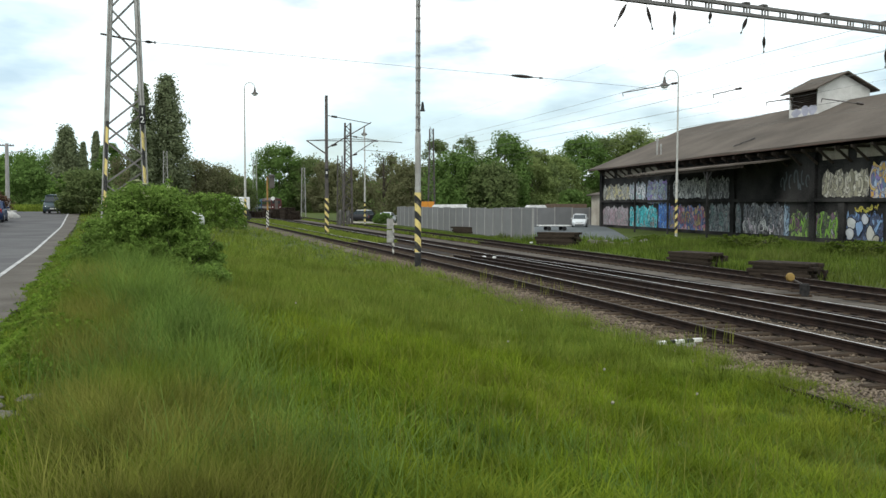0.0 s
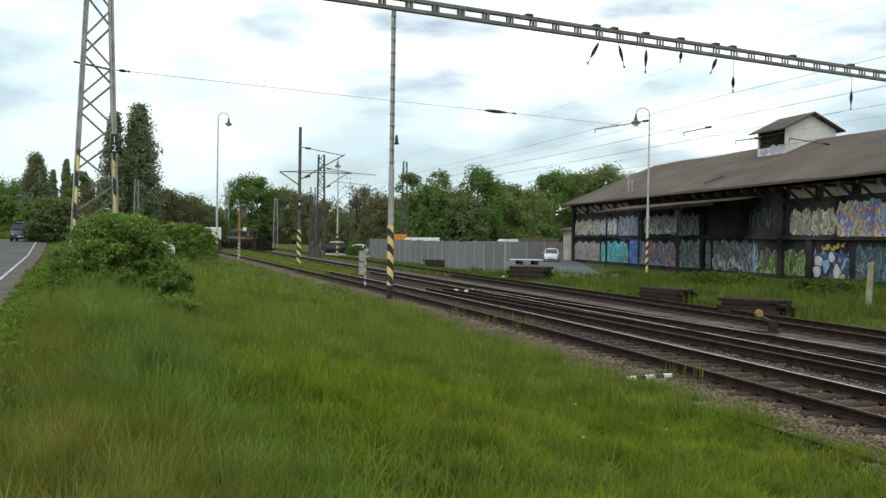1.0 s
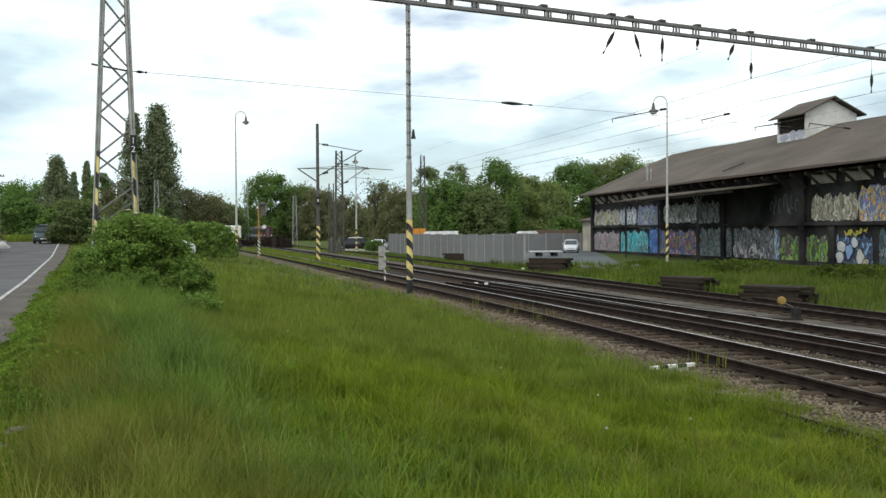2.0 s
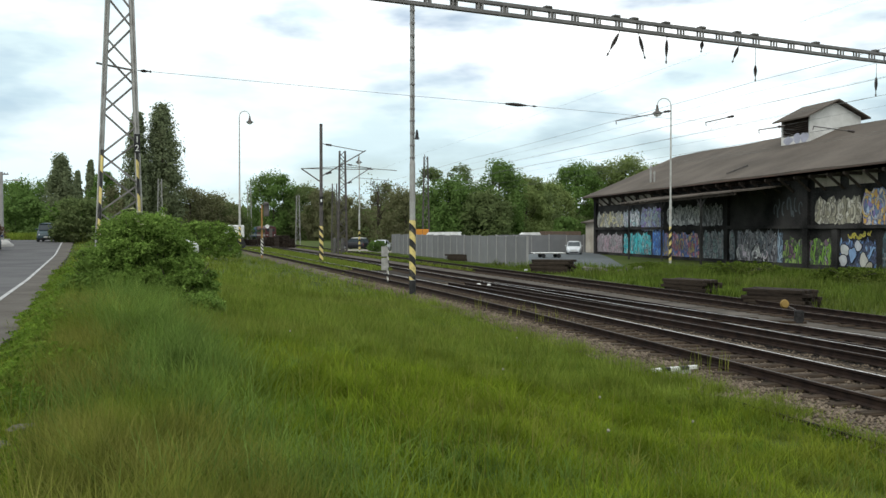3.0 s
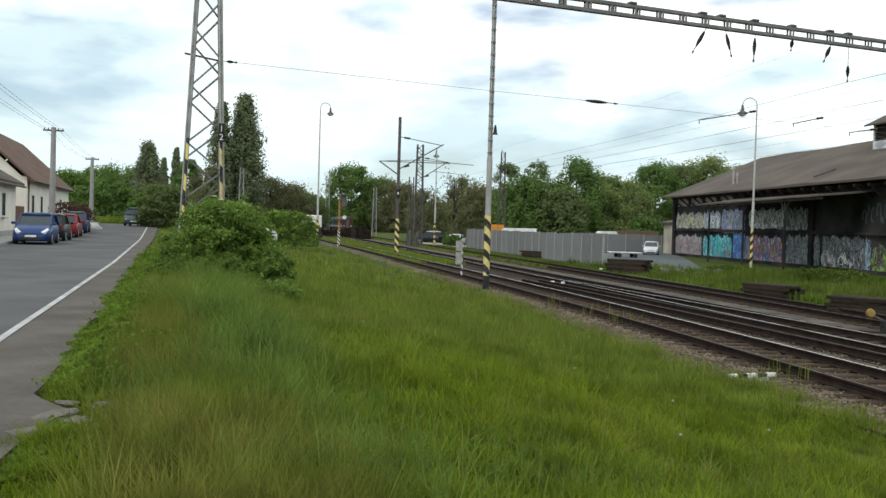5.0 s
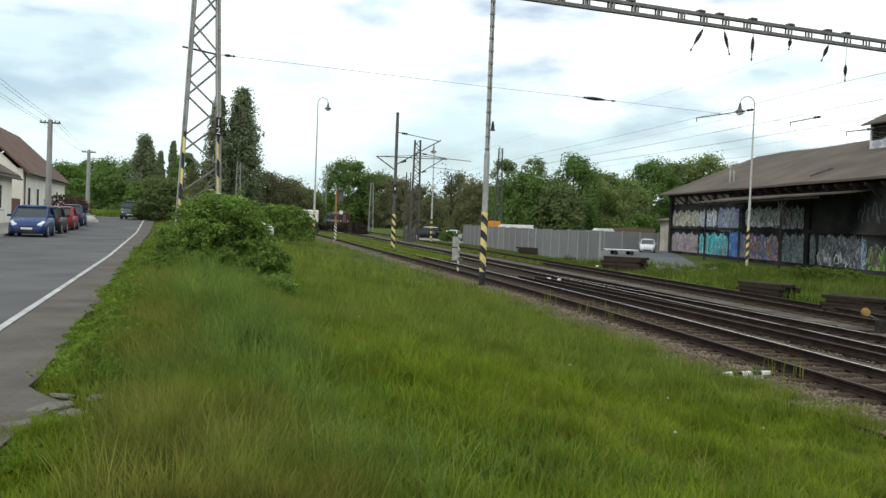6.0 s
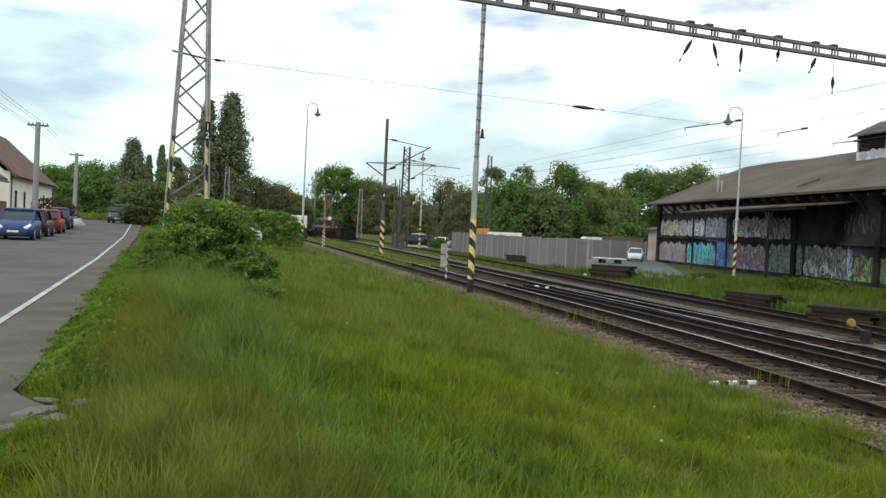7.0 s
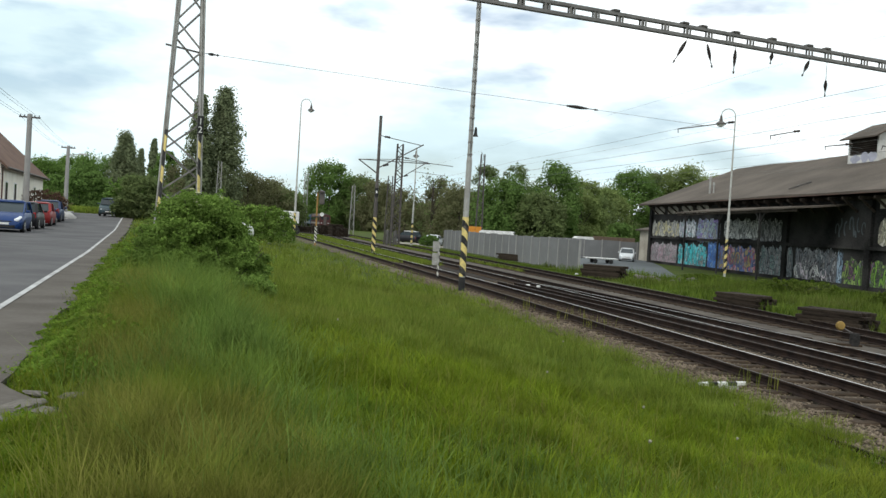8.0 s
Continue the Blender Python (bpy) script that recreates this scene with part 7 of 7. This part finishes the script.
def road_pole(u, v, h, lamp, label):
    t = thing("wooden_pole", road_pose(u, v, 0.1), label, "utility pole", "utility poles")
    part("shaft", lathe(bmesh.new(), [(0.21, -0.2), (0.15, h)], 12), M_CONCRETE, t, "grey concrete shaft")
    part("cross_arm", box(bmesh.new(), 1.25, 0.10, 0.10, Matrix.Translation((0, 0, h - 0.25))), M_DARKSTEEL, t)
    for x in (-0.55, -0.3, 0.3, 0.55):
        part("insulator", lathe(bmesh.new(), [(0.02, 0), (0.035, 0.03), (0.03, 0.09), (0.012, 0.12)], 8, Matrix.Translation((x, 0, h - 0.15))), M_INSUL, t)
    if lamp:
        part("lamp_arm", rod(bmesh.new(), (0, 0, h - 0.9), (1.1, 0, h - 0.7), 0.03), M_GALV, t)
        part("lamp_head", box(bmesh.new(), 0.7, 0.22, 0.14, Matrix.Translation((1.3, 0, h - 0.78)), 0.04), M_PALESTEEL, t)
    return t


road_pole(63.2, -7.42, 6.95, False, "grey concrete utility pole with a crossarm by the kerb")
road_pole(92.5, -7.40, 6.3, True, "grey concrete utility pole with a street lamp")
for x in (-0.55, -0.3, 0.3, 0.55):
    pa = road_at(63.2, -7.42 + x, 6.9)
    pb = road_at(92.5, -7.40 + x, 6.25)
    pc = road_at(20.0, -7.5 + x, 7.2)
    wire("service_wire", [pc / K, pa / K, pb / K], 0.008, "thin service wire along the houses", 0.25, "service wires")


# ---- ballast stones and grass round the viewer ----
def stones():
    """Loose ballast stones beside the nearest track."""
    rng = np.random.default_rng(21)
    n = 24000
    y = 6 + 42 * rng.uniform(0, 1, n) ** 1.3
    c = 8.2 + 1.5 * rng.uniform(0, 1, n) ** 0.8
    more = rng.uniform(0, 1, n) < 0.48
    c = np.where(more, rng.uniform(9.3, 13.8, n), c)
    x = c - 0.248 * y + bow(y)
    s = np.where(more, rng.uniform(0.018, 0.04, n), rng.uniform(0.018, 0.045, n))
    base = np.array([(1, 0, 0), (0, 1, 0), (-1, 0, 0), (0, -1, 0), (0, 0, 1), (0, 0, -1)], float)
    v = base[None] * rng.uniform(0.6, 1.3, (n, 6, 1))
    a = rng.uniform(0, 6.28, n)
    ca, sa = np.cos(a)[:, None], np.sin(a)[:, None]
    v = np.stack([v[..., 0] * ca - v[..., 1] * sa, v[..., 0] * sa + v[..., 1] * ca, v[..., 2] * 0.75], axis=2) * s[:, None, None]
    v += np.stack([x, y, 0.012 + s * 0.35], axis=1)[:, None]
    tri = np.array([(0, 1, 4), (1, 2, 4), (2, 3, 4), (3, 0, 4), (1, 0, 5), (2, 1, 5), (3, 2, 5), (0, 3, 5)])
    idx = (tri[None] + 6 * np.arange(n)[:, None, None]).reshape(-1).astype(np.int32)
    me = bpy.data.meshes.new("ballast_stones")
    me.vertices.add(n * 6)
    me.vertices.foreach_set("co", v.astype(np.float32).ravel())
    me.loops.add(len(idx))
    me.loops.foreach_set("vertex_index", idx)
    me.polygons.add(len(idx) // 3)
    me.polygons.foreach_set("loop_start", np.arange(0, len(idx), 3, dtype=np.int32))
    me.materials.append(M_STONE)
    me.update(calc_edges=True)
    tagged(new("ballast_stones", me), "loose brown and grey ballast stones by the track", "ballast", kind="stuff")


stones()


# ---- small things in the grass ----
def seed_tuft(x, y, n, h, seed):
    """A tuft of dry flowering stalks by the rail."""
    rng = np.random.default_rng(seed)
    px, py = x + rng.normal(0, 0.35, n), y + rng.normal(0, 0.3, n)
    z = np.maximum(terrain(px, py), 0.0)
    return new("dry_stalks", blade_mesh("dry_stalks", blades(rng, px, py, z, rng.uniform(0.5, 1.0, n) * h, np.full(n, 0.007), 0.3), M_GRASS_DRY))


for k, (x, y) in enumerate(((3.35, 26.3), (2.75, 28.6), (5.2, 17.2), (1.6, 31.5))):
    tagged(seed_tuft(x, y, 22, 0.55, 40 + k), "tuft of tall dry stalks at the ballast's edge", "grass", kind="stuff")

M_FLUFF = surface("white_seed_fluff", (0.30, 0.29, 0.22), (0.2, 0.19, 0.14), 20, 60, 0.95)
rng_d = random.Random(9)
for k in range(6):
    r_, a_ = rng_d.uniform(7, 21), radians(rng_d.uniform(-22, 26))
    x, y = -math.sin(a_) * r_, math.cos(a_) * r_
    if 0.933 * x + 0.36 * y < -0.6 or x + 0.248 * y > 8.0:
        continue
    dd = thing("dandelion", pose(x, y, float(terrain(x, y)) - 0.02), "dandelion clock standing in the meadow grass", "dandelion", "dandelions")
    hh_ = rng_d.uniform(0.25, 0.36)
    part("flower_stalk", rod(bmesh.new(), (0, 0, 0), (0.02, 0.01, hh_), 0.004, 0.003, 5), M_WEED, dd)
    sb = bmesh.new()
    bmesh.ops.create_icosphere(sb, subdivisions=2, radius=0.015, matrix=Matrix.Translation((0.02, 0.01, hh_ + 0.015)))
    for v in sb.verts:
        v.co += Vector((rng_d.uniform(-1, 1), rng_d.uniform(-1, 1), rng_d.uniform(-1, 1))) * 0.004
    part("seed_head", sb, M_FLUFF, dd, "white seed head")

# broken concrete in the grass and at the asphalt's edge
rng_c = random.Random(12)
for k, (x, y, s_) in enumerate(((2.25, 8.3, 0.10), (-3.40, 6.55, 0.17), (-3.12, 6.35, 0.13), (-3.62, 6.42, 0.12), (-3.32, 6.05, 0.15), (-3.62, 6.08, 0.10), (-3.2, 6.95, 0.10), (-3.5, 6.95, 0.08))):
    sb = bmesh.new()
    bmesh.ops.create_icosphere(sb, subdivisions=2, radius=1.0)
    for v in sb.verts:
        v.co *= 1 + 0.45 * noise.noise(v.co * 1.6 + Vector((k * 3.1, 0, 0)))
    whole("broken_slab", sb, M_RUBBLE, "flat broken piece of pale concrete at the verge", "broken concrete",
          pose(x, y, float(terrain(x, y)) + (0.03 if k == 0 else 0.01), rng_c.uniform(-4, 4), rng_c.uniform(-4, 4), rng_c.uniform(0, 180)) @ Matrix.Diagonal((s_ * 1.3, s_ * 0.8, 0.022, 1)), "broken slabs")
